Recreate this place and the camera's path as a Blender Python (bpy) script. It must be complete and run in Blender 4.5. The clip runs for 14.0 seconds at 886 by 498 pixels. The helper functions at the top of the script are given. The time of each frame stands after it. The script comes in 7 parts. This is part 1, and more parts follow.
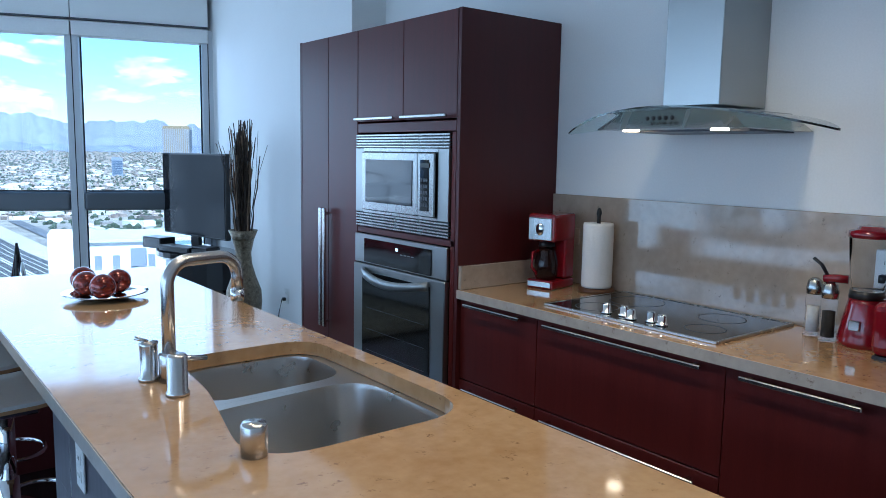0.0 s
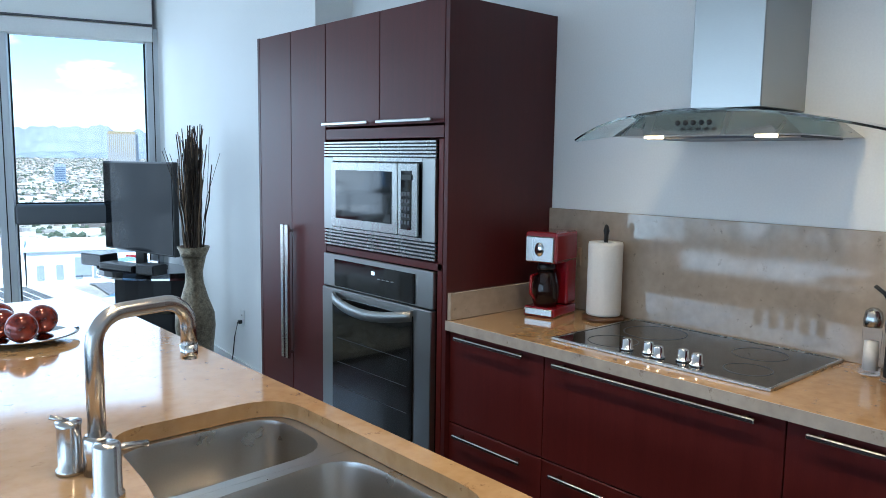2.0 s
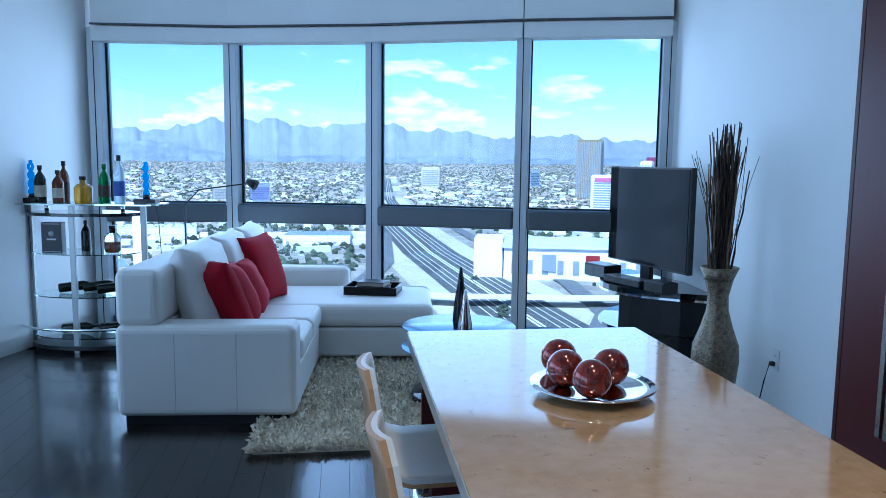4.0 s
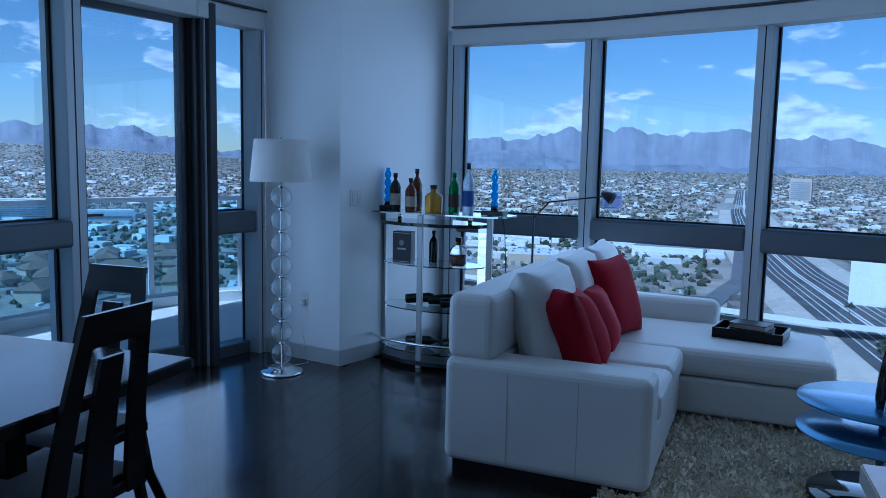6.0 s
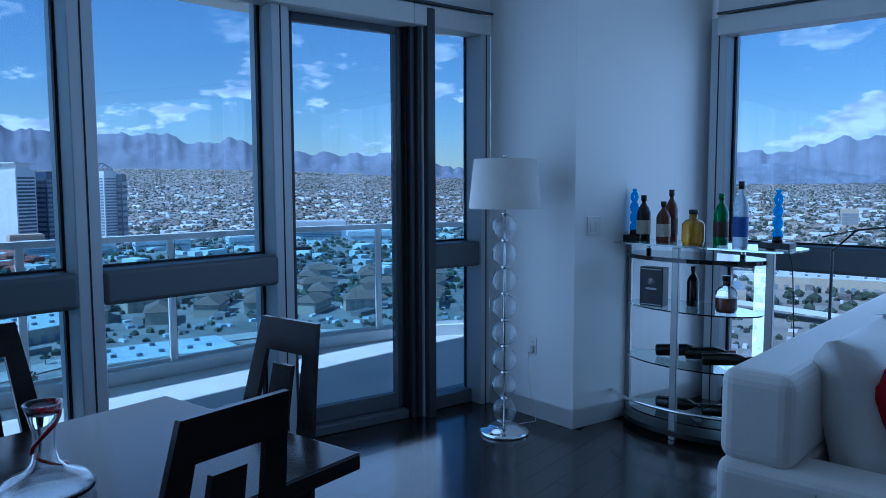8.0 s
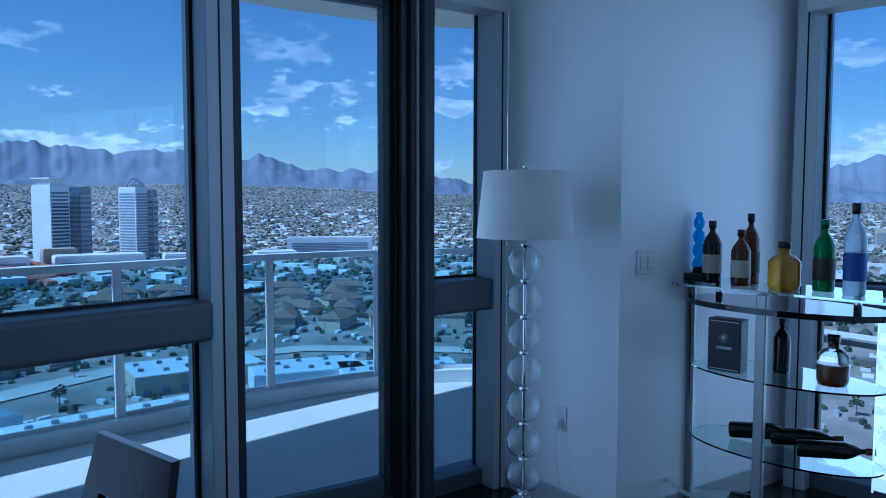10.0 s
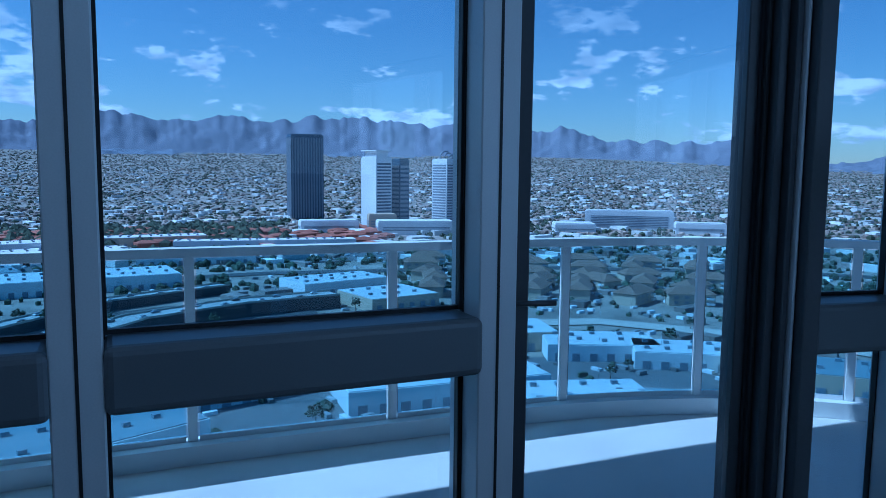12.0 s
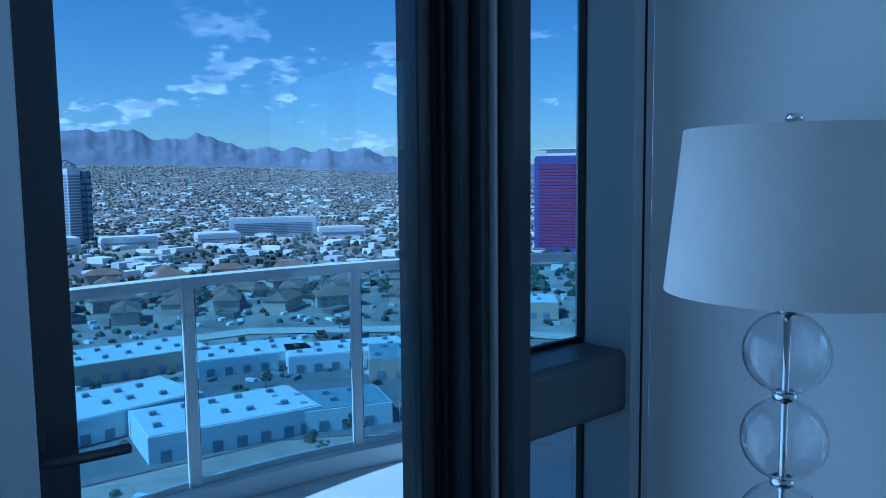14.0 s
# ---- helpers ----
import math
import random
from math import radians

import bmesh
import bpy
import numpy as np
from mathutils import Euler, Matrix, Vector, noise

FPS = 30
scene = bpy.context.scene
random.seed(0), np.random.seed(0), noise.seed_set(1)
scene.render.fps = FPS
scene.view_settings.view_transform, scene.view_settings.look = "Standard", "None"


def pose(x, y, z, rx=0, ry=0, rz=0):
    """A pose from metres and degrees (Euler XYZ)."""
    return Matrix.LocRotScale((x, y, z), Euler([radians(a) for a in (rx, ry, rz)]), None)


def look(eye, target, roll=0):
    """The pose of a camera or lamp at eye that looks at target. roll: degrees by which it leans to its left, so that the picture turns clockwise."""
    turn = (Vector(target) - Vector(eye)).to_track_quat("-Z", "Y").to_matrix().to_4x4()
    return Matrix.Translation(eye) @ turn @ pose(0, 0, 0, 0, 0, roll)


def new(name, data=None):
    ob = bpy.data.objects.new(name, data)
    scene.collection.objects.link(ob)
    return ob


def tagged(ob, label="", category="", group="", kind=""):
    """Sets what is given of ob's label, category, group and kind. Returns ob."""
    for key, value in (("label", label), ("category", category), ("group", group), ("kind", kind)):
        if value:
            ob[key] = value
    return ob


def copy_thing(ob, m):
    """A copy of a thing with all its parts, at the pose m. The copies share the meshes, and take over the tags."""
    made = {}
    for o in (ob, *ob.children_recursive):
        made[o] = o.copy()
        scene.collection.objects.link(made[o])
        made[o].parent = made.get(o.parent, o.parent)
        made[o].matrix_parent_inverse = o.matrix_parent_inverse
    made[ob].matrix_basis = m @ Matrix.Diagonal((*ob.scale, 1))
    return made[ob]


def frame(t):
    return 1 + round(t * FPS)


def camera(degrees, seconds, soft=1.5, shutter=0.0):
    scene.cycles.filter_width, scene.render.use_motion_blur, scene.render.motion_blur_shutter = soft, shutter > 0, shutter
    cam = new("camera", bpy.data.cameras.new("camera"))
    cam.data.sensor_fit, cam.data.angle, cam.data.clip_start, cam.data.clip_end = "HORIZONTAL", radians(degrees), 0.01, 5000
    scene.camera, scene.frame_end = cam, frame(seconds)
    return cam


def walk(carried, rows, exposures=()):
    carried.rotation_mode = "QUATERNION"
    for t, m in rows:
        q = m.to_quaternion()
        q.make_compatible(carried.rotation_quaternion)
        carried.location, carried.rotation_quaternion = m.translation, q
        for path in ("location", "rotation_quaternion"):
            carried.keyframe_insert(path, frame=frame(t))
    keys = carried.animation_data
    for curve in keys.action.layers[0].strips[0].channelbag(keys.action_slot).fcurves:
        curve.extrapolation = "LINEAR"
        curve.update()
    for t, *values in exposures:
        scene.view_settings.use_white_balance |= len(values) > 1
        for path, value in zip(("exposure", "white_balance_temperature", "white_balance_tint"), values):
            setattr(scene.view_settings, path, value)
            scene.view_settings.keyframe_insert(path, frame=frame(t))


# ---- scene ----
cam = camera(61.1, 14.0, soft=0.7)
PATH = [
    (0, (-2.041, -2.510, 1.497), (-0.820, -0.946, 1.249), 1.0),
    (0.5, (-2.071, -2.377, 1.491), (-0.511, -1.151, 1.240), -0.1),
    (1, (-2.052, -2.290, 1.495), (-0.346, -1.290, 1.194), -0.3),
    (1.5, (-1.968, -2.205, 1.508), (-0.379, -1.023, 1.231), 0.2),
    (2, (-1.867, -2.086, 1.515), (-0.550, -0.599, 1.282), 0.8),
    (2.5, (-1.837, -1.882, 1.510), (-0.797, -0.189, 1.288), 0.2),
    (3, (-1.864, -1.647, 1.505), (-1.116, 0.194, 1.277), 0.3),
    (3.2, (-1.870, -1.559, 1.500), (-1.260, 0.333, 1.277), 0.1),
    (5.3, (-2.043, -0.605, 1.502), (-2.198, 1.374, 1.264), 1.3),
    (5.5, (-2.050, -0.523, 1.503), (-2.330, 1.443, 1.265), 0.9),
    (6, (-2.052, -0.334, 1.505), (-2.689, 1.549, 1.282), 1.2),
    (6.5, (-2.043, -0.149, 1.503), (-3.022, 1.582, 1.286), 1.4),
    (7, (-2.127, 0.031, 1.510), (-3.231, 1.686, 1.301), 1.3),
    (7.5, (-2.260, 0.250, 1.515), (-3.420, 1.868, 1.327), 0.3),
    (8, (-2.404, 0.513, 1.520), (-3.612, 2.096, 1.343), -0.2),
    (8.2, (-2.459, 0.615, 1.523), (-3.682, 2.188, 1.351), -0.0),
    (10.3, (-3.146, 1.607, 1.537), (-4.432, 3.134, 1.415), 0.0),
    (10.5, (-3.247, 1.662, 1.543), (-4.586, 3.142, 1.413), -0.3),
    (11, (-3.454, 1.819, 1.541), (-4.933, 3.155, 1.379), -0.1),
    (11.5, (-3.639, 2.024, 1.540), (-5.262, 3.178, 1.351), 0.3),
    (12, (-3.873, 2.175, 1.532), (-5.626, 3.114, 1.322), 0.6),
    (12.5, (-4.087, 2.293, 1.537), (-5.926, 3.049, 1.325), 0.1),
    (13, (-4.265, 2.501, 1.553), (-6.058, 3.364, 1.349), 0.2),
    (13.5, (-4.427, 2.662, 1.568), (-5.980, 3.907, 1.378), -0.3),
    (14, (-4.554, 2.839, 1.576), (-5.701, 4.466, 1.385), -0.6),
]
walk(cam, [(t, look(e, a, r)) for t, e, a, r in PATH], exposures=[
    (0.0, 1.76, 4950, 8), (0.5, 1.98, 5300, 8), (1.0, 2.25, 5750, 8), (1.4, 2.25, 5750, 8), (2.6, 2.03, 5100, 6), (3.2, 1.95, 4800, 6), (4.6, 1.05, 4550, 9), (5.4, 0.48, 4450, 11),
    (8.2, 0.44, 4300, 10), (10.5, 0.35, 4220, 9), (14.0, 0.30, 3980, 3)])

# ---- light: sky, sun, lamps that the place has, added sky fill at the windows ----
SUN_AZ, SUN_EL = radians(205), radians(50)   # azimuth from +y towards +x
world = bpy.data.worlds.new("sky")
scene.world = world
world.use_nodes = True
wn, wl = world.node_tree.nodes, world.node_tree.links
wn.clear()
sky = wn.new("ShaderNodeTexSky")
sky.sky_type, sky.sun_disc, sky.sun_elevation, sky.sun_rotation = "NISHITA", False, SUN_EL, SUN_AZ
sky.air_density, sky.dust_density, sky.ozone_density = 1.0, 0.2, 2.0
tc = wn.new("ShaderNodeTexCoord")
mp = wn.new("ShaderNodeMapping")
mp.inputs["Scale"].default_value = (1.0, 1.0, 2.7)
wl.new(tc.outputs["Generated"], mp.inputs["Vector"])
cn = wn.new("ShaderNodeTexNoise")
cn.inputs["Scale"].default_value, cn.inputs["Detail"].default_value, cn.inputs["Roughness"].default_value = 8.6, 10, 0.60
wl.new(mp.outputs[0], cn.inputs["Vector"])
cr = wn.new("ShaderNodeValToRGB")
cr.color_ramp.elements[0].position, cr.color_ramp.elements[1].position = 0.548, 0.592
wl.new(cn.outputs["Fac"], cr.inputs["Fac"])
sep = wn.new("ShaderNodeSeparateXYZ")
wl.new(tc.outputs["Generated"], sep.inputs[0])
band = wn.new("ShaderNodeMapRange")     # clouds gather low over the hills
band.inputs["From Min"].default_value, band.inputs["From Max"].default_value = 0.24, 0.10
wl.new(sep.outputs["Z"], band.inputs["Value"])
mulc = wn.new("ShaderNodeMath")
mulc.operation = "MULTIPLY"
wl.new(cr.outputs["Color"], mulc.inputs[0])
wl.new(band.outputs[0], mulc.inputs[1])
mixc = wn.new("ShaderNodeMix")
mixc.data_type = "RGBA"
wl.new(mulc.outputs[0], mixc.inputs["Factor"])
wl.new(sky.outputs[0], mixc.inputs["A"])
shade = wn.new("ShaderNodeMix")            # bright crowns, grey bases
shade.data_type = "RGBA"
shade.inputs["A"].default_value, shade.inputs["B"].default_value = (6.2, 6.6, 7.4, 1), (10.5, 10.5, 10.8, 1)
cs = wn.new("ShaderNodeTexNoise")
cs.inputs["Scale"].default_value, cs.inputs["Detail"].default_value = 30, 5
wl.new(mp.outputs[0], cs.inputs["Vector"])
cm = wn.new("ShaderNodeMapRange")
cm.inputs["From Min"].default_value, cm.inputs["From Max"].default_value = 0.38, 0.60
wl.new(cs.outputs["Fac"], cm.inputs["Value"])
wl.new(cm.outputs[0], shade.inputs["Factor"])
wl.new(shade.outputs["Result"], mixc.inputs["B"])
bg = wn.new("ShaderNodeBackground")
bg.inputs["Strength"].default_value = 0.092
wl.new(mixc.outputs["Result"], bg.inputs["Color"])
wo = wn.new("ShaderNodeOutputWorld")
wl.new(bg.outputs[0], wo.inputs["Surface"])

sun_data = bpy.data.lights.new("sun", "SUN")
sun_data.energy, sun_data.angle, sun_data.color = 5.0, radians(0.5), (1, 0.95, 0.88)
sun = new("sun", sun_data)
sd = Vector((math.sin(SUN_AZ) * math.cos(SUN_EL), math.cos(SUN_AZ) * math.cos(SUN_EL), math.sin(SUN_EL)))
sun.matrix_world = look(sd * 50, (0, 0, 0))


def lamp(name, kind, energy, colour, m, size=0.1, spot=110):
    d = bpy.data.lights.new(name, kind)
    d.energy, d.color = energy, colour
    if kind == "AREA":
        d.size = size
    else:
        d.shadow_soft_size = size
    if kind == "SPOT":
        d.spot_size, d.spot_blend = radians(spot), 0.6
    ob = new(name, d)
    ob.matrix_world = m
    return ob


WARM = (1.0, 0.72, 0.42)
CEILING_Z = 3.0
for lx, ly in ((-1.25, -1.75), (-1.3, -0.55), (-0.45, -1.3), (-0.45, -2.3), (-1.3, 0.55)):
    lamp("downlight_lamp", "SPOT", 15, WARM, look((lx, ly, CEILING_Z - 0.03), (lx, ly, 0)), 0.13, 105)
for hy in (-0.735, -1.095):
    lamp("hood_lamp", "SPOT", 0.5, WARM, look((0.22, hy, 1.585), (0.22, hy, 0)), 0.02, 120)


def sky_lamp(x, y, length, turn, energy):
    """Added lamp standing in for sky light, shining from a window wall inwards."""
    d = bpy.data.lights.new("window_light", "AREA")
    d.shape, d.size, d.size_y = "RECTANGLE", length, 2.35
    d.energy, d.color = energy, (0.74, 0.88, 1.0)
    new("window_light", d).matrix_world = pose(x, y, 1.30, -90, 0, turn)


sky_lamp(-2.87, 5.44, 2.3, -11, 11)
sky_lamp(-0.52, 4.78, 2.3, -18, 9)
sky_lamp(-5.83, -1.8, 4.6, 87, 15)
sky_lamp(-5.66, 2.0, 2.3, 85, 11)
sky_lamp(-5.44, 3.75, 1.1, 75, 5)

# ---- materials ----


def mat(name, colour, rough=0.5, metal=0.0, vary=0.12, scale=6.0, fine=60.0, bump=0.0, stretch=(1, 1, 1), coat=0.0, second=None,
        random=0.0, island=0.0, spec=0.5, sheen=0.0, trans=0.0, ior=1.45, rvary=0.08):
    m = bpy.data.materials.new(name)
    m.use_nodes = True
    n, l = m.node_tree.nodes, m.node_tree.links
    p = n["Principled BSDF"]
    p.inputs["Metallic"].default_value = metal
    p.inputs["IOR"].default_value = ior
    p.inputs["Specular IOR Level"].default_value = spec
    p.inputs["Transmission Weight"].default_value = trans
    p.inputs["Coat Weight"].default_value = coat
    p.inputs["Coat Roughness"].default_value = 0.06
    p.inputs["Sheen Weight"].default_value = sheen
    t = n.new("ShaderNodeTexCoord")
    k = n.new("ShaderNodeMapping")
    k.inputs["Scale"].default_value = stretch
    l.new(t.outputs["Object"], k.inputs["Vector"])
    a, b = n.new("ShaderNodeTexNoise"), n.new("ShaderNodeTexNoise")
    a.inputs["Scale"].default_value, a.inputs["Detail"].default_value = scale, 4
    b.inputs["Scale"].default_value, b.inputs["Detail"].default_value = fine, 3
    l.new(k.outputs[0], a.inputs["Vector"])
    l.new(k.outputs[0], b.inputs["Vector"])
    s = n.new("ShaderNodeMath")
    s.operation = "ADD"
    l.new(a.outputs["Fac"], s.inputs[0])
    l.new(b.outputs["Fac"], s.inputs[1])
    r = n.new("ShaderNodeMapRange")
    r.inputs["From Min"].default_value, r.inputs["From Max"].default_value = 0.7, 1.3
    l.new(s.outputs[0], r.inputs["Value"])
    x = n.new("ShaderNodeMix")
    x.data_type = "RGBA"
    dark = second or tuple(c * (1 - vary) for c in colour)
    lite = tuple(min(1, c * (1 + vary)) for c in colour) if not second else colour
    x.inputs["A"].default_value, x.inputs["B"].default_value = (*dark, 1), (*lite, 1)
    l.new(r.outputs[0], x.inputs["Factor"])
    out = x.outputs["Result"]
    if random or island:
        src = n.new("ShaderNodeObjectInfo") if random else n.new("ShaderNodeNewGeometry")
        h = n.new("ShaderNodeHueSaturation")
        q = n.new("ShaderNodeMapRange")
        w = random or island
        q.inputs["To Min"].default_value, q.inputs["To Max"].default_value = 1 - w, 1 + w
        l.new(src.outputs["Random" if random else "Random Per Island"], q.inputs["Value"])
        l.new(q.outputs[0], h.inputs["Value"])
        l.new(out, h.inputs["Color"])
        out = h.outputs[0]
    l.new(out, p.inputs["Base Color"])
    g = n.new("ShaderNodeMapRange")
    g.inputs["To Min"].default_value, g.inputs["To Max"].default_value = max(0, rough - rvary), min(1, rough + rvary)
    l.new(a.outputs["Fac"], g.inputs["Value"])
    l.new(g.outputs[0], p.inputs["Roughness"])
    if bump:
        u = n.new("ShaderNodeBump")
        u.inputs["Strength"].default_value, u.inputs["Distance"].default_value = bump, 0.004
        l.new(s.outputs[0], u.inputs["Height"])
        l.new(u.outputs[0], p.inputs["Normal"])
    return m


def glass(name, tint=(0.94, 0.97, 0.98), rough=0.0, ior=1.45):
    m = bpy.data.materials.new(name)
    m.use_nodes = True
    p = m.node_tree.nodes["Principled BSDF"]
    p.inputs["Base Color"].default_value = (*tint, 1)
    p.inputs["Transmission Weight"].default_value = 1
    p.inputs["Roughness"].default_value, p.inputs["IOR"].default_value = rough, ior
    return m


def glow(name, colour, strength):
    m = bpy.data.materials.new(name)
    m.use_nodes = True
    p = m.node_tree.nodes["Principled BSDF"]
    p.inputs["Base Color"].default_value = (*colour, 1)
    p.inputs["Emission Color"].default_value = (*colour, 1)
    p.inputs["Emission Strength"].default_value = strength
    return m


M_WALL = mat("wall_paint", (0.82, 0.82, 0.80), 0.6, vary=0.03, scale=1.5, fine=140, bump=0.08)
M_CEIL = mat("ceiling_paint", (0.84, 0.84, 0.82), 0.7, vary=0.02, scale=2, fine=90, bump=0.05)
M_TRIM = mat("trim_paint", (0.76, 0.76, 0.74), 0.35, vary=0.03, scale=4)
# One aluminium in two tones: crossbars darkened as if shaded, posts lightened as lit.
M_ALU_SHADED = mat("window_aluminium", (0.135, 0.15, 0.165), 0.42, 0.25, vary=0.05, scale=3, fine=200)
M_ALU_LIT = mat("window_aluminium_lit", (0.60, 0.63, 0.66), 0.42, 0.2, vary=0.05, scale=3, fine=200)
M_GASKET = mat("black_gasket", (0.012, 0.013, 0.015), 0.5, vary=0.1)
M_DARKALU = mat("dark_anodised_frame", (0.075, 0.08, 0.09), 0.4, 0.4, vary=0.06, scale=3)
M_PANE = glass("window_glass", (0.50, 0.60, 0.66))
M_FLOORWOOD = mat("dark_floor_board", (0.016, 0.0125, 0.0115), 0.17, vary=0.35, scale=3, fine=40, bump=0.10, stretch=(8, 0.8, 8), random=0.35, coat=0.3, rvary=0.05, spec=0.55)
M_JOINT = mat("floor_joint", (0.006, 0.005, 0.005), 0.6)
M_CAB = mat("mahogany_veneer", (0.085, 0.0125, 0.0115), 0.34, vary=0.16, scale=4, fine=90, bump=0.03, stretch=(10, 10, 0.5), random=0.06)
M_CABSIDE = mat("mahogany_side", (0.066, 0.010, 0.010), 0.4, vary=0.14, scale=4, fine=90, bump=0.03, stretch=(10, 10, 0.5))
M_KICK = mat("plinth", (0.02, 0.006, 0.006), 0.5)
M_STEEL = mat("brushed_steel", (0.42, 0.43, 0.42), 0.33, 1.0, rvary=0.02, vary=0.02, scale=2, fine=60, stretch=(1, 1, 8))
M_BRUSHED = mat("satin_steel", (0.35, 0.355, 0.345), 0.44, 1.0, vary=0.015, scale=1.2, fine=420, stretch=(1, 0.05, 1), rvary=0.02)
M_STEELH = mat("brushed_steel_flat", (0.46, 0.47, 0.46), 0.26, 1.0, vary=0.03, scale=2, fine=60, stretch=(1, 8, 1))
M_SINK = mat("sink_steel", (0.50, 0.48, 0.45), 0.30, 1.0, vary=0.04, scale=8, fine=260, bump=0.01)
M_NICKEL = mat("brushed_nickel", (0.58, 0.56, 0.54), 0.24, 1.0, vary=0.04, scale=8)
M_CHROME = mat("chrome", (0.78, 0.79, 0.80), 0.06, 1.0, vary=0.02, rvary=0.02)
M_BLACKGLASS = mat("black_glass", (0.008, 0.009, 0.010), 0.05, vary=0.1, rvary=0.02, coat=0.4)
M_BLACK = mat("black_plastic", (0.012, 0.012, 0.013), 0.35, vary=0.15)
M_RED = mat("red_enamel", (0.20, 0.004, 0.010), 0.16, vary=0.08, coat=0.6, rvary=0.03)
M_CREAM = mat("white_leather", (0.70, 0.69, 0.66), 0.46, vary=0.05, scale=3, fine=160, bump=0.18)
M_REDCLOTH = mat("red_satin", (0.27, 0.004, 0.016), 0.75, vary=0.12, scale=9, fine=220, bump=0.2, spec=0.15)
M_PINKCLOTH = mat("rose_satin", (0.40, 0.03, 0.05), 0.7, vary=0.12, scale=9, fine=220, bump=0.2, spec=0.2)
M_RUG = mat("shag_rug", (0.66, 0.60, 0.47), 0.9, vary=0.2, scale=6, island=0.25)
M_ESPRESSO = mat("espresso_wood", (0.014, 0.011, 0.0105), 0.17, vary=0.3, scale=3, fine=70, bump=0.03, stretch=(6, 1, 6), coat=0.0, spec=0.17)
M_SEATCLOTH = mat("grey_seat_cloth", (0.30, 0.30, 0.31), 0.8, vary=0.1, fine=200, bump=0.15)
M_SHADE = mat("lamp_shade_linen", (0.66, 0.64, 0.60), 0.85, vary=0.04, scale=20, fine=300, bump=0.12)
M_CLEAR = glass("clear_glass", (0.97, 0.98, 0.985))
M_THIN = glass("thin_clear_glass", (0.97, 0.98, 0.985), ior=1.04)
M_SHELFGLASS = glass("shelf_glass", (0.80, 0.92, 0.90))
M_BLUEGLASS = mat("blue_twist_glass", (0.02, 0.30, 0.62), 0.08, vary=0.1, trans=0.3)
M_BLUEGLASS.node_tree.nodes["Principled BSDF"].inputs["Emission Color"].default_value = (0.03, 0.35, 0.85, 1)
M_BLUEGLASS.node_tree.nodes["Principled BSDF"].inputs["Emission Strength"].default_value = 0.07
M_CONCRETE = mat("balcony_concrete", (0.62, 0.62, 0.60), 0.8, vary=0.1, scale=2, fine=60, bump=0.2)
M_RAILPAINT = mat("rail_paint", (0.72, 0.74, 0.74), 0.45, vary=0.04)
M_RAILGLASS = glass("rail_glass", (0.58, 0.86, 0.96))
M_SLAB = mat("slab_plaster", (0.70, 0.68, 0.62), 0.8, vary=0.06, scale=2, bump=0.1)


def stone(name, base, vein, speck, rough):
    m = mat(name, base, rough, vary=0.08, scale=3, fine=30, coat=0.35, second=vein, rvary=0.04)
    n, l = m.node_tree.nodes, m.node_tree.links
    p = n["Principled BSDF"]
    old = p.inputs["Base Color"].links[0].from_socket
    t = n.new("ShaderNodeTexCoord")
    v = n.new("ShaderNodeTexNoise")
    v.inputs["Scale"].default_value, v.inputs["Detail"].default_value, v.inputs["Roughness"].default_value = 26, 8, 0.75
    l.new(t.outputs["Object"], v.inputs["Vector"])
    r = n.new("ShaderNodeValToRGB")
    r.color_ramp.elements[0].position, r.color_ramp.elements[1].position = 0.60, 0.70
    l.new(v.outputs["Fac"], r.inputs["Fac"])
    x = n.new("ShaderNodeMix")
    x.data_type = "RGBA"
    l.new(r.outputs["Color"], x.inputs["Factor"])
    l.new(old, x.inputs["A"])
    x.inputs["B"].default_value = (*speck, 1)
    l.new(x.outputs["Result"], p.inputs["Base Color"])
    return m


M_STONE = stone("honey_granite", (0.45, 0.30, 0.155), (0.35, 0.215, 0.10), (0.12, 0.06, 0.03), 0.09)
M_STONE.node_tree.nodes["Principled BSDF"].inputs["Coat Weight"].default_value = 0.7
M_SPLASH = stone("splash_granite", (0.44, 0.36, 0.28), (0.34, 0.28, 0.22), (0.16, 0.12, 0.09), 0.10)
M_SPLASH.node_tree.nodes["Principled BSDF"].inputs["Coat Weight"].default_value = 1.0
M_STONEEDGE = stone("granite_edge", (0.46, 0.42, 0.36), (0.36, 0.32, 0.28), (0.16, 0.12, 0.09), 0.3)

# ---- mesh helpers ----


def bme():
    return bmesh.new()


def box(bm, x0, x1, y0, y1, z0, z1, r=0.0, seg=1, m=None):
    """A box into bm, with its edges rounded by r, turned by the matrix m."""
    v = bmesh.ops.create_cube(bm, size=1, matrix=Matrix.Translation(((x0 + x1) / 2, (y0 + y1) / 2, (z0 + z1) / 2)) @ Matrix.Diagonal((abs(x1 - x0), abs(y1 - y0), abs(z1 - z0), 1)))["verts"]
    if m is not None:
        bmesh.ops.transform(bm, matrix=m, verts=v)
    if r:
        e = list({e for a in v for e in a.link_edges})
        bmesh.ops.bevel(bm, geom=e, offset=r, segments=seg, profile=0.5, affect="EDGES")
    return bm


def prism(bm, poly, z0, z1):
    """A straight prism over a plan polygon."""
    lo, hi = [bm.verts.new((x, y, z0)) for x, y in poly], [bm.verts.new((x, y, z1)) for x, y in poly]
    n = len(poly)
    bm.faces.new(hi)
    bm.faces.new(lo[::-1])
    for i in range(n):
        bm.faces.new((lo[i], lo[(i + 1) % n], hi[(i + 1) % n], hi[i]))
    bmesh.ops.recalc_face_normals(bm, faces=bm.faces[:])
    return bm


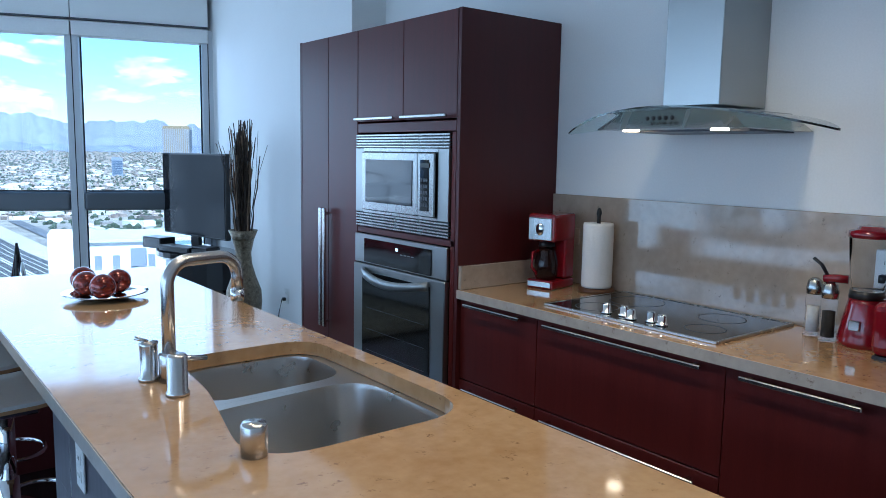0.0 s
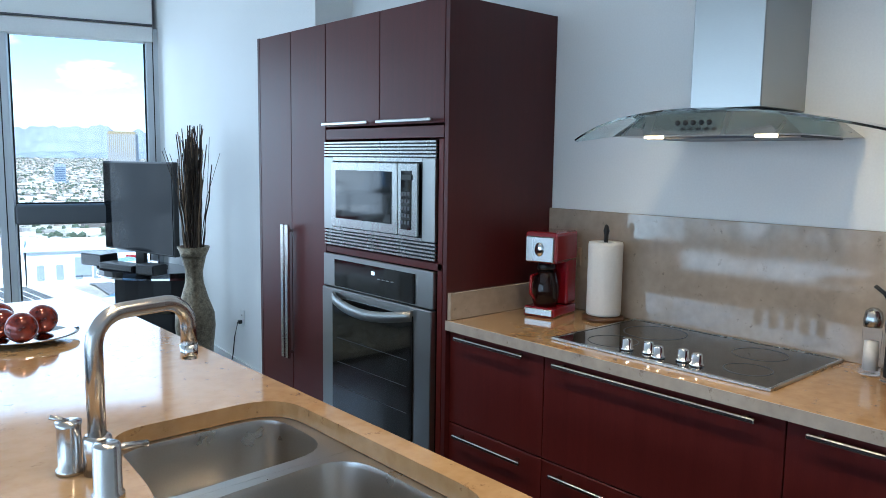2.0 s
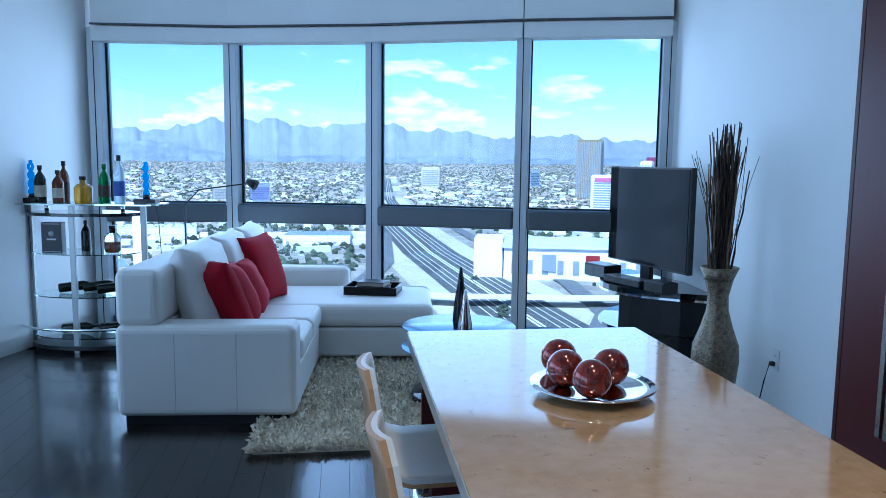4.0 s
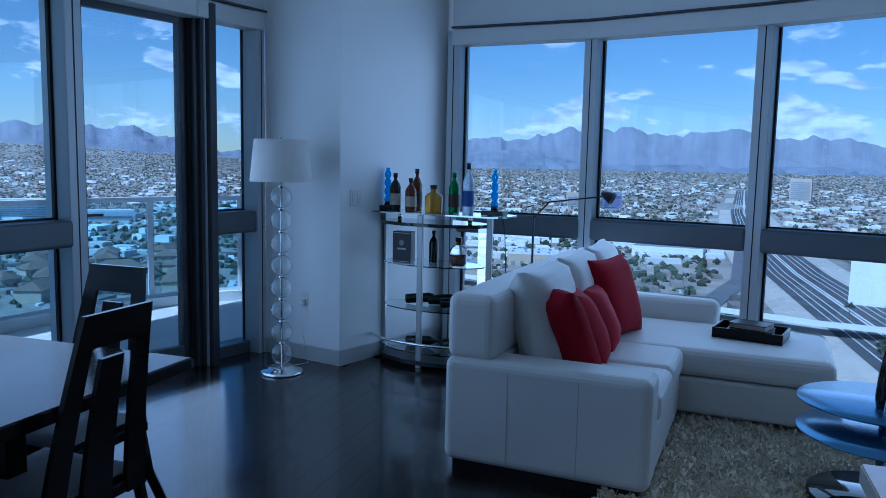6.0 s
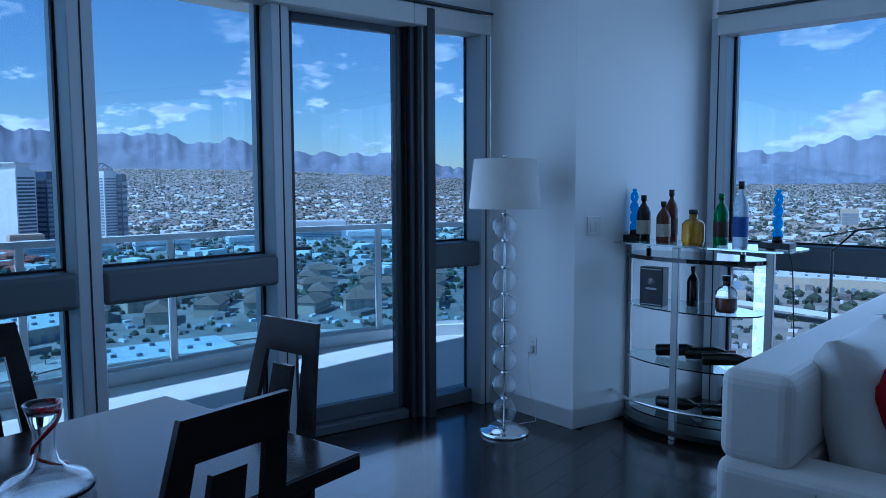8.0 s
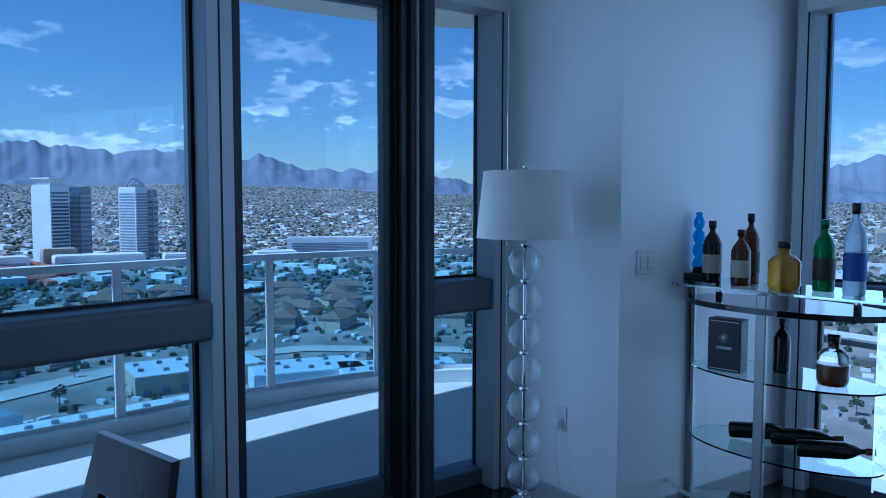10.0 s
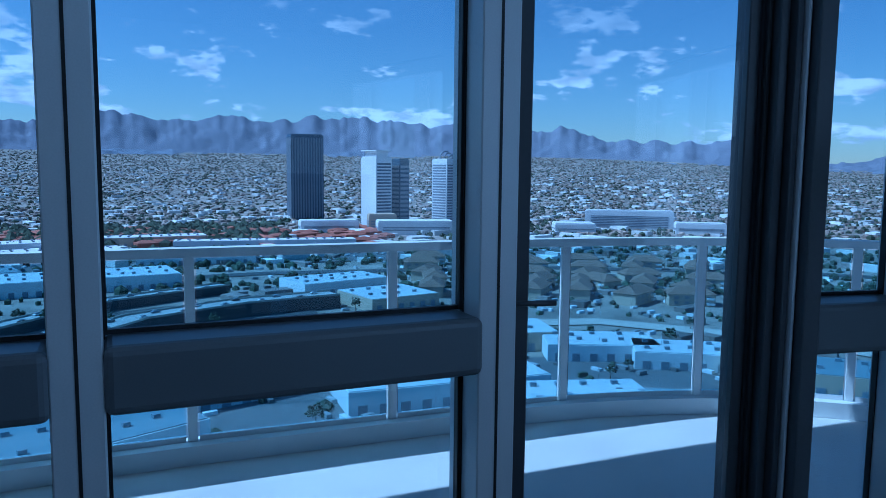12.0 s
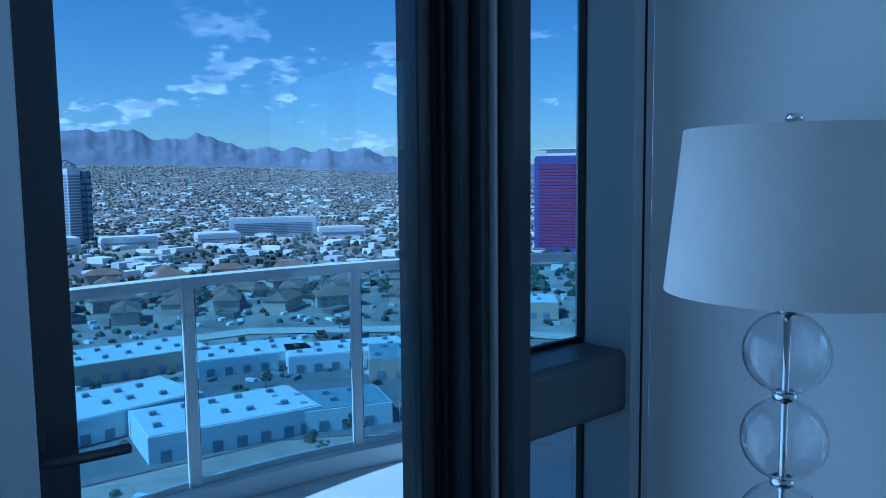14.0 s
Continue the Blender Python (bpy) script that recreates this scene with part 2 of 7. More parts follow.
def lathe(bm, profile, seg=24, at=(0, 0, 0), squash=1.0):
    """Turns (radius, height) pairs round the z axis."""
    rings = []
    for rad, z in profile:
        if rad < 1e-5:
            rings.append([bm.verts.new((at[0], at[1], at[2] + z))])
        else:
            rings.append([bm.verts.new((at[0] + rad * math.cos(2 * math.pi * i / seg), at[1] + squash * rad * math.sin(2 * math.pi * i / seg), at[2] + z)) for i in range(seg)])
    for a, b in zip(rings, rings[1:]):
        for i in range(seg):
            j = (i + 1) % seg
            if len(a) == 1 and len(b) == 1:
                continue
            if len(a) == 1:
                bm.faces.new((a[0], b[j], b[i]))
            elif len(b) == 1:
                bm.faces.new((a[i], a[j], b[0]))
            else:
                bm.faces.new((a[i], a[j], b[j], b[i]))
    for f in bm.faces:
        f.smooth = True
    bmesh.ops.recalc_face_normals(bm, faces=bm.faces[:])
    return bm


def cyl(bm, x, y, z0, z1, r, seg=16, taper=1.0):
    return lathe(bm, [(0, 0), (r, 0), (r * taper, z1 - z0), (0, z1 - z0)], seg, (x, y, z0))


def tube(bm, pts, r, seg=8, rs=None):
    """A round bar along the points."""
    pts = [Vector(p) for p in pts]
    rings = []
    for i, p in enumerate(pts):
        d = (pts[min(i + 1, len(pts) - 1)] - pts[max(i - 1, 0)]).normalized()
        q = d.to_track_quat("Z", "Y").to_matrix()
        rad = rs[i] if rs else r
        rings.append([bm.verts.new(p + q @ Vector((rad * math.cos(2 * math.pi * k / seg), rad * math.sin(2 * math.pi * k / seg), 0))) for k in range(seg)])
    for a, b in zip(rings, rings[1:]):
        s = min(range(seg), key=lambda o: (a[0].co - b[o].co).length)
        for k in range(seg):
            bm.faces.new((a[k], a[(k + 1) % seg], b[(k + 1 + s) % seg], b[(k + s) % seg]))
    bm.faces.new(rings[0][::-1])
    bm.faces.new(rings[-1])
    for f in bm.faces:
        f.smooth = True
    bmesh.ops.recalc_face_normals(bm, faces=bm.faces[:])
    return bm


def cushion(bm, sx, sy, sz, n=10, puff=0.35, wrinkle=0.0, square=0.5):
    """A stuffed cushion: a box whose faces swell, with pinched corners."""
    v = bmesh.ops.create_grid(bm, x_segments=n, y_segments=n, size=0.5)["verts"]
    top = {}
    for a in v:
        u, w = a.co.x * 2, a.co.y * 2
        t = max(0.0, (1 - abs(u) ** 4) * (1 - abs(w) ** 4)) ** square
        pinch = 1 - 0.06 * (1 - abs(u) ** 2) * abs(w) ** 3 - 0.06 * (1 - abs(w) ** 2) * abs(u) ** 3
        h = sz / 2 * (0.12 + 0.88 * t)
        h += wrinkle * noise.noise(Vector((u * 3, w * 3, sx * 7)))
        a.co = (u * sx / 2 * pinch, w * sy / 2 * pinch, h)
        top[a] = h
    low = bmesh.ops.duplicate(bm, geom=bm.verts[:] + bm.edges[:] + bm.faces[:])
    for a in low["geom"]:
        if isinstance(a, bmesh.types.BMVert):
            a.co.z = -a.co.z
    bmesh.ops.remove_doubles(bm, verts=bm.verts[:], dist=sz * 0.02)
    edges = [e for e in bm.edges if e.is_boundary]
    if edges:
        bmesh.ops.bridge_loops(bm, edges=edges)
    for f in bm.faces:
        f.smooth = True
    bmesh.ops.recalc_face_normals(bm, faces=bm.faces[:])
    return bm


def moved(bm, m):
    bmesh.ops.transform(bm, matrix=m, verts=bm.verts[:])
    return bm


def mesh_of(name, bm, material):
    me = bpy.data.meshes.new(name)
    bm.to_mesh(me)
    bm.free()
    me.materials.append(material)
    return me


def part(name, bm, material, parent=None, label=""):
    ob = new(name, mesh_of(name, bm, material))
    if parent is not None:
        ob.parent = parent
    if label:
        ob["label"] = label
    return ob


def thing(name, m, label, category, group=""):
    e = new(name)
    e.empty_display_size = 0.1
    e.matrix_world = m
    return tagged(e, label, category, group)


def setting(name, bm, material, label="", parent=None):
    ob = part(name, bm, material, parent)
    return tagged(ob, label, kind="structure")


def bar(bm, a, b, w0, w1, z0, z1):
    """An upright slab along the plan line a-b, from w0 to w1 off the line (positive to its left)."""
    a, b = Vector(a), Vector(b)
    d = (b - a).normalized()
    nrm = Vector((-d.y, d.x))
    return prism(bm, [tuple(a + nrm * w0), tuple(b + nrm * w0), tuple(b + nrm * w1), tuple(a + nrm * w1)], z0, z1)


def toward(a, b, s):
    return (a[0] + (b[0] - a[0]) * s, a[1] + (b[1] - a[1]) * s)


# ---- shell of the flat ----
NORTH = [(-4.03, 5.79), (-2.88, 5.70), (-1.655, 5.38), (-0.455, 4.925), (0.645, 4.60)]     # window wall posts, inner faces
WEST = [(-6.10, -4.2), (-6.06, -3.1), (-6.02, -1.9), (-5.97, -0.6), (-5.89, 0.95), (-5.805, 2.235), (-5.728, 3.315), (-5.505, 4.165), (-5.472, 4.295), (-5.35, 4.78)]
PILLAR = [(-4.508, 4.579), (-5.236, 4.752), (-5.5, 6.2), (-4.12, 6.2), (-4.12, 5.80)]
HEAD, TRANSOM_Z, TRANSOM_H = 2.485, 1.108, 0.165
SOUTH_Y, EAST_X = -4.2, 0.60

slab_poly = [WEST[0], *WEST[1:], (-5.5, 6.3), (-4.1, 6.2), *NORTH[1:], (1.2, 4.9), (1.2, SOUTH_Y)]
sub = setting("floor", prism(bme(), slab_poly, -0.25, -0.012), M_JOINT, "dark wooden plank floor")
setting("ceiling", prism(bme(), slab_poly, CEILING_Z, CEILING_Z + 0.2), M_CEIL, "plain white painted ceiling")
setting("wall_kitchen", box(bme(), EAST_X, EAST_X + 0.2, SOUTH_Y, 1.49, 0, CEILING_Z), M_WALL, "warm white painted kitchen wall")
setting("wall_living", prism(bme(), [(0.36, 1.49), (0.9, 1.49), (0.9, 4.70), (0.68, 4.70)], 0, CEILING_Z), M_WALL, "white painted living room wall")
setting("wall_south", box(bme(), -6.3, 0.8, SOUTH_Y - 0.2, SOUTH_Y, 0, CEILING_Z), M_WALL, "white painted wall")
setting("wall_pillar", prism(bme(), PILLAR, 0, CEILING_Z), M_WALL, "white painted structural pillar between the windows")
bm = bme()
bar(bm, PILLAR[0], PILLAR[1], -0.014, 0.0, 0, 0.115)
bar(bm, PILLAR[0], PILLAR[4], 0.0, 0.014, 0, 0.115)
setting("baseboard", bm, M_TRIM, "white baseboard round the pillar")
setting("baseboard_2", bar(bme(), (0.36, 1.5), (0.675, 4.65), 0.0, 0.014, 0, 0.115), M_TRIM, "white baseboard")

# roller-blind boxes over both window walls


def blind_box(pts, group, side):
    for i, (a, b) in enumerate(zip(pts, pts[1:])):
        d = (Vector(b) - Vector(a)).normalized()
        ang = math.degrees(math.atan2(d.y, d.x))
        ln = (Vector(b) - Vector(a)).length
        t = thing("roller_blind_box", pose(a[0], a[1], HEAD, 0, 0, ang), "white painted roller blind box above the window", "blind box", group)
        y0, y1 = (-0.13, 0.02) if side < 0 else (-0.02, 0.13)
        part("casing", box(bme(), 0.001, ln - 0.001, y0, y1, 0.0, 0.125, 0.004), M_TRIM, t)
        yf = y0 - 0.006 if side < 0 else y1
        part("top_channel", box(bme(), 0.001, ln - 0.001, yf - 0.012, yf + 0.018, 0.131, 0.145), M_DARKALU, t, "dark shadow gap profile")


def mullion(name, p, ang, z0, z1, w=0.11, d=0.15, inner=0.085):
    """One upright post of the window wall; x along the wall, y outwards."""
    t = thing(name, pose(p[0], p[1], 0, 0, 0, ang), "grey aluminium window post with black gasket lines", "window post", "window posts")
    part("post", box(bme(), -w / 2, w / 2, -inner, d, z0, z1, 0.004), M_ALU_LIT, t)
    for s in (-1, 1):
        part("gasket", box(bme(), s * w / 2 - 0.004, s * w / 2 + 0.004, 0.035, 0.06, z0, z1), M_GASKET, t)
    part("centre_groove", box(bme(), -0.004, 0.004, -inner - 0.002, -inner + 0.002, z0, z1), M_GASKET, t)
    return t


WIN = [0]


def span(a, b, outward, rail=True, tz=TRANSOM_Z, z0=0.09, z1=HEAD + 0.1, inset=0.055, label="tall clear window with a grey aluminium crossbar"):
    """One bay between two posts: sill, crossbar, two panes and thin frames."""
    WIN[0] += 1
    va, vb = Vector(a), Vector(b)
    d = (vb - va).normalized()
    ang = math.degrees(math.atan2(d.y, d.x))
    ln = (vb - va).length
    w = new("window_%d" % WIN[0])
    w.matrix_world = pose(a[0], a[1], 0, 0, 0, ang)
    tagged(w, label, kind="structure")
    o = outward
    x0, x1 = inset, ln - inset

    def yb(y0, y1):
        return (y0 * o, y1 * o) if o > 0 else (y1 * o, y0 * o)
    part("window_sill", box(bme(), x0, x1, *yb(-0.02, 0.14), 0, z0, 0.004), M_ALU_SHADED, w)
    part("window_head", box(bme(), x0, x1, *yb(0.0, 0.14), z1 - 0.05, z1, 0.004), M_ALU_SHADED, w)
    zs = [(z0, z1 - 0.05)]
    if rail:
        bm = bme()
        box(bm, x0, x1, *yb(-0.10, 0.09), tz - TRANSOM_H, tz, 0.022, 3)
        part("crossbar", bm, M_ALU_SHADED, w, "grey aluminium crossbar with rounded ends")
        part("gasket", box(bme(), x0, x1, *yb(0.05, 0.07), tz + 0.0005, tz + 0.012), M_GASKET, w)
        zs = [(z0, tz - TRANSOM_H), (tz, z1 - 0.05)]
    for c0, c1 in zs:
        p = part("pane", box(bme(), x0 - 0.003, x1 + 0.003, *yb(0.056, 0.064), c0 - 0.003, c1 + 0.003), M_PANE, w)
        p.visible_shadow = False
        for xx in (x0, x1 - 0.012):
            part("window_frame", box(bme(), xx, xx + 0.012, *yb(0.045, 0.075), c0, c1), M_GASKET, w)
    return w


def angle(a, b):
    return math.degrees(math.atan2(b[1] - a[1], b[0] - a[0]))


for i, p in enumerate(NORTH):
    a, b = NORTH[max(0, i - 1)], NORTH[min(len(NORTH) - 1, i + 1)]
    mullion("window_post", p, angle(a, b), 0, HEAD + 0.12, 0.11)
for a, b in zip(NORTH, NORTH[1:]):
    span(a, b, 1)
blind_box(NORTH, "blind boxes", -1)
bm = bme()
for a, b in zip(NORTH, NORTH[1:]):
    bar(bm, a, b, -0.118, 0.2, HEAD + 0.146, CEILING_Z)
setting("wall_north", bm, M_WALL, "painted wall above the north windows")

WIN_W = WEST[:7]
for i, p in enumerate(WIN_W):
    a, b = WEST[max(0, i - 1)], WEST[i + 1]
    mullion("window_post", p, angle(a, b), 0, HEAD + 0.12, 0.115, 0.15)
for a, b in zip(WIN_W, WIN_W[1:]):
    span(a, b, 1, tz=1.122)
span(WEST[8], WEST[9], 1, tz=1.122, inset=0.03, label="narrow clear window beside the balcony door")
blind_box(WEST, "blind boxes", -1)
bm = bme()
for a, b in zip(WEST, WEST[1:]):
    bar(bm, a, b, -0.118, 0.2, HEAD + 0.146, CEILING_Z)
setting("wall_west", bm, M_WALL, "painted wall above the west windows")


def balcony_door(a, b):
    d = new("door_1")
    d.matrix_world = pose(a[0], a[1], 0, 0, 0, angle(a, b))
    tagged(d, "closed full-height glass balcony door in a grey aluminium frame", kind="structure")
    ln = (Vector(b) - Vector(a)).length
    x0, x1, top = 0.066, ln, HEAD + 0.108
    part("threshold", box(bme(), x0, x1, -0.05, 0.14, 0, 0.06, 0.006), M_ALU_SHADED, d)
    part("door_frame", box(bme(), x0, x1, 0.0, 0.12, top - 0.05, top + 0.05, 0.004), M_ALU_SHADED, d)
    leaf = part("door_leaf", box(bme(), x0 + 0.002, x0 + 0.105, 0.01, 0.07, 0.062, top - 0.052, 0.004), M_DARKALU, d)
    part("rail", box(bme(), x0 + 0.105, x1 - 0.04, 0.012, 0.068, 0.062, 0.16, 0.004), M_ALU_SHADED, leaf)
    part("rail", box(bme(), x0 + 0.105, x1 - 0.04, 0.012, 0.068, top - 0.15, top - 0.052, 0.004), M_ALU_SHADED, leaf)
    part("stile", box(bme(), x1 - 0.04, x1 - 0.001, 0.01, 0.07, 0.062, top - 0.052, 0.004), M_DARKALU, leaf)
    p = part("pane", box(bme(), x0 + 0.103, x1 - 0.038, 0.036, 0.044, 0.158, top - 0.148), M_PANE, d)
    p.visible_shadow = False
    h = part("handle", box(bme(), x0 + 0.025, x0 + 0.055, -0.004, 0.012, 1.0, 1.18, 0.004), M_DARKALU, d, "dark metal lever handle")
    part("lever", tube(bme(), [(x0 + 0.04, -0.002, 1.14), (x0 + 0.04, -0.05, 1.14), (x0 + 0.06, -0.055, 1.14), (x0 + 0.17, -0.055, 1.14)], 0.009), M_DARKALU, h)
    part("lock_knob", tube(bme(), [(x0 + 0.04, 0, 1.03), (x0 + 0.04, -0.03, 1.03)], 0.011), M_DARKALU, h)
    return d


balcony_door((WEST[6][0] - 0.06, WEST[6][1] - 0.005), WEST[7])


def fluted_column(a, b):
    t = new("door_2")
    t.matrix_world = pose(a[0], a[1], 0, 0, 0, angle(a, b))
    tagged(t, "dark fluted aluminium door jamb post", kind="structure")
    ln = (Vector(b) - Vector(a)).length
    part("jamb", box(bme(), 0.001, ln + 0.03, 0.0, 0.14, 0, HEAD + 0.12), M_DARKALU, t)
    for x0, x1, y0, m in ((0.0, 0.018, -0.022, M_GASKET), (0.020, 0.052, -0.055, M_DARKALU), (0.056, 0.078, -0.085, M_DARKALU), (0.082, 0.092, -0.10, M_ALU_LIT), (0.096, ln + 0.022, -0.135, M_DARKALU)):
        part("flute", box(bme(), x0, x1, y0, -0.001, 0, HEAD + 0.11, 0.005, 2), m, t)


fluted_column(WEST[7], WEST[8])
mullion("window_post", toward(WEST[9], WEST[8], 0.08), angle(WEST[8], WEST[9]), 0, HEAD + 0.12, 0.08, 0.075, inner=0.12)
setting("trim", prism(bme(), [(-5.26, 4.705), (-5.252, 4.70), (-5.238, 4.749), (-5.27, 4.76)], 0, HEAD + 0.02), M_GASKET, "dark shadow gap between the window post and the pillar")

# ---- kitchen ----


def handle(parent, y0, y1, z, x=-0.012, upright=False, z1=0.0):
    """A slim steel bar on two standoffs, in front of a door that faces -x."""
    bm = bme()
    if upright:
        box(bm, x - 0.036, x - 0.020, y0 - 0.014, y0 + 0.014, z, z1, 0.003)
        for zz in (z + 0.03, z1 - 0.03):
            box(bm, x - 0.022, x + 0.002, y0 - 0.006, y0 + 0.006, zz - 0.006, zz + 0.006)
    else:
        box(bm, x - 0.034, x - 0.022, y0, y1, z - 0.007, z + 0.007, 0.003)
        for yy in (y0 + 0.03, y1 - 0.03):
            box(bm, x - 0.024, x + 0.002, yy - 0.006, yy + 0.006, z - 0.005, z + 0.005)
    return part("handle", bm, M_NICKEL, parent, "brushed steel bar handle")


def front(parent, name, y0, y1, z0, z1, x=0.0):
    return part(name, box(bme(), x, x + 0.019, y0 + 0.002, y1 - 0.002, z0 + 0.002, z1 - 0.002, 0.0015), M_CAB, parent)


TOWER_H = 2.115
# tall pantry
pantry = thing("pantry_cabinet", pose(0, 0, 0), "tall dark red mahogany pantry cabinet with two doors", "cabinet")
part("body", box(bme(), 0.021, 0.355, 0.832, 1.44, 0.09, TOWER_H), M_CABSIDE, pantry)
part("plinth", box(bme(), 0.06, 0.35, 0.832, 1.43, 0, 0.09), M_KICK, pantry)
part("side_panel", box(bme(), 0.0, 0.40 - 0.05, 1.441, 1.462, 0.0, TOWER_H), M_CABSIDE, pantry)
d1 = front(pantry, "door", 1.135, 1.44, 0.09, TOWER_H)
d2 = front(pantry, "door", 0.832, 1.135, 0.09, TOWER_H)
handle(d1, 1.155, 0, 0.54, upright=True, z1=1.20)
handle(d2, 1.115, 0, 0.54, upright=True, z1=1.20)

# oven tower
tower = thing("oven_cabinet", pose(0, 0, 0), "tall dark red mahogany cabinet housing oven and microwave", "cabinet")
part("side_panel", box(bme(), 0.0, 0.598, 0.0, 0.022, 0.0, TOWER_H, 0.001), M_CABSIDE, tower)
part("body", box(bme(), 0.30, 0.598, 0.024, 0.83, 0.09, TOWER_H), M_CABSIDE, tower)
part("top_panel", box(bme(), 0.021, 0.598, 0.024, 0.83, TOWER_H - 0.02, TOWER_H - 0.001), M_CABSIDE, tower)
part("plinth", box(bme(), 0.06, 0.3, 0.024, 0.83, 0, 0.09), M_KICK, tower)
for y0, y1 in ((0.024, 0.427), (0.427, 0.83)):
    d = front(tower, "door", y0, y1, 1.655, TOWER_H)
    handle(d, y0 + 0.03, y1 - 0.03, 1.668)
front(tower, "rail", 0.024, 0.83, 1.60, 1.65)
front(tower, "rail", 0.024, 0.83, 1.095, 1.128)
front(tower, "drawer_front", 0.024, 0.83, 0.09, 0.355)
front(tower, "stile", 0.024, 0.055, 0.36, 1.60)
part("shelf", box(bme(), 0.021, 0.30, 0.055, 0.83, 1.097, 1.126), M_CABSIDE, tower)


def microwave():
    t = thing("microwave", pose(0, 0, 0), "built-in stainless steel microwave with a vented trim frame", "microwave")
    y0, y1, z0, z1 = 0.06, 0.828, 1.13, 1.595
    part("case", box(bme(), 0.006, 0.295, y0 + 0.01, y1 - 0.01, z0 + 0.01, z1 - 0.01), M_BLACK, t)
    part("trim_side", box(bme(), -0.012, 0.006, y0, y0 + 0.075, z0 + 0.075, z1 - 0.07, 0.002), M_STEEL, t)
    part("trim_side", box(bme(), -0.012, 0.006, y1 - 0.075, y1, z0 + 0.075, z1 - 0.07, 0.002), M_STEEL, t)
    for za, zb in ((z0, z0 + 0.072), (z1 - 0.068, z1)):
        for k in range(5):
            zz = za + (zb - za) * (k + 0.5) / 5
            part("vent_slat", box(bme(), -0.010, 0.006, y0, y1, zz - 0.0042, zz + 0.0042, 0.001), M_STEELH, t)
    part("trim_top", box(bme(), -0.012, 0.006, y0 + 0.075, y1 - 0.075, z1 - 0.085, z1 - 0.07), M_STEELH, t)
    part("trim_bottom", box(bme(), -0.012, 0.006, y0 + 0.075, y1 - 0.075, z0 + 0.074, z0 + 0.086), M_STEELH, t)
    door = part("door", box(bme(), -0.030, -0.012, y0 + 0.21, y1 - 0.085, z0 + 0.09, z1 - 0.09, 0.003), M_STEELH, t)
    part("window", box(bme(), -0.0335, -0.0302, y0 + 0.245, y1 - 0.125, z0 + 0.13, z1 - 0.125, 0.001), M_BLACKGLASS, door, "dark glass window")
    pan = part("control_panel", box(bme(), -0.029, -0.012, y0 + 0.088, y0 + 0.206, z0 + 0.09, z1 - 0.09, 0.003), M_STEELH, t)
    part("keypad", box(bme(), -0.0325, -0.0292, y0 + 0.120, y0 + 0.182, z0 + 0.115, z1 - 0.12, 0.001), M_BLACKGLASS, pan)
    part("display", box(bme(), -0.0335, -0.0327, y0 + 0.115, y0 + 0.178, z1 - 0.155, z1 - 0.135), mat("display_grey", (0.05, 0.06, 0.06), 0.2), pan)
    for r in range(5):
        for c in range(3):
            part("key", box(bme(), -0.0333, -0.0327, y0 + 0.125 + 0.019 * c, y0 + 0.138 + 0.019 * c, z0 + 0.135 + 0.028 * r, z0 + 0.150 + 0.028 * r), M_DARKALU, pan)


microwave()


def oven():
    t = thing("wall_oven", pose(0, 0, 0), "built-in stainless steel electric oven with black glass door", "oven")
    y0, y1, z0, z1 = 0.06, 0.828, 0.36, 1.093
    part("case", box(bme(), 0.006, 0.295, y0 + 0.01, y1 - 0.01, z0 + 0.01, z1 - 0.01), M_BLACK, t)
    pan = part("control_panel", box(bme(), -0.016, 0.005, y0, y1, 0.945, z1, 0.003), M_STEEL, t)
    part("glass", box(bme(), -0.020, -0.0162, y0 + 0.105, y1 - 0.095, 0.952, z1 - 0.02, 0.001), M_BLACKGLASS, pan)
    part("clock", box(bme(), -0.0212, -0.0202, 0.43, 0.45, 1.035, 1.05), glow("clock_glow", (0.75, 0.9, 1.0), 0.4), pan, "small lit clock digits")
    for k in range(4):
        part("mark", box(bme(), -0.0212, -0.0202, 0.30 + 0.03 * k, 0.318 + 0.03 * k, 1.02, 1.024), M_STEEL, pan)
    door = part("door", box(bme(), -0.024, 0.005, y0, y1, z0, 0.94, 0.004), M_STEEL, t)
    part("window", box(bme(), -0.028, -0.0242, y0 + 0.105, y1 - 0.09, z0 + 0.03, 0.905, 0.001), M_BLACKGLASS, door, "dark glass oven window")
    pts = [(-0.03 - 0.045 * math.sin(math.pi * k / 14) ** 0.6, y0 + 0.11 + (y1 - y0 - 0.21) * k / 14, 0.905 - 0.032 * math.sin(math.pi * k / 14)) for k in range(15)]
    bm = bme()
    rings = []
    for x, y, z in pts:
        rings.append([bm.verts.new(c) for c in ((x - 0.006, y, z - 0.021), (x - 0.010, y, z), (x - 0.006, y, z + 0.021), (x + 0.008, y, z + 0.021), (x + 0.008, y, z - 0.021))])
    for a, b in zip(rings, rings[1:]):
        for k in range(5):
            bm.faces.new((a[k], b[k], b[(k + 1) % 5], a[(k + 1) % 5])).smooth = k < 2
    bm.faces.new(rings[0])
    bm.faces.new(rings[-1])
    bmesh.ops.recalc_face_normals(bm, faces=bm.faces[:])
    part("handle", bm, M_BRUSHED, door, "broad bowed stainless steel handle")
    for k in range(3):
        part("rack", box(bme(), -0.0285, -0.0281, y0 + 0.14, y1 - 0.13, 0.50 + 0.11 * k, 0.503 + 0.11 * k), M_DARKALU, door)


oven()


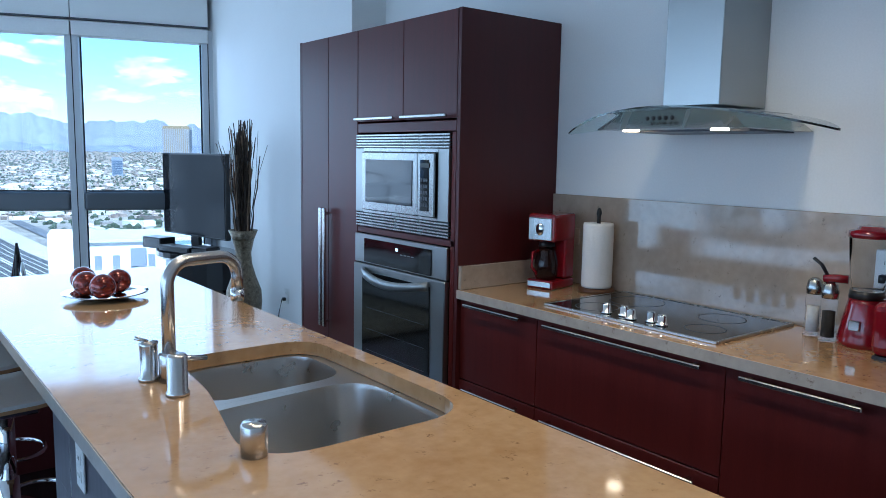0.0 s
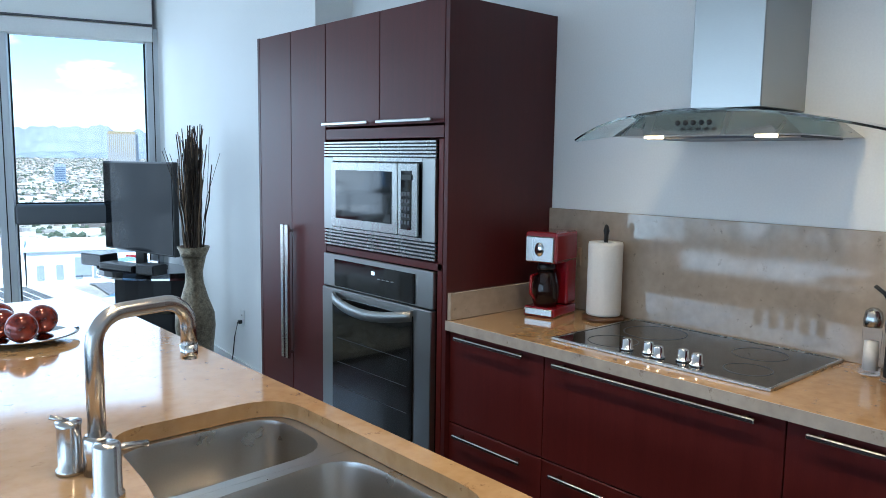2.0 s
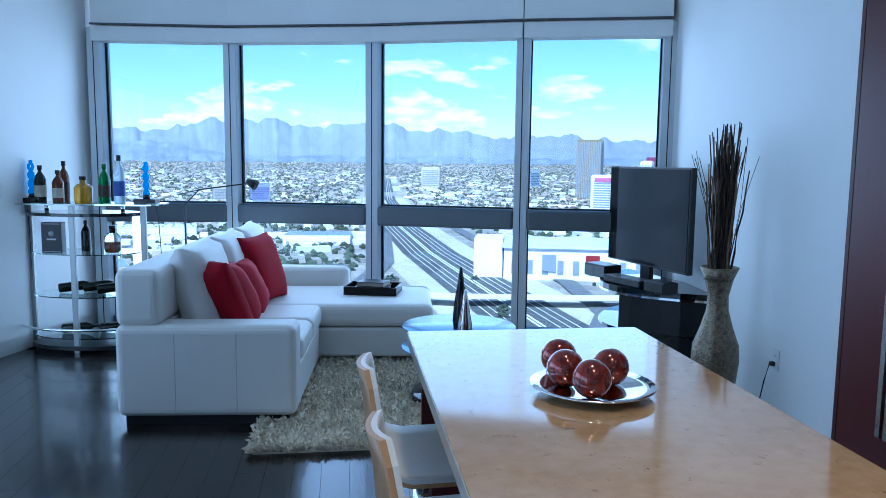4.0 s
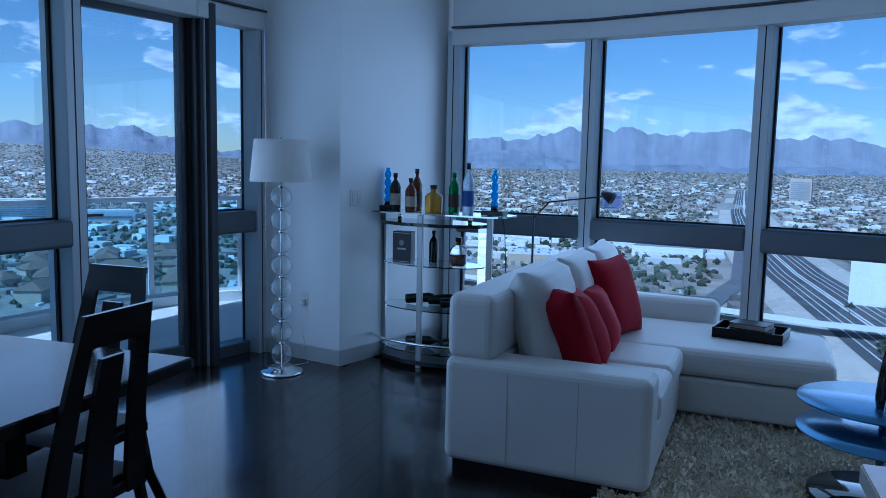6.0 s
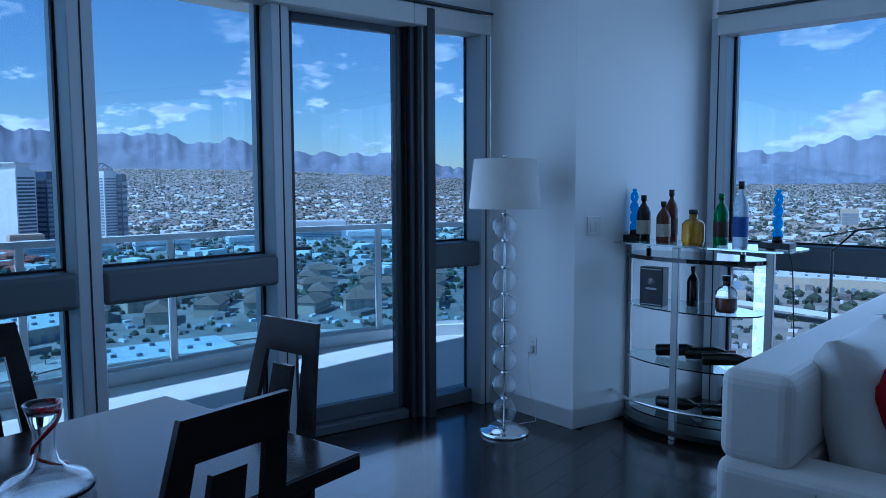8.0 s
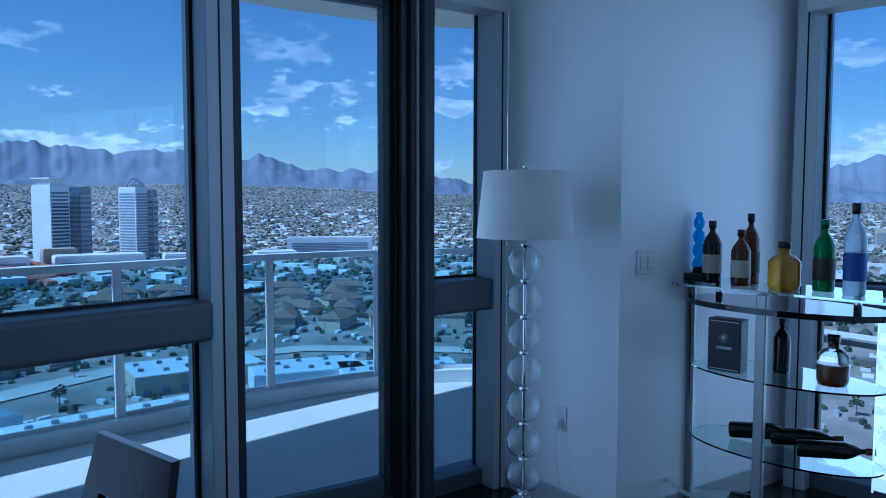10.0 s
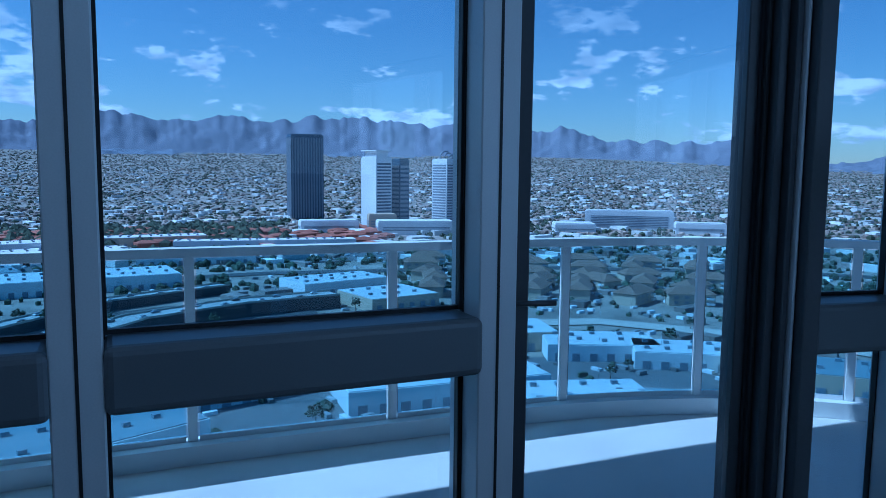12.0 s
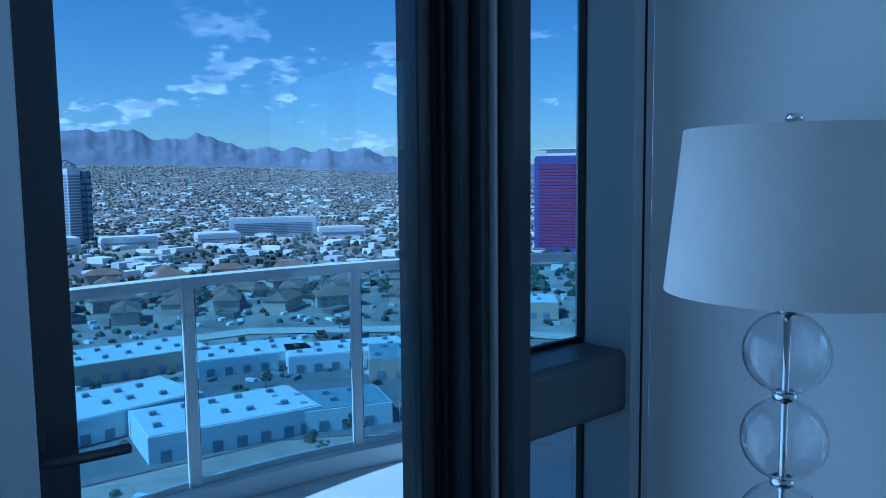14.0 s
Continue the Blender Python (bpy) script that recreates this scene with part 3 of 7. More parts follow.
def base_unit(y0, y1, doors, label):
    t = thing("base_cabinet", pose(0, 0, 0), label, "cabinet", "base cabinets under the counter")
    part("body", box(bme(), 0.041, 0.597, y0 + 0.001, y1 - 0.001, 0.09, 0.874), M_CABSIDE, t)
    part("plinth", box(bme(), 0.09, 0.5, y0 + 0.001, y1 - 0.001, 0, 0.09), M_KICK, t)
    for z0, z1, hz in doors:
        d = front(t, "drawer_front", y0, y1, z0, z1, 0.02)
        handle(d, y0 + 0.065, y1 - 0.065, hz, 0.008)


two = ((0.515, 0.874, 0.862 - 0.004), (0.09, 0.513, 0.482))
base_unit(-0.475, -0.001, two, "dark red mahogany drawer unit with steel bar handles")
base_unit(-1.286, -0.475, two, "wide dark red mahogany drawer unit below the cooktop")
base_unit(-1.765, -1.286, ((0.09, 0.874, 0.858),), "dark red mahogany base cabinet with one door")

wt = thing("worktop", pose(0, 0, 0), "polished honey granite kitchen worktop with low upstands", "worktop")
part("slab", box(bme(), 0.0, 0.597, -1.765, -0.001, 0.876, 0.915, 0.003), M_STONE, wt)
part("front_edge", box(bme(), -0.004, -0.0005, -1.765, -0.001, 0.877, 0.914), M_STONEEDGE, wt)
part("upstand", box(bme(), 0.004, 0.575, -0.022, -0.002, 0.9155, 1.02, 0.002), M_SPLASH, wt)
part("upstand", box(bme(), 0.004, 0.575, -1.7645, -1.745, 0.9155, 1.02, 0.002), M_SPLASH, wt)
sp = tagged(part("backsplash", box(bme(), 0.578, 0.5985, -1.7645, -0.001, 0.9155, 1.325, 0.002), M_SPLASH), "polished beige granite backsplash slab", "backsplash")


def cooktop():
    t = thing("cooktop", pose(0, 0, 0), "black glass electric cooktop with steel trim and five knobs", "cooktop")
    y0, y1, x0, x1 = -1.215, -0.455, 0.075, 0.565
    part("glass", box(bme(), x0 + 0.012, x1 - 0.012, y0 + 0.012, y1 - 0.012, 0.9155, 0.923, 0.002), M_BLACKGLASS, t)
    for a in ((x0, x0 + 0.0115, y0, y1), (x1 - 0.0115, x1, y0, y1), (x0 + 0.012, x1 - 0.012, y0, y0 + 0.0115), (x0 + 0.012, x1 - 0.012, y1 - 0.0115, y1)):
        part("trim", box(bme(), *a, 0.9155, 0.925, 0.0015), M_STEELH, t)
    for cx, cy, r in ((0.20, -0.62, 0.085), (0.42, -0.64, 0.11), (0.42, -1.02, 0.085), (0.22, -1.08, 0.07)):
        part("burner_ring", lathe(bme(), [(r, 0), (r, 0.0006), (r - 0.004, 0.0006), (r - 0.004, 0)], 40, (cx, cy, 0.9231)), M_DARKALU, t)
    for ky, kx in ((-0.72, 0.135), (-0.79, 0.15), (-0.84, 0.125), (-0.91, 0.15), (-0.965, 0.135)):
        k = part("knob", lathe(bme(), [(0, 0), (0.021, 0), (0.021, 0.006), (0.017, 0.008), (0.016, 0.034), (0.013, 0.038), (0, 0.038)], 18, (kx, ky, 0.9232)), M_CHROME, t)


cooktop()


def hood():
    t = thing("range_hood", pose(0, 0, 0), "stainless steel chimney hood with a curved glass canopy", "range hood")
    yc = -0.915
    part("chimney", box(bme(), 0.30, 0.5985, -1.03, -0.80, 1.685, CEILING_Z - 0.002, 0.003), M_STEEL, t)
    body = bme()
    prism(body, [(0.13, yc - 0.25), (0.16, yc - 0.3), (0.597, yc - 0.3), (0.597, yc + 0.3), (0.16, yc + 0.3), (0.13, yc + 0.25)], 1.60, 1.665)
    for v in body.verts:
        if v.co.z > 1.65:
            v.co.y = yc + (v.co.y - yc) * 0.72
            v.co.x = 0.597 - (0.597 - v.co.x) * 0.92
    part("body", body, M_STEELH, t)
    g = bme()
    n = 24
    rows = []
    for i in range(n + 1):
        u = -1 + 2 * i / n
        z = 1.675 - 0.078 * abs(u) ** 2
        y = yc + 0.535 * u
        xf = 0.10 + 0.16 * u * u
        xb = 0.59 - 0.31 * abs(u) ** 3
        rows.append([g.verts.new((xf, y, z)), g.verts.new((xb, y, z)), g.verts.new((xb, y, z - 0.007)), g.verts.new((xf, y, z - 0.007))])
    for a, b in zip(rows, rows[1:]):
        for k in range(4):
            g.faces.new((a[k], b[k], b[(k + 1) % 4], a[(k + 1) % 4]))
    g.faces.new(rows[0])
    g.faces.new(rows[-1][::-1])
    bmesh.ops.recalc_face_normals(g, faces=g.faces[:])
    part("glass_canopy", g, glass("canopy_glass", (0.62, 0.76, 0.76)), t, "curved greenish glass canopy").visible_shadow = False
    for k in range(5):
        part("button", moved(lathe(bme(), [(0, 0), (0.008, 0), (0.008, 0.004), (0, 0.004)], 10), pose(0.133, yc - 0.05 + 0.025 * k, 1.635, 0, -90, 0)), M_BLACK, t)
    for yy in (yc - 0.18, yc + 0.18):
        part("lamp_lens", lathe(bme(), [(0, 0), (0.03, 0), (0.03, 0.006), (0, 0.006)], 16, (0.21, yy, 1.5935)), glow("hood_lens", (1.0, 0.72, 0.42), 3), t, "small lit warm hood lamp")
    part("filter", box(bme(), 0.27, 0.56, yc - 0.25, yc + 0.25, 1.594, 1.599), M_DARKALU, t)


hood()


def fridge():
    t = thing("refrigerator", pose(0, 0, 0), "stainless steel side-by-side refrigerator with ice dispenser", "refrigerator")
    yl, ys, yr, top = -1.80, -2.19, -2.655, 1.775
    part("case", box(bme(), 0.02, 0.595, yr, yl, 0.02, top), M_DARKALU, t)
    hollow = bme()
    gy, gz_ = (ys + 0.004, -2.1045, yl - 0.0755, yl), (0.06, 1.004, 1.2145, top - 0.02)
    grid = [[[hollow.verts.new((x, y, z)) for z in gz_] for y in gy] for x in (-0.060, 0.018)]
    for i in range(3):
        for j in range(3):
            if (i, j) != (1, 1):
                for g in grid:
                    hollow.faces.new((g[i][j], g[i + 1][j], g[i + 1][j + 1], g[i][j + 1]))
    for p, q in [((i, j), (i + 1, j)) for i in range(3) for j in (0, 3)] + [((i, j), (i, j + 1)) for i in (0, 3) for j in range(3)] + [((1, 1), (2, 1)), ((1, 2), (2, 2)), ((1, 1), (1, 2)), ((2, 1), (2, 2))]:
        hollow.faces.new((grid[0][p[0]][p[1]], grid[0][q[0]][q[1]], grid[1][q[0]][q[1]], grid[1][p[0]][p[1]]))
    bmesh.ops.recalc_face_normals(hollow, faces=hollow.faces[:])
    left = part("door", hollow, M_BRUSHED, t)
    right = part("door", box(bme(), -0.060, 0.018, yr, ys - 0.004, 0.06, top - 0.02, 0.008, 2), M_BRUSHED, t)
    part("top_cap", box(bme(), -0.066, 0.02, yr, yl, top - 0.018, top, 0.004), M_STEELH, t)
    part("kick_grille", box(bme(), -0.02, 0.02, yr, yl, 0.0, 0.055), M_BLACK, t)
    for d, y in ((left, ys + 0.028), (right, ys - 0.032)):
        bm = box(bme(), -0.118, -0.104, y - 0.016, y + 0.016, 0.79, 1.53, 0.004, 2)
        h = part("handle", bm, M_NICKEL, d, "flat steel bar handle")
        for z in (0.83, 1.49):
            part("standoff", box(bme(), -0.1035, -0.0602, y - 0.010, y + 0.010, z - 0.02, z + 0.02, 0.002), M_BRUSHED, h)
    # dispenser: a raised frame round a hollow with a curved back
    dp = part("dispenser", box(bme(), -0.066, -0.0602, -2.135, yl - 0.045, 1.215, 1.315, 0.002), M_BRUSHED, left, "ice and water dispenser panel")
    part("frame_side", box(bme(), -0.066, -0.0602, yl - 0.075, yl - 0.045, 0.965, 1.2145, 0.001), M_BRUSHED, dp)
    part("frame_side", box(bme(), -0.066, -0.0602, -2.135, -2.105, 0.965, 1.2145, 0.001), M_BRUSHED, dp)
    part("frame_foot", box(bme(), -0.066, -0.0602, -2.1045, yl - 0.0755, 0.965, 1.004, 0.001), M_BRUSHED, dp)
    y0, y1 = -2.1045, yl - 0.0755
    g = bme()
    rows = []
    for k in range(17):
        y = y0 + (y1 - y0) * k / 16
        x = -0.0625 + 0.085 * math.sin(math.pi * k / 16) ** 0.7
        rows.append((g.verts.new((x, y, 1.0045)), g.verts.new((x, y, 1.214))))
    for a, b in zip(rows, rows[1:]):
        g.faces.new((a[0], a[1], b[1], b[0])).smooth = True
    bmesh.ops.recalc_face_normals(g, faces=g.faces[:])
    part("recess", g, M_BRUSHED, dp, "curved steel dispenser hollow")
    part("recess_top", box(bme(), -0.060, 0.017, y0 + 0.004, y1 - 0.004, 1.208, 1.2145), M_BLACK, dp)
    part("spout", lathe(bme(), [(0, 0), (0.022, 0.0), (0.034, 0.022), (0, 0.022)], 18, (-0.022, -1.945, 1.186)), M_BLACK, dp)
    part("spout", box(bme(), -0.046, -0.012, -2.062, -2.024, 1.180, 1.2075, 0.004), M_BLACK, dp)
    part("nozzle", cyl(bme(), -0.030, -2.036, 1.165, 1.180, 0.008, 12), M_CHROME, dp)
    part("paddle", box(bme(), -0.022, -0.016, -2.058, -2.030, 1.085, 1.178, 0.003), M_BRUSHED, dp)
    tray = bme()
    prism(tray, [(-0.066, y0 + 0.003)] + [(-0.068 - 0.028 * math.sin(math.pi * k / 14), y0 + 0.003 + (y1 - y0 - 0.006) * k / 14) for k in range(1, 14)] + [(-0.066, y1 - 0.003)] + [(-0.0625 + 0.080 * math.sin(math.pi * k / 14) ** 0.7, y1 - 0.003 - (y1 - y0 - 0.006) * k / 14) for k in range(1, 14)], 1.006, 1.022)
    tr = part("drip_tray", tray, M_BLACK, dp, "black drip tray")
    part("tray_rim", tube(bme(), [(-0.066 - 0.030 * math.sin(math.pi * k / 14), y0 + 0.003 + (y1 - y0 - 0.006) * k / 14, 1.025) for k in range(15)], 0.004, 6), M_CHROME, tr)
    for k, yb in enumerate((-1.92, -1.94, -1.96, -2.0, -2.02, -2.04, -2.06)):
        m = glow("blue_led", (0.04, 0.07, 1.0), 0.14) if k == 0 else M_BLACK
        part("button", moved(lathe(bme(), [(0, 0), (0.0065, 0), (0.0065, 0.003), (0, 0.003)], 12), pose(-0.0662, yb, 1.242, 0, -90, 0)), m, dp)
        part("mark", box(bme(), -0.0668, -0.0662, yb - 0.006, yb + 0.006, 1.2545, 1.2565), M_DARKALU, dp)
    part("lettering_bar", box(bme(), -0.0672, -0.0662, -2.03, -1.95, 1.280, 1.286), M_DARKALU, dp)


fridge()
fc = thing("fridge_cabinet", pose(0, 0, 0), "dark red mahogany cabinet above and beside the refrigerator", "cabinet")
part("side_panel", box(bme(), -0.012, 0.598, -1.797, -1.7665, 0.0, 2.3), M_CAB, fc)
part("side_panel", box(bme(), -0.012, 0.598, -2.70, -2.665, 0.0, 2.3), M_CAB, fc)
part("body", box(bme(), 0.10, 0.598, -2.664, -1.798, 1.84, 2.3), M_CABSIDE, fc)
dd = front(fc, "door", -2.2, -1.798, 1.835, 2.3, 0.0)
handle(dd, -2.1, -1.85, 1.865)
dd = front(fc, "door", -2.664, -2.2, 1.835, 2.3, 0.0)
handle(dd, -2.55, -2.25, 1.865)


def coffee_maker():
    t = thing("coffee_maker", pose(0.40, -0.165, 0.9155, 0, 0, 12), "red drip coffee maker with a steel front on the worktop", "coffee maker")
    t.scale = (0.80, 0.70, 0.98)
    part("base", box(bme(), -0.10, 0.13, -0.095, 0.095, 0, 0.04, 0.008, 2), M_RED, t)
    part("base_front", box(bme(), -0.108, -0.101, -0.085, 0.085, 0.008, 0.034, 0.002), M_STEELH, t)
    part("tower", box(bme(), 0.03, 0.13, -0.095, 0.095, 0.042, 0.30, 0.012, 2), M_RED, t)
    part("head", box(bme(), -0.10, 0.13, -0.098, 0.098, 0.215, 0.34, 0.014, 2), M_RED, t)
    f = part("front_plate", box(bme(), -0.110, -0.101, -0.085, 0.085, 0.222, 0.322, 0.003), M_STEELH, t, "brushed steel front plate")
    part("dial", moved(lathe(bme(), [(0, 0), (0.028, 0), (0.026, 0.006), (0, 0.006)], 24), pose(-0.111, 0, 0.272, 0, -90, 0)), M_CHROME, f)
    part("carafe", lathe(bme(), [(0, 0), (0.06, 0), (0.072, 0.02), (0.074, 0.07), (0.055, 0.125), (0.045, 0.14), (0, 0.145)], 24, (-0.035, 0, 0.043)), mat("coffee_glass", (0.03, 0.012, 0.01), 0.05, trans=0.6, rvary=0.02), t, "glass coffee carafe")
    part("carafe_lid", lathe(bme(), [(0, 0), (0.05, 0), (0.045, 0.02), (0, 0.022)], 20, (-0.035, 0, 0.19)), M_BLACK, t)
    part("carafe_handle", tube(bme(), [(-0.09, 0.02, 0.17), (-0.135, 0.03, 0.165), (-0.14, 0.03, 0.10), (-0.105, 0.02, 0.07)], 0.009), M_RED, t)


coffee_maker()


def towel_roll():
    t = thing("paper_towel_holder", pose(0.495, -0.36, 0.9155), "white paper towel roll on a dark wooden holder", "paper towel")
    part("base", lathe(bme(), [(0, 0), (0.08, 0), (0.08, 0.012), (0.07, 0.018), (0, 0.018)], 24), mat("walnut", (0.10, 0.045, 0.02), 0.4), t)
    part("roll", lathe(bme(), [(0.02, 0.0), (0.064, 0.0), (0.066, 0.01), (0.066, 0.27), (0.064, 0.28), (0.02, 0.28), (0.02, 0)], 28, (0, 0, 0.02)), mat("paper", (0.78, 0.76, 0.72), 0.9, vary=0.03, fine=120, bump=0.2), t)
    part("rod", lathe(bme(), [(0, 0), (0.008, 0), (0.008, 0.31), (0.012, 0.325), (0.007, 0.345), (0, 0.35)], 12, (0, 0, 0.018)), M_BLACK, t)


towel_roll()


def mill(x, y, content, label):
    t = thing("spice_mill", pose(x, y, 0.9155), label, "spice mill", "salt and pepper mills")
    part("body", lathe(bme(), [(0, 0), (0.028, 0), (0.028, 0.02), (0.024, 0.06), (0.026, 0.13), (0.022, 0.14), (0, 0.14)], 18), M_THIN, t).visible_shadow = False
    part("filling", lathe(bme(), [(0, 0), (0.020, 0), (0.019, 0.085), (0, 0.087)], 14, (0, 0, 0.012)), content, t)
    part("cap", lathe(bme(), [(0, 0), (0.025, 0), (0.027, 0.02), (0.022, 0.045), (0.01, 0.055), (0, 0.056)], 18, (0, 0, 0.14)), M_STEELH, t)


mill(0.485, -1.315, mat("salt", (0.42, 0.42, 0.41), 0.9), "clear salt mill with a steel cap")
mill(0.445, -1.385, mat("pepper", (0.02, 0.016, 0.012), 0.9, vary=0.5, fine=300), "clear pepper mill with a steel cap")


def blender_machine():
    t = thing("blender", pose(0.475, -1.485, 0.9155), "red electric blender with a clear jug and spout tap", "blender")
    t.scale = (0.88, 0.88, 0.80)
    part("base", lathe(bme(), [(0, 0), (0.085, 0), (0.088, 0.02), (0.075, 0.10), (0.062, 0.17), (0.058, 0.19), (0, 0.19)], 26), M_RED, t)
    part("badge", box(bme(), -0.088, -0.076, -0.02, 0.02, 0.07, 0.11, 0.003), M_STEELH, t)
    part("collar", lathe(bme(), [(0, 0), (0.06, 0), (0.058, 0.03), (0, 0.03)], 24, (0, 0, 0.191)), M_BLACK, t)
    part("jug", lathe(bme(), [(0, 0), (0.055, 0), (0.062, 0.06), (0.072, 0.21), (0.068, 0.21), (0.058, 0.06), (0.05, 0.006), (0, 0.006)], 26, (0, 0, 0.222)), M_THIN, t, "clear jug").visible_shadow = False
    part("lid", lathe(bme(), [(0, 0), (0.076, 0), (0.076, 0.025), (0.05, 0.032), (0.045, 0.045), (0, 0.045)], 24, (0, 0, 0.433)), M_RED, t)
    tap = part("tap", tube(bme(), [(-0.03, 0.055, 0.26), (-0.04, 0.10, 0.26), (-0.045, 0.135, 0.255)], 0.018), M_RED, t, "red spout tap")
    part("lever", tube(bme(), [(-0.045, 0.125, 0.27), (-0.05, 0.145, 0.31), (-0.055, 0.175, 0.335)], 0.007), M_BLACK, tap)


blender_machine()


def toaster():
    t = thing("toaster", pose(0.42, -1.635, 0.9155, 0, 0, 4), "red two-slice toaster with a chrome top", "toaster")
    t.scale = (0.85, 0.85, 0.95)
    part("body", box(bme(), -0.13, 0.13, -0.085, 0.085, 0.012, 0.185, 0.03, 3), M_RED, t)
    part("top_plate", box(bme(), -0.105, 0.105, -0.06, 0.06, 0.186, 0.193, 0.003), M_CHROME, t)
    for y in (-0.028, 0.028):
        part("slot", box(bme(), -0.09, 0.09, y - 0.012, y + 0.012, 0.1935, 0.196), M_BLACK, t)
    part("foot_plate", box(bme(), -0.12, 0.12, -0.075, 0.075, 0, 0.012), M_BLACK, t)
    part("lever", box(bme(), -0.155, -0.131, -0.02, 0.02, 0.115, 0.135, 0.004), M_BLACK, t)
    part("dial", moved(lathe(bme(), [(0, 0), (0.016, 0), (0.013, 0.012), (0, 0.012)], 16), pose(-0.131, 0, 0.055, 0, -90, 0)), M_CHROME, t)


toaster()


def outlet(m, label, toggles=2, plate=None):
    t = thing("wall_outlet", m, label, "outlet", "wall outlets and switches")
    part("plate", box(bme(), -0.006, 0.0, -0.037, 0.037, -0.058, 0.058, 0.002), plate or M_TRIM, t)
    for k in range(toggles):
        z = -0.022 + 0.044 * k
        part("socket", box(bme(), -0.0085, -0.0062, -0.017, 0.017, z - 0.015, z + 0.015, 0.001), plate or M_TRIM, t)
        for s in (-0.006, 0.006):
            part("slot", box(bme(), -0.0092, -0.0086, s - 0.001, s + 0.001, z - 0.004, z + 0.006), M_BLACK, t)
    return t


M_PLATE = mat("beige_plate", (0.42, 0.33, 0.25), 0.4)
outlet(pose(0.577, -0.125, 1.135, 90, 0, 0), "beige outlet plate on the granite backsplash", 2, M_PLATE)
o2 = outlet(pose(0.577, -1.50, 1.145), "white outlet on the granite backsplash with a plug", 2)
part("plug", box(bme(), -0.035, -0.0095, -0.014, 0.014, -0.035, -0.008, 0.003), M_BLACK, o2)

# ---- island ----
IX0, IX1, IY0, IY1 = -1.705, -0.885, -2.72, 1.345
isl = thing("kitchen_island", pose(0, 0, 0), "long kitchen island with dark panels under a granite top", "island")
M_PANEL = mat("island_panel", (0.045, 0.04, 0.055), 0.3, vary=0.1, scale=3, stretch=(10, 10, 0.5))
part("body", box(bme(), -1.655, -0.955, -2.68, -1.36, 0.0, 0.873), M_PANEL, isl)
part("body", box(bme(), -1.655, -0.955, -0.34, -0.28, 0.0, 0.873), M_PANEL, isl)
part("sink_base", box(bme(), -1.655, -0.925, -1.36, -0.34, 0.0, 0.60), M_PANEL, isl)
part("side_panel", box(bme(), -1.655, -1.57, -1.36, -0.34, 0.6005, 0.868), M_PANEL, isl)
part("side_panel", box(bme(), -0.915, -0.905, -1.36, -0.34, 0.6005, 0.868), M_PANEL, isl)
part("body", box(bme(), -1.36, -0.955, -0.279, 1.28, 0.0, 0.873), M_CABSIDE, isl)
part("end_panel", box(bme(), -1.66, -0.955, 1.281, 1.32, 0.0, 0.873), M_CABSIDE, isl)
itop = thing("island_worktop", pose(0, 0, 0), "polished honey granite island worktop with a sink cutout", "worktop")


def rounded(pts, r, n=6):
    """A plan polygon with its corners rounded."""
    out = []
    k = len(pts)
    for i in range(k):
        p, a, b = Vector(pts[i]), Vector(pts[i - 1]), Vector(pts[(i + 1) % k])
        rr = r[i] if isinstance(r, (list, tuple)) else r
        pa, pb = p + (a - p).normalized() * rr, p + (b - p).normalized() * rr
        for j in range(n + 1):
            s = j / n
            out.append(tuple(pa * (1 - s) ** 2 + p * 2 * s * (1 - s) + pb * s * s))
    return out


SINK = rounded([(-1.50, -1.235), (-0.945, -1.235), (-0.945, -0.425), (-1.37, -0.425), (-1.395, -0.76)], [0.17, 0.14, 0.12, 0.09, 0.06], 8)
BOWL_A = rounded([(-1.365, -0.44), (-0.975, -0.44), (-0.975, -0.715), (-1.385, -0.735)], [0.09, 0.09, 0.10, 0.07], 6)
BOWL_B = rounded([(-1.44, -0.80), (-0.965, -0.765), (-0.965, -1.222), (-1.482, -1.222)], [0.09, 0.12, 0.14, 0.17], 6)


def slab_with_hole(outer, hole, z0, z1):
    bm = bme()
    fill = []
    for loop in (outer, hole):
        vs = [bm.verts.new((x, y, z1)) for x, y in loop]
        fill += [bm.edges.new((vs[i], vs[(i + 1) % len(vs)])) for i in range(len(vs))]
    f = bmesh.ops.triangle_fill(bm, edges=fill, use_beauty=True)
    faces = [g for g in f["geom"] if isinstance(g, bmesh.types.BMFace)]
    e = bmesh.ops.extrude_face_region(bm, geom=faces)
    bmesh.ops.translate(bm, vec=(0, 0, z0 - z1), verts=[g for g in e["geom"] if isinstance(g, bmesh.types.BMVert)])
    bmesh.ops.recalc_face_normals(bm, faces=bm.faces[:])
    return bm


part("slab", slab_with_hole([(IX0, IY0), (IX1, IY0), (IX1, IY1), (IX0, IY1)], SINK, 0.875, 0.915), M_STONE, itop)
for a in ((IX0 - 0.003, IX0 - 0.0003, IY0, IY1), (IX0, IX1, IY1 + 0.0003, IY1 + 0.003)):
    part("edge", box(bme(), *a, 0.876, 0.912), M_STONEEDGE, itop)


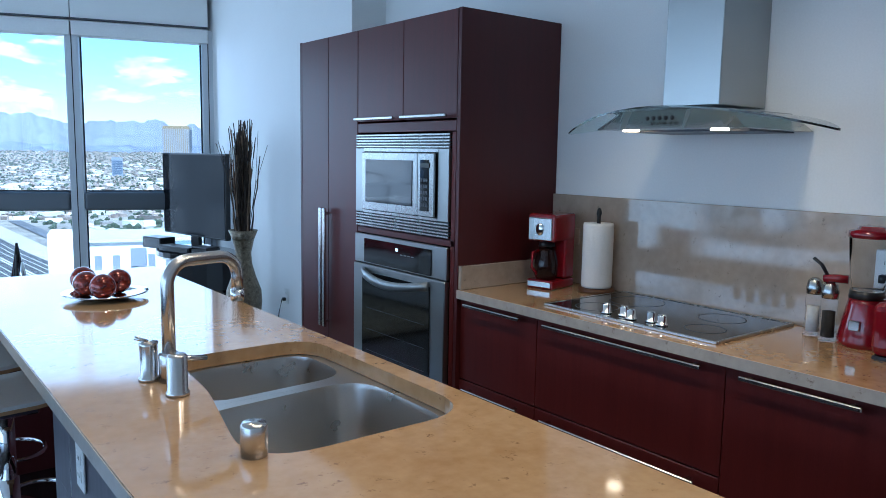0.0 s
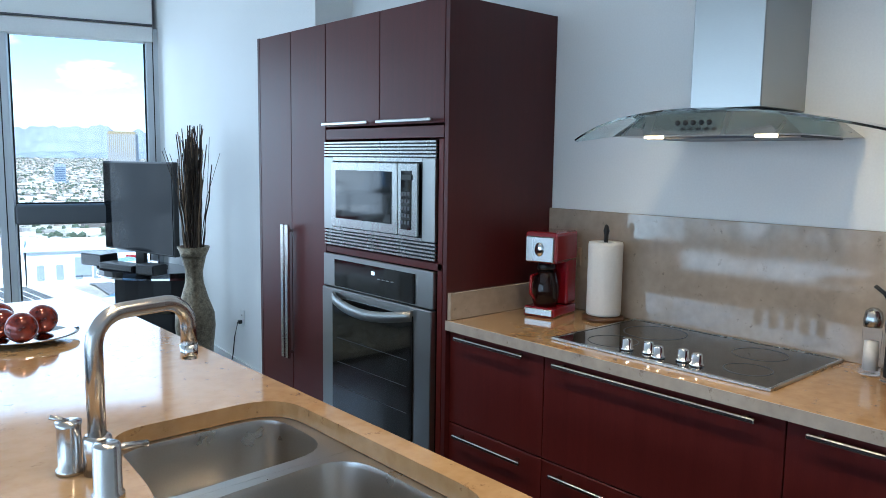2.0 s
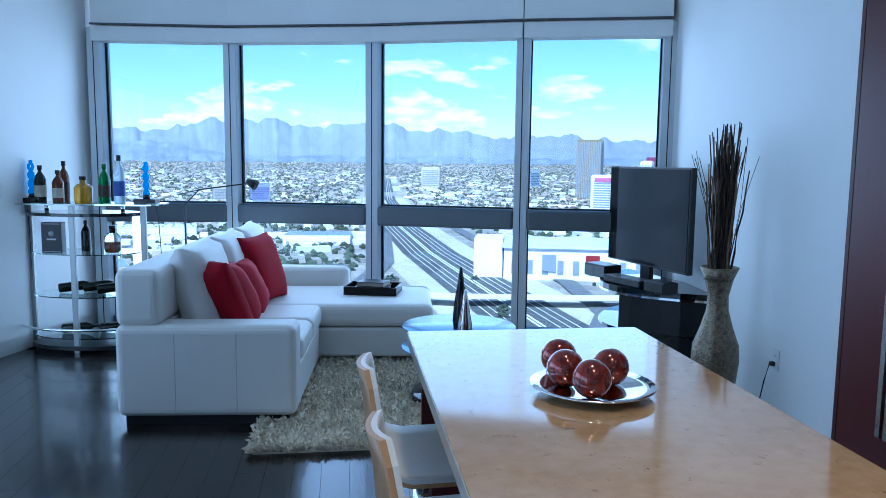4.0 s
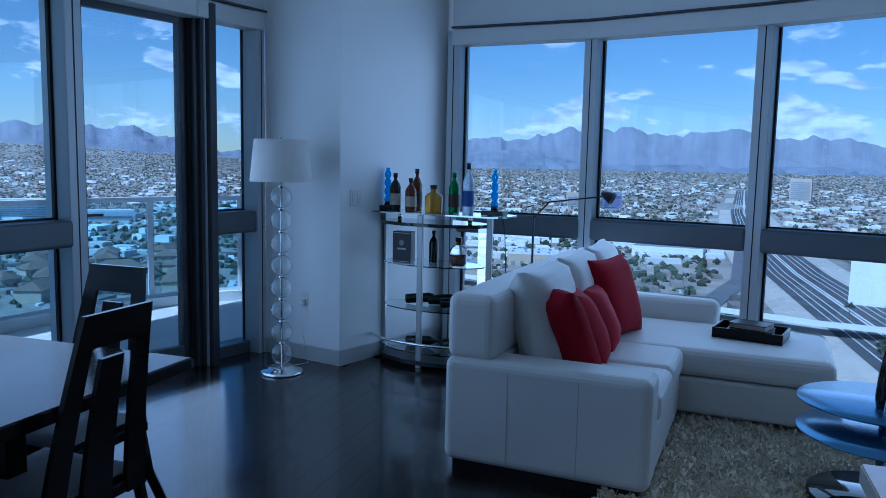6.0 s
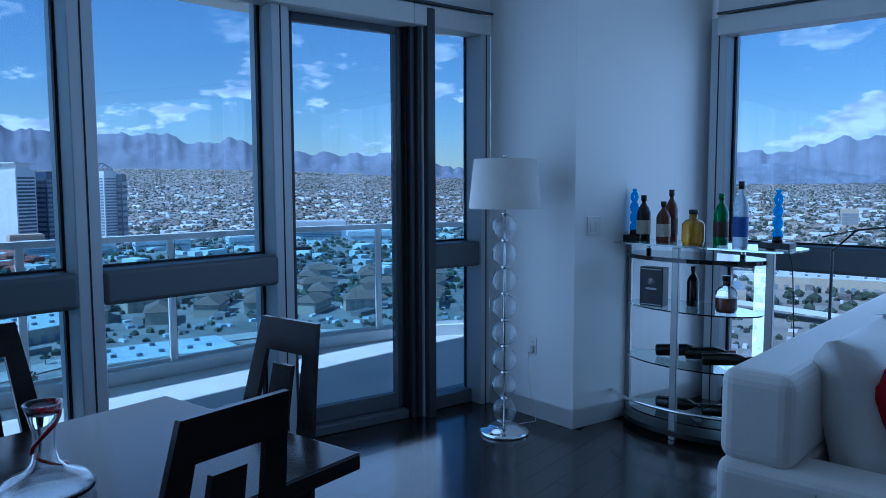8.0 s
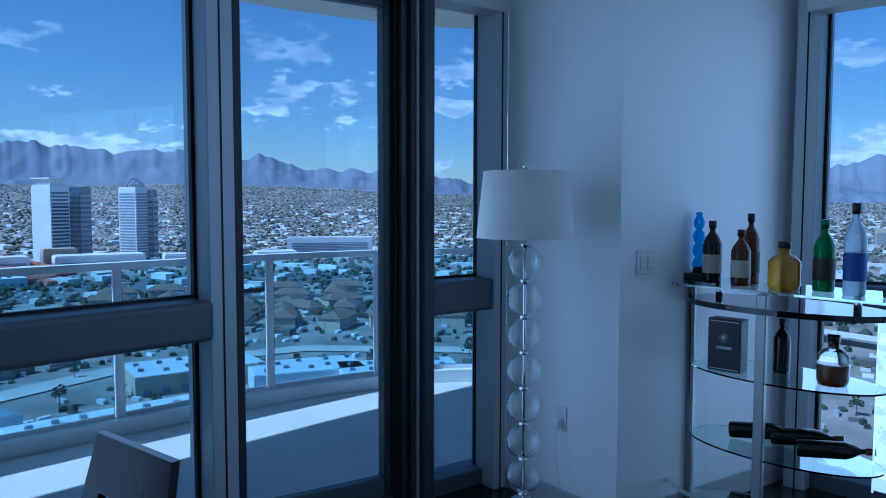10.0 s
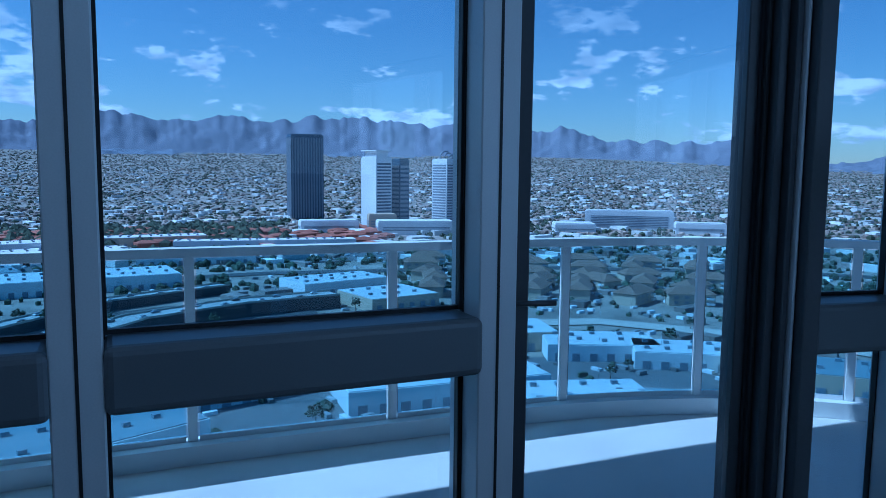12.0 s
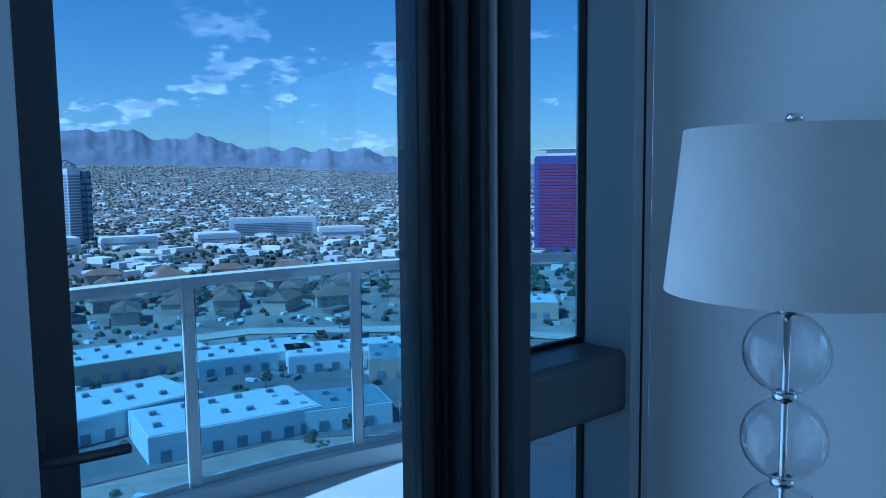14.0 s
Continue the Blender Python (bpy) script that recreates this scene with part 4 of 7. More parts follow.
def bowl(poly, depth):
    bm = bme()
    c = Vector((sum(p[0] for p in poly) / len(poly), sum(p[1] for p in poly) / len(poly)))
    rings = []
    for s, z in ((1.0, 0.897), (0.985, 0.885), (0.97, 0.897 - depth * 0.8), (0.9, 0.897 - depth * 0.97), (0.12, 0.897 - depth), (0.07, 0.885 - depth)):
        rings.append([bm.verts.new((c.x + (x - c.x) * s, c.y + (y - c.y) * s, z)) for x, y in poly])
    for a, b in zip(rings, rings[1:]):
        for i in range(len(poly)):
            j = (i + 1) % len(poly)
            bm.faces.new((a[i], a[j], b[j], b[i])).smooth = True
    bm.faces.new(rings[-1])
    bmesh.ops.recalc_face_normals(bm, faces=bm.faces[:])
    for f in bm.faces:
        f.normal_flip()
    return bm


snk = thing("sink", pose(0, 0, 0), "undermounted stainless steel double bowl sink", "sink")
for rect, hole in (([(-1.55, -0.76), (-0.925, -0.75), (-0.925, -0.385), (-1.55, -0.385)], BOWL_A), ([(-1.55, -1.28), (-0.925, -1.28), (-0.925, -0.7505), (-1.55, -0.7605)], BOWL_B)):
    part("rim", slab_with_hole(rect, hole, 0.870, 0.8735), M_SINK, snk)
for poly, dep in ((BOWL_A, 0.16), (BOWL_B, 0.21)):
    b = moved(bowl(poly, dep), pose(0, 0, -0.0238))
    part("bowl", b, M_SINK, snk, "brushed steel bowl")
for poly in (BOWL_A, BOWL_B):
    c = Vector((sum(p[0] for p in poly) / len(poly), sum(p[1] for p in poly) / len(poly)))
    part("drain", lathe(bme(), [(0, 0), (0.04, 0), (0.04, 0.004), (0.03, 0.006), (0, 0.002)], 20, (c.x, c.y, 0.873 - (0.16 if poly is BOWL_A else 0.21) + 0.002)), M_CHROME, snk)


def faucet():
    t = thing("kitchen_faucet", pose(-1.445, -0.628, 0.9155), "brushed nickel kitchen faucet with a squared gooseneck", "faucet")
    part("base", lathe(bme(), [(0, 0), (0.026, 0), (0.026, 0.07), (0.022, 0.075), (0, 0.075)], 20), M_NICKEL, t)
    h, reach = 0.305, 0.21
    pts = [(0, 0, 0.07), (0, 0, h - 0.06)]
    pts += [(0.06 - 0.06 * math.cos(a), 0, h - 0.06 + 0.06 * math.sin(a)) for a in [math.pi / 2 * k / 6 for k in range(1, 7)]]
    pts += [(reach - 0.055 + 0.055 * math.sin(a), 0, h - 0.055 + 0.055 * math.cos(a)) for a in [math.pi / 2 * k / 6 for k in range(0, 7)]]
    pts += [(reach, 0, h - 0.10)]
    sp_ = part("spout", moved(tube(bme(), pts, 0.0165, 12), pose(0, 0, 0, 0, 0, 14)), M_NICKEL, t)
    part("nozzle", moved(lathe(bme(), [(0, 0), (0.0185, 0), (0.0185, 0.03), (0, 0.03)], 14, (reach, 0, h - 0.125)), pose(0, 0, 0, 0, 0, 14)), M_CHROME, sp_)


faucet()
t = thing("faucet_handle", pose(-1.465, -0.748, 0.9155), "brushed nickel faucet lever beside the spout", "faucet handle")
part("body", lathe(bme(), [(0, 0), (0.028, 0), (0.028, 0.008), (0.024, 0.012), (0.024, 0.095), (0.02, 0.1), (0, 0.1)], 20), M_NICKEL, t)
part("lever", tube(bme(), [(0.0, 0, 0.085), (0.03, 0.004, 0.085), (0.075, 0.01, 0.078)], 0.007), M_NICKEL, t)
t = thing("side_sprayer", pose(-1.485, -0.592, 0.9155), "brushed nickel side lever beside the faucet", "sprayer")
part("body", lathe(bme(), [(0, 0), (0.026, 0), (0.026, 0.008), (0.021, 0.012), (0.022, 0.09), (0.024, 0.10), (0, 0.102)], 20), M_NICKEL, t)
part("lever", tube(bme(), [(0.0, 0, 0.1), (-0.03, 0.01, 0.112)], 0.005), M_NICKEL, t)
t = thing("soap_dispenser", pose(-1.468, -1.195, 0.9155), "brushed nickel air gap cap on the worktop", "air gap")
part("cap", lathe(bme(), [(0, 0), (0.026, 0), (0.026, 0.06), (0.023, 0.066), (0, 0.067)], 22), M_NICKEL, t)
outlet(pose(-1.656, -0.62, 0.74), "white outlet on the island side panel", 2)

plate = thing("decor_plate", pose(-1.293, 0.612, 0.9155), "silver metal plate holding decorative balls", "plate")
plate.scale = (0.86, 0.86, 0.9)
part("dish", lathe(bme(), [(0, 0.004), (0.09, 0.002), (0.155, 0.016), (0.185, 0.024), (0.185, 0.028), (0.15, 0.021), (0.09, 0.008), (0, 0.008)], 40), M_CHROME, plate)
M_BALL = mat("bronze_lacquer_ball", (0.34, 0.030, 0.006), 0.16, 0.35, vary=0.6, scale=14, fine=40, coat=0.8, second=(0.07, 0.006, 0.003))
for bx, by, bz in ((-1.355, 0.645, 0.9225), (-1.235, 0.645, 0.9225), (-1.318, 0.545, 0.9225), (-1.345, 0.742, 0.9275)):
    s = tagged(part("decor_ball", moved(lathe(bme(), [(0.049 * math.sin(math.pi * k / 16), 0.049 - 0.049 * math.cos(math.pi * k / 16)) for k in range(17)], 28), pose(0, 0, 0)), M_BALL), "glossy red-brown lacquered ball on the silver plate", "decor ball", "balls on the plate")
    s.location = (bx, by, bz)


def shell_sheet(inner, thick):
    """A moulded seat that turns up into a tapered back; inner: offset of the upper face along the section."""
    path = [(0.205, 0.622, 0.17), (0.198, 0.645, 0.19), (0.16, 0.662, 0.20), (0.06, 0.652, 0.205), (-0.05, 0.65, 0.205), (-0.11, 0.668, 0.20), (-0.135, 0.71, 0.195), (-0.142, 0.77, 0.185), (-0.148, 0.84, 0.17), (-0.158, 0.90, 0.14), (-0.166, 0.938, 0.09)]
    bm = bme()
    n = 8
    top, low = [], []
    for i, (x, z, w) in enumerate(path):
        x0, z0, _ = path[max(0, i - 1)]
        x1, z1, _ = path[min(len(path) - 1, i + 1)]
        d = math.hypot(x1 - x0, z1 - z0)
        nx, nz = (z1 - z0) / d, -(x1 - x0) / d
        for rows, o in ((top, inner), (low, inner - thick)):
            row = []
            for k in range(n + 1):
                u = -1 + 2 * k / n
                curl = 0.022 * u * u
                row.append(bm.verts.new((x + nx * (o + curl), w * u, z + nz * (o + curl))))
            rows.append(row)
    for rows in (top, low):
        for p, q in zip(rows, rows[1:]):
            for k in range(n):
                bm.faces.new((p[k], p[k + 1], q[k + 1], q[k])).smooth = True
    rim = [[r[i] for r in rows] for rows in (top, low) for i in (0, n)]
    for p, q in ((rim[0], rim[2]), (rim[1], rim[3]), (top[0], low[0]), (top[-1], low[-1])):
        for i in range(len(p) - 1):
            bm.faces.new((p[i], p[i + 1], q[i + 1], q[i]))
    bmesh.ops.recalc_face_normals(bm, faces=bm.faces[:])
    return bm


def stool():
    t = thing("bar_stool", pose(-1.70, 0.88, 0), "moulded white bar stool with a tan back on a chrome pedestal", "stool", "stools at the island")
    part("seat", shell_sheet(0.0, 0.012), M_CREAM, t, "moulded white seat and back")
    part("seat_shell", shell_sheet(-0.0125, 0.012), mat("tan_plywood", (0.42, 0.24, 0.11), 0.4, vary=0.15, scale=4, fine=60, stretch=(8, 1, 1)), t, "tan bent plywood outer shell")
    part("seat_plate", box(bme(), -0.09, 0.09, -0.09, 0.09, 0.596, 0.618, 0.006), M_CHROME, t)
    part("upper_column", cyl(bme(), 0, 0, 0.36, 0.5955, 0.028, 20), M_CHROME, t)
    part("lower_column", cyl(bme(), 0, 0, 0.02, 0.3595, 0.034, 20), M_CHROME, t)
    part("base", lathe(bme(), [(0, 0), (0.205, 0), (0.21, 0.006), (0.19, 0.014), (0.06, 0.022), (0.036, 0.04), (0, 0.04)], 36), M_CHROME, t)
    part("footrest", tube(bme(), [(0.03, 0, 0.27)] + [(0.10 + 0.11 * math.cos(a), 0.13 * math.sin(a), 0.27) for a in [math.radians(-150 + 300 * k / 16) for k in range(17)]] + [(0.03, 0, 0.27)], 0.009), M_CHROME, t)
    return t


s0 = stool()
copy_thing(s0, pose(-1.69, 0.37, 0, 0, 0, 3))

# ---- living room ----


def sofa():
    t = thing("sectional_sofa", pose(-3.19, 3.08, 0, 0, 0, -4.5), "white leather sectional sofa with a chaise end", "sofa")
    L, D = 2.36, 1.0
    part("foot_rail", box(bme(), 0.04, D - 0.05, 0.04, L - 0.05, 0.0, 0.05), M_BLACK, t)
    part("arm", box(bme(), 0.0, D, 0.0, 0.24, 0.05, 0.575, 0.045, 4), M_CREAM, t)
    part("back_frame", box(bme(), 0.0, 0.25, 0.02, L, 0.56, 0.885, 0.05, 4), M_CREAM, t)
    part("back_base", box(bme(), 0.002, 0.25, 0.2, L, 0.05, 0.57, 0.02, 2), M_CREAM, t)
    part("seat_base", box(bme(), 0.25, D - 0.01, 0.235, 1.30, 0.05, 0.30, 0.02, 2), M_CREAM, t)
    for k in range(2):
        y = 0.24 + 0.53 * k
        part("seat_cushion", box(bme(), 0.25, D + 0.01, y + 0.004, y + 0.526, 0.30, 0.455, 0.05, 4), M_CREAM, t)
    for k in range(3):
        y = 0.26 + 0.70 * k
        m = pose(0.35, y + 0.35, 0.70, 0, 77, 0)
        part("back_cushion", moved(cushion(bme(), 0.56, 0.68, 0.26, 12, wrinkle=0.012, square=0.35), m), M_CREAM, t)
    ch = part("chaise_base", box(bme(), 0.25, 1.80, 1.31, L - 0.02, 0.05, 0.27, 0.02, 2), M_CREAM, t)
    part("chaise_cushion", box(bme(), 0.25, 1.83, 1.30, L - 0.16, 0.272, 0.445, 0.06, 4), M_CREAM, t)
    part("end_arm", box(bme(), 0.25, 1.15, L - 0.16, L + 0.04, 0.05, 0.60, 0.06, 4), M_CREAM, t)
    for y in (0.005,):
        for x in (0.33, 0.67):
            part("seam", box(bme(), x - 0.002, x + 0.002, -0.0015, 0.004, 0.08, 0.53), mat("seam_thread", (0.45, 0.44, 0.42), 0.8), t)
    return t


sofa()


def throw_pillow(x, y, z, rx, ry, rz, s, m, label):
    p = part("throw_pillow", cushion(bme(), s * 1.1, s * 1.1, 0.19, 12, wrinkle=0.006, square=0.6), m)
    p.matrix_world = pose(x, y, z, rx, ry, rz)
    tagged(p, label, "pillow", "pillows on the sofa")


throw_pillow(-2.69, 3.52, 0.665, 0, 68, 38, 0.45, M_REDCLOTH, "deep red satin throw pillow on the white sofa")
throw_pillow(-2.63, 3.88, 0.63, 0, 64, 20, 0.38, M_PINKCLOTH, "rose red satin throw pillow on the white sofa")
throw_pillow(-2.58, 4.17, 0.62, 0, 64, 6, 0.36, M_PINKCLOTH, "rose red satin throw pillow on the white sofa")
throw_pillow(-2.53, 4.52, 0.69, 0, 72, -18, 0.47, M_REDCLOTH, "deep red satin throw pillow in the sofa corner")

tray = thing("serving_tray", pose(-1.685, 4.79, 0.4465, 0, 0, -14), "dark wooden tray on the chaise", "tray")
part("bottom", box(bme(), -0.21, 0.21, -0.15, 0.15, 0, 0.012), M_ESPRESSO, tray)
for a in ((-0.21, 0.21, -0.15, -0.138), (-0.21, 0.21, 0.138, 0.15), (-0.21, -0.198, -0.137, 0.137), (0.198, 0.21, -0.137, 0.137)):
    part("side", box(bme(), *a, 0.0125, 0.065, 0.003), M_ESPRESSO, tray)
M_BOOK = mat("dark_book_cover", (0.02, 0.02, 0.024), 0.4)
for k, (w, d, h, r) in enumerate(((0.27, 0.19, 0.045, 4), (0.23, 0.17, 0.035, -8))):
    b = thing("book", pose(-1.685, 4.79, 0.4595 + (0.0455 if k else 0), 0, 0, -14 + r), "dark covered book stacked in the tray", "book", "books in the tray")
    part("cover", box(bme(), -w / 2, w / 2, -d / 2, d / 2, 0, 0.004), M_BOOK, b)
    part("pages", box(bme(), -w / 2 + 0.004, w / 2 - 0.004, -d / 2 + 0.004, d / 2 - 0.001, 0.0042, h - 0.0042), mat("page_edges", (0.5, 0.47, 0.4), 0.9), b)
    part("cover", box(bme(), -w / 2, w / 2, -d / 2, d / 2, h - 0.004, h), M_BOOK, b)


def rug():
    rng = np.random.default_rng(5)
    x0, x1, y0, y1 = -2.385, -0.12, 2.585, 4.62
    n = 15000
    px, py = rng.uniform(x0, x1, n), rng.uniform(y0, y1, n)
    edge = rng.random(n) < 0.12
    py[edge] = y0 + rng.uniform(-0.015, 0.03, edge.sum())
    e2 = rng.random(n) < 0.06
    px[e2] = x0 + rng.uniform(-0.02, 0.03, e2.sum())
    a = rng.uniform(0, 2 * np.pi, n)
    lean = rng.uniform(0.01, 0.05, n)
    h = rng.uniform(0.03, 0.055, n)
    w = rng.uniform(0.003, 0.006, n)
    v = np.zeros((n, 4, 3))
    v[:, 0] = np.stack([px - w * np.sin(a), py + w * np.cos(a), np.full(n, 0.012)], 1)
    v[:, 1] = np.stack([px + w * np.sin(a), py - w * np.cos(a), np.full(n, 0.012)], 1)
    v[:, 2] = np.stack([px + lean * 0.5 * np.cos(a) + w * np.sin(a), py + lean * 0.5 * np.sin(a) - w * np.cos(a), h], 1)
    v[:, 3] = np.stack([px + lean * np.cos(a), py + lean * np.sin(a), h * 0.85], 1)
    me = bpy.data.meshes.new("shag")
    f = np.arange(n)[:, None] * 4
    faces = np.concatenate([np.concatenate([f, f + 1, f + 2], 1), np.concatenate([f, f + 2, f + 3], 1)])
    me.from_pydata(v.reshape(-1, 3).tolist(), [], faces.tolist())
    me.materials.append(M_RUG)
    t = thing("shag_rug", pose(0, 0, 0), "beige long-pile shag rug on the dark floor", "rug")
    part("backing", box(bme(), x0, x1, y0, y1, 0.001, 0.014), M_RUG, t)
    p = new("shag", me)
    p.parent = t
    tagged(p, kind="stuff")


rug()


def coffee_table():
    t = thing("coffee_table", pose(-1.205, 3.39, 0), "two-tier round black glass coffee table with sky reflection coloured into its discs", "coffee table")
    part("base", lathe(bme(), [(0, 0), (0.29, 0), (0.30, 0.01), (0.30, 0.045), (0.29, 0.055), (0, 0.055)], 40), M_BLACKGLASS, t)
    part("column", lathe(bme(), [(0, 0), (0.035, 0), (0.035, 0.27), (0, 0.27)], 16, (0.03, -0.05, 0.056)), M_CHROME, t)
    part("column", lathe(bme(), [(0, 0), (0.025, 0), (0.025, 0.36), (0, 0.36)], 16, (0.02, 0.1, 0.056)), M_CHROME, t)
    part("ring", lathe(bme(), [(0.045, 0), (0.055, 0), (0.055, 0.012), (0.045, 0.012), (0.045, 0)], 20, (0.03, -0.05, 0.056)), M_CHROME, t)
    # The blue base colour stands in for the sky mirrored in black glass.
    m_top = mat("black_glass_sky_tint", (0.10, 0.22, 0.38), 0.22, 0.7, vary=0.03, rvary=0.01)
    part("lower_top", lathe(bme(), [(0, 0), (0.39, 0), (0.395, 0.005), (0.39, 0.01), (0, 0.01)], 64, (0.035, 0.04, 0.328), 0.97), m_top, t, "glossy dark glass disc")
    part("upper_top", lathe(bme(), [(0, 0), (0.37, 0), (0.375, 0.005), (0.37, 0.01), (0, 0.01)], 64, (0.035, 0.225, 0.418), 0.97), m_top, t, "glossy dark glass disc")


coffee_table()
for x, y, h, z in ((-1.175, 3.52, 0.40, 0.4285), (-1.16, 3.42, 0.36, 0.3385)):
    s = tagged(part("bird_sculpture", moved(lathe(bme(), [(0, 0), (0.045, 0), (0.052, 0.05), (0.045, h * 0.4), (0.022, h * 0.75), (0.008, h), (0, h)], 14), Matrix.Diagonal((1, 0.6, 1, 1))), M_CHROME if h < 0.38 else M_BLACKGLASS), "tall slender glossy abstract sculpture on the coffee table", "sculpture", "sculptures on the table")
    s.location = (x, y, z)


def tv_group():
    ang = math.degrees(math.atan2(4.75 - 3.8, 0.25 - 0.44))
    st = thing("tv_stand", pose(0.32, 4.10, 0, 0, 0, ang - 90), "black curved media stand with open shelves and closed end", "tv stand")
    n = 14
    shape = [(0.28, -0.68)] + [(0.28 - 0.60 * math.sin(math.pi * k / n) ** 0.7, -0.68 + 1.36 * k / n) for k in range(1, n)] + [(0.28, 0.68)]
    for z0, z1 in ((0.0, 0.05), (0.30, 0.32), (0.58, 0.62)):
        part("shelf", prism(bme(), shape, z0, z1), M_BLACKGLASS, st)
    part("back_panel", box(bme(), 0.255, 0.278, -0.67, 0.67, 0.051, 0.299), M_BLACK, st)
    endp = [(0.28 - 0.58 * math.sin(math.pi * k / n) ** 0.7, -0.665 + 1.33 * k / n) for k in range(0, 7)] + [(0.25, -0.1)]
    part("end_cabinet", prism(bme(), endp, 0.051, 0.299), M_BLACK, st, "closed curved black end cabinet")
    part("end_cabinet", prism(bme(), endp, 0.321, 0.579), M_BLACK, st, "closed curved black end cabinet")
    part("chrome_band", prism(bme(), [(x - 0.004 if x < 0.27 else x, y) for x, y in shape], 0.563, 0.5795), M_CHROME, st)
    tv = thing("television", pose(0.335, 4.155, 0.621, 0, 0, ang - 90), "flat black television with a glossy screen", "television")
    part("screen", box(bme(), -0.022, -0.0185, -0.50, 0.50, 0.13, 0.84), mat("screen_glass", (0.01, 0.012, 0.015), 0.10, vary=0.05, spec=0.12, rvary=0.02), tv)
    part("bezel", box(bme(), -0.018, 0.03, -0.515, 0.515, 0.115, 0.855, 0.006), M_BLACK, tv)
    part("neck", box(bme(), -0.01, 0.025, -0.06, 0.06, 0.018, 0.115), M_BLACK, tv)
    part("foot", box(bme(), -0.11, 0.11, -0.22, 0.22, 0.0, 0.017, 0.006), M_BLACKGLASS, tv)
    for dx, dy, w, d, h, nm, lab in ((-0.16, 0.36, 0.16, 0.26, 0.10, "speaker_box", "black box speaker on the media stand"), (-0.19, -0.05, 0.14, 0.40, 0.055, "media_player", "black media player on the stand"), (-0.17, -0.42, 0.13, 0.20, 0.08, "game_console", "black console on the media stand")):
        c, s = math.cos(radians(ang - 90)), math.sin(radians(ang - 90))
        q = thing(nm, pose(0.32 + c * dx - s * dy, 4.10 + s * dx + c * dy, 0.6205, 0, 0, ang - 82), lab, nm.replace("_", " "))
        part("case", box(bme(), -w / 2, w / 2, -d / 2, d / 2, 0, h, 0.008, 2), M_BLACK, q)
        part("front_panel", box(bme(), -w / 2 - 0.004, -w / 2 - 0.0003, -d / 2 + 0.01, d / 2 - 0.01, 0.01, h - 0.01), M_BLACKGLASS, q)


tv_group()


def floor_vase():
    t = thing("floor_vase", pose(0.237, 2.865, 0), "tall embossed bronze floor vase", "vase")
    part("body", lathe(bme(), [(0, 0), (0.10, 0), (0.115, 0.02), (0.118, 0.20), (0.135, 0.36), (0.13, 0.45), (0.09, 0.56), (0.062, 0.66), (0.058, 0.74), (0.08, 0.84), (0.11, 0.91), (0.105, 0.912), (0.05, 0.75), (0, 0.74)], 28), mat("bronze_mosaic", (0.21, 0.17, 0.115), 0.36, 0.7, vary=0.5, scale=38, fine=90, bump=1.0), t)
    rng = random.Random(3)
    br = thing("dried_branches", pose(0.237, 2.865, 0.76), "bundle of dry brown twigs in the floor vase", "branches")
    mt = (mat("dry_twig", (0.045, 0.030, 0.020), 0.8, vary=0.4), mat("pale_twig", (0.20, 0.13, 0.075), 0.8, vary=0.3))
    for k in range(115):
        a, r = rng.uniform(0, 6.28), rng.uniform(0.008, 0.045)
        sp2 = rng.uniform(0.3, 2.0)
        h = rng.uniform(0.62, 0.98)
        pts = []
        for i in range(7):
            s = i / 6
            pts.append((math.cos(a) * (r + r * sp2 * s) + rng.uniform(-0.012, 0.012), math.sin(a) * (r + r * sp2 * s) + rng.uniform(-0.012, 0.012), h * s))
        part("twig", tube(bme(), pts, 0.004, 5, [0.0085 * (1 - 0.6 * i / 6) for i in range(7)]), mt[k % 4 == 0], br)
    for k in range(14):
        a = rng.uniform(0, 6.28)
        pts = [(0.04 * math.cos(a), 0.04 * math.sin(a), 0.1), (0.1 * math.cos(a), 0.1 * math.sin(a), 0.5), (rng.uniform(0.14, 0.22) * math.cos(a + 0.3), rng.uniform(0.12, 0.2) * math.sin(a + 0.3), rng.uniform(0.6, 0.9))]
        part("twig", tube(bme(), pts, 0.002, 4), mt[0], br)


floor_vase()
LW = lambda y: 0.36 + (y - 1.49) * 0.32 / 3.21
op = outlet(pose(LW(2.62) - 0.001, 2.62, 0.42, 0, 0, -6), "white wall outlet with a black plugged cord", 2)
part("plug", box(bme(), -0.035, -0.0095, -0.013, 0.013, -0.034, -0.01, 0.003), M_BLACK, op)
cd = tagged(part("power_cord", tube(bme(), [(LW(2.62) - 0.04, 2.62, 0.40), (LW(2.62) - 0.06, 2.63, 0.30), (LW(2.7) - 0.05, 2.70, 0.15), (LW(2.78) - 0.05, 2.78, 0.006), (LW(2.9) - 0.05, 2.95, 0.006)], 0.004, 6), M_BLACK), "black power cord hanging down the wall", "cord")


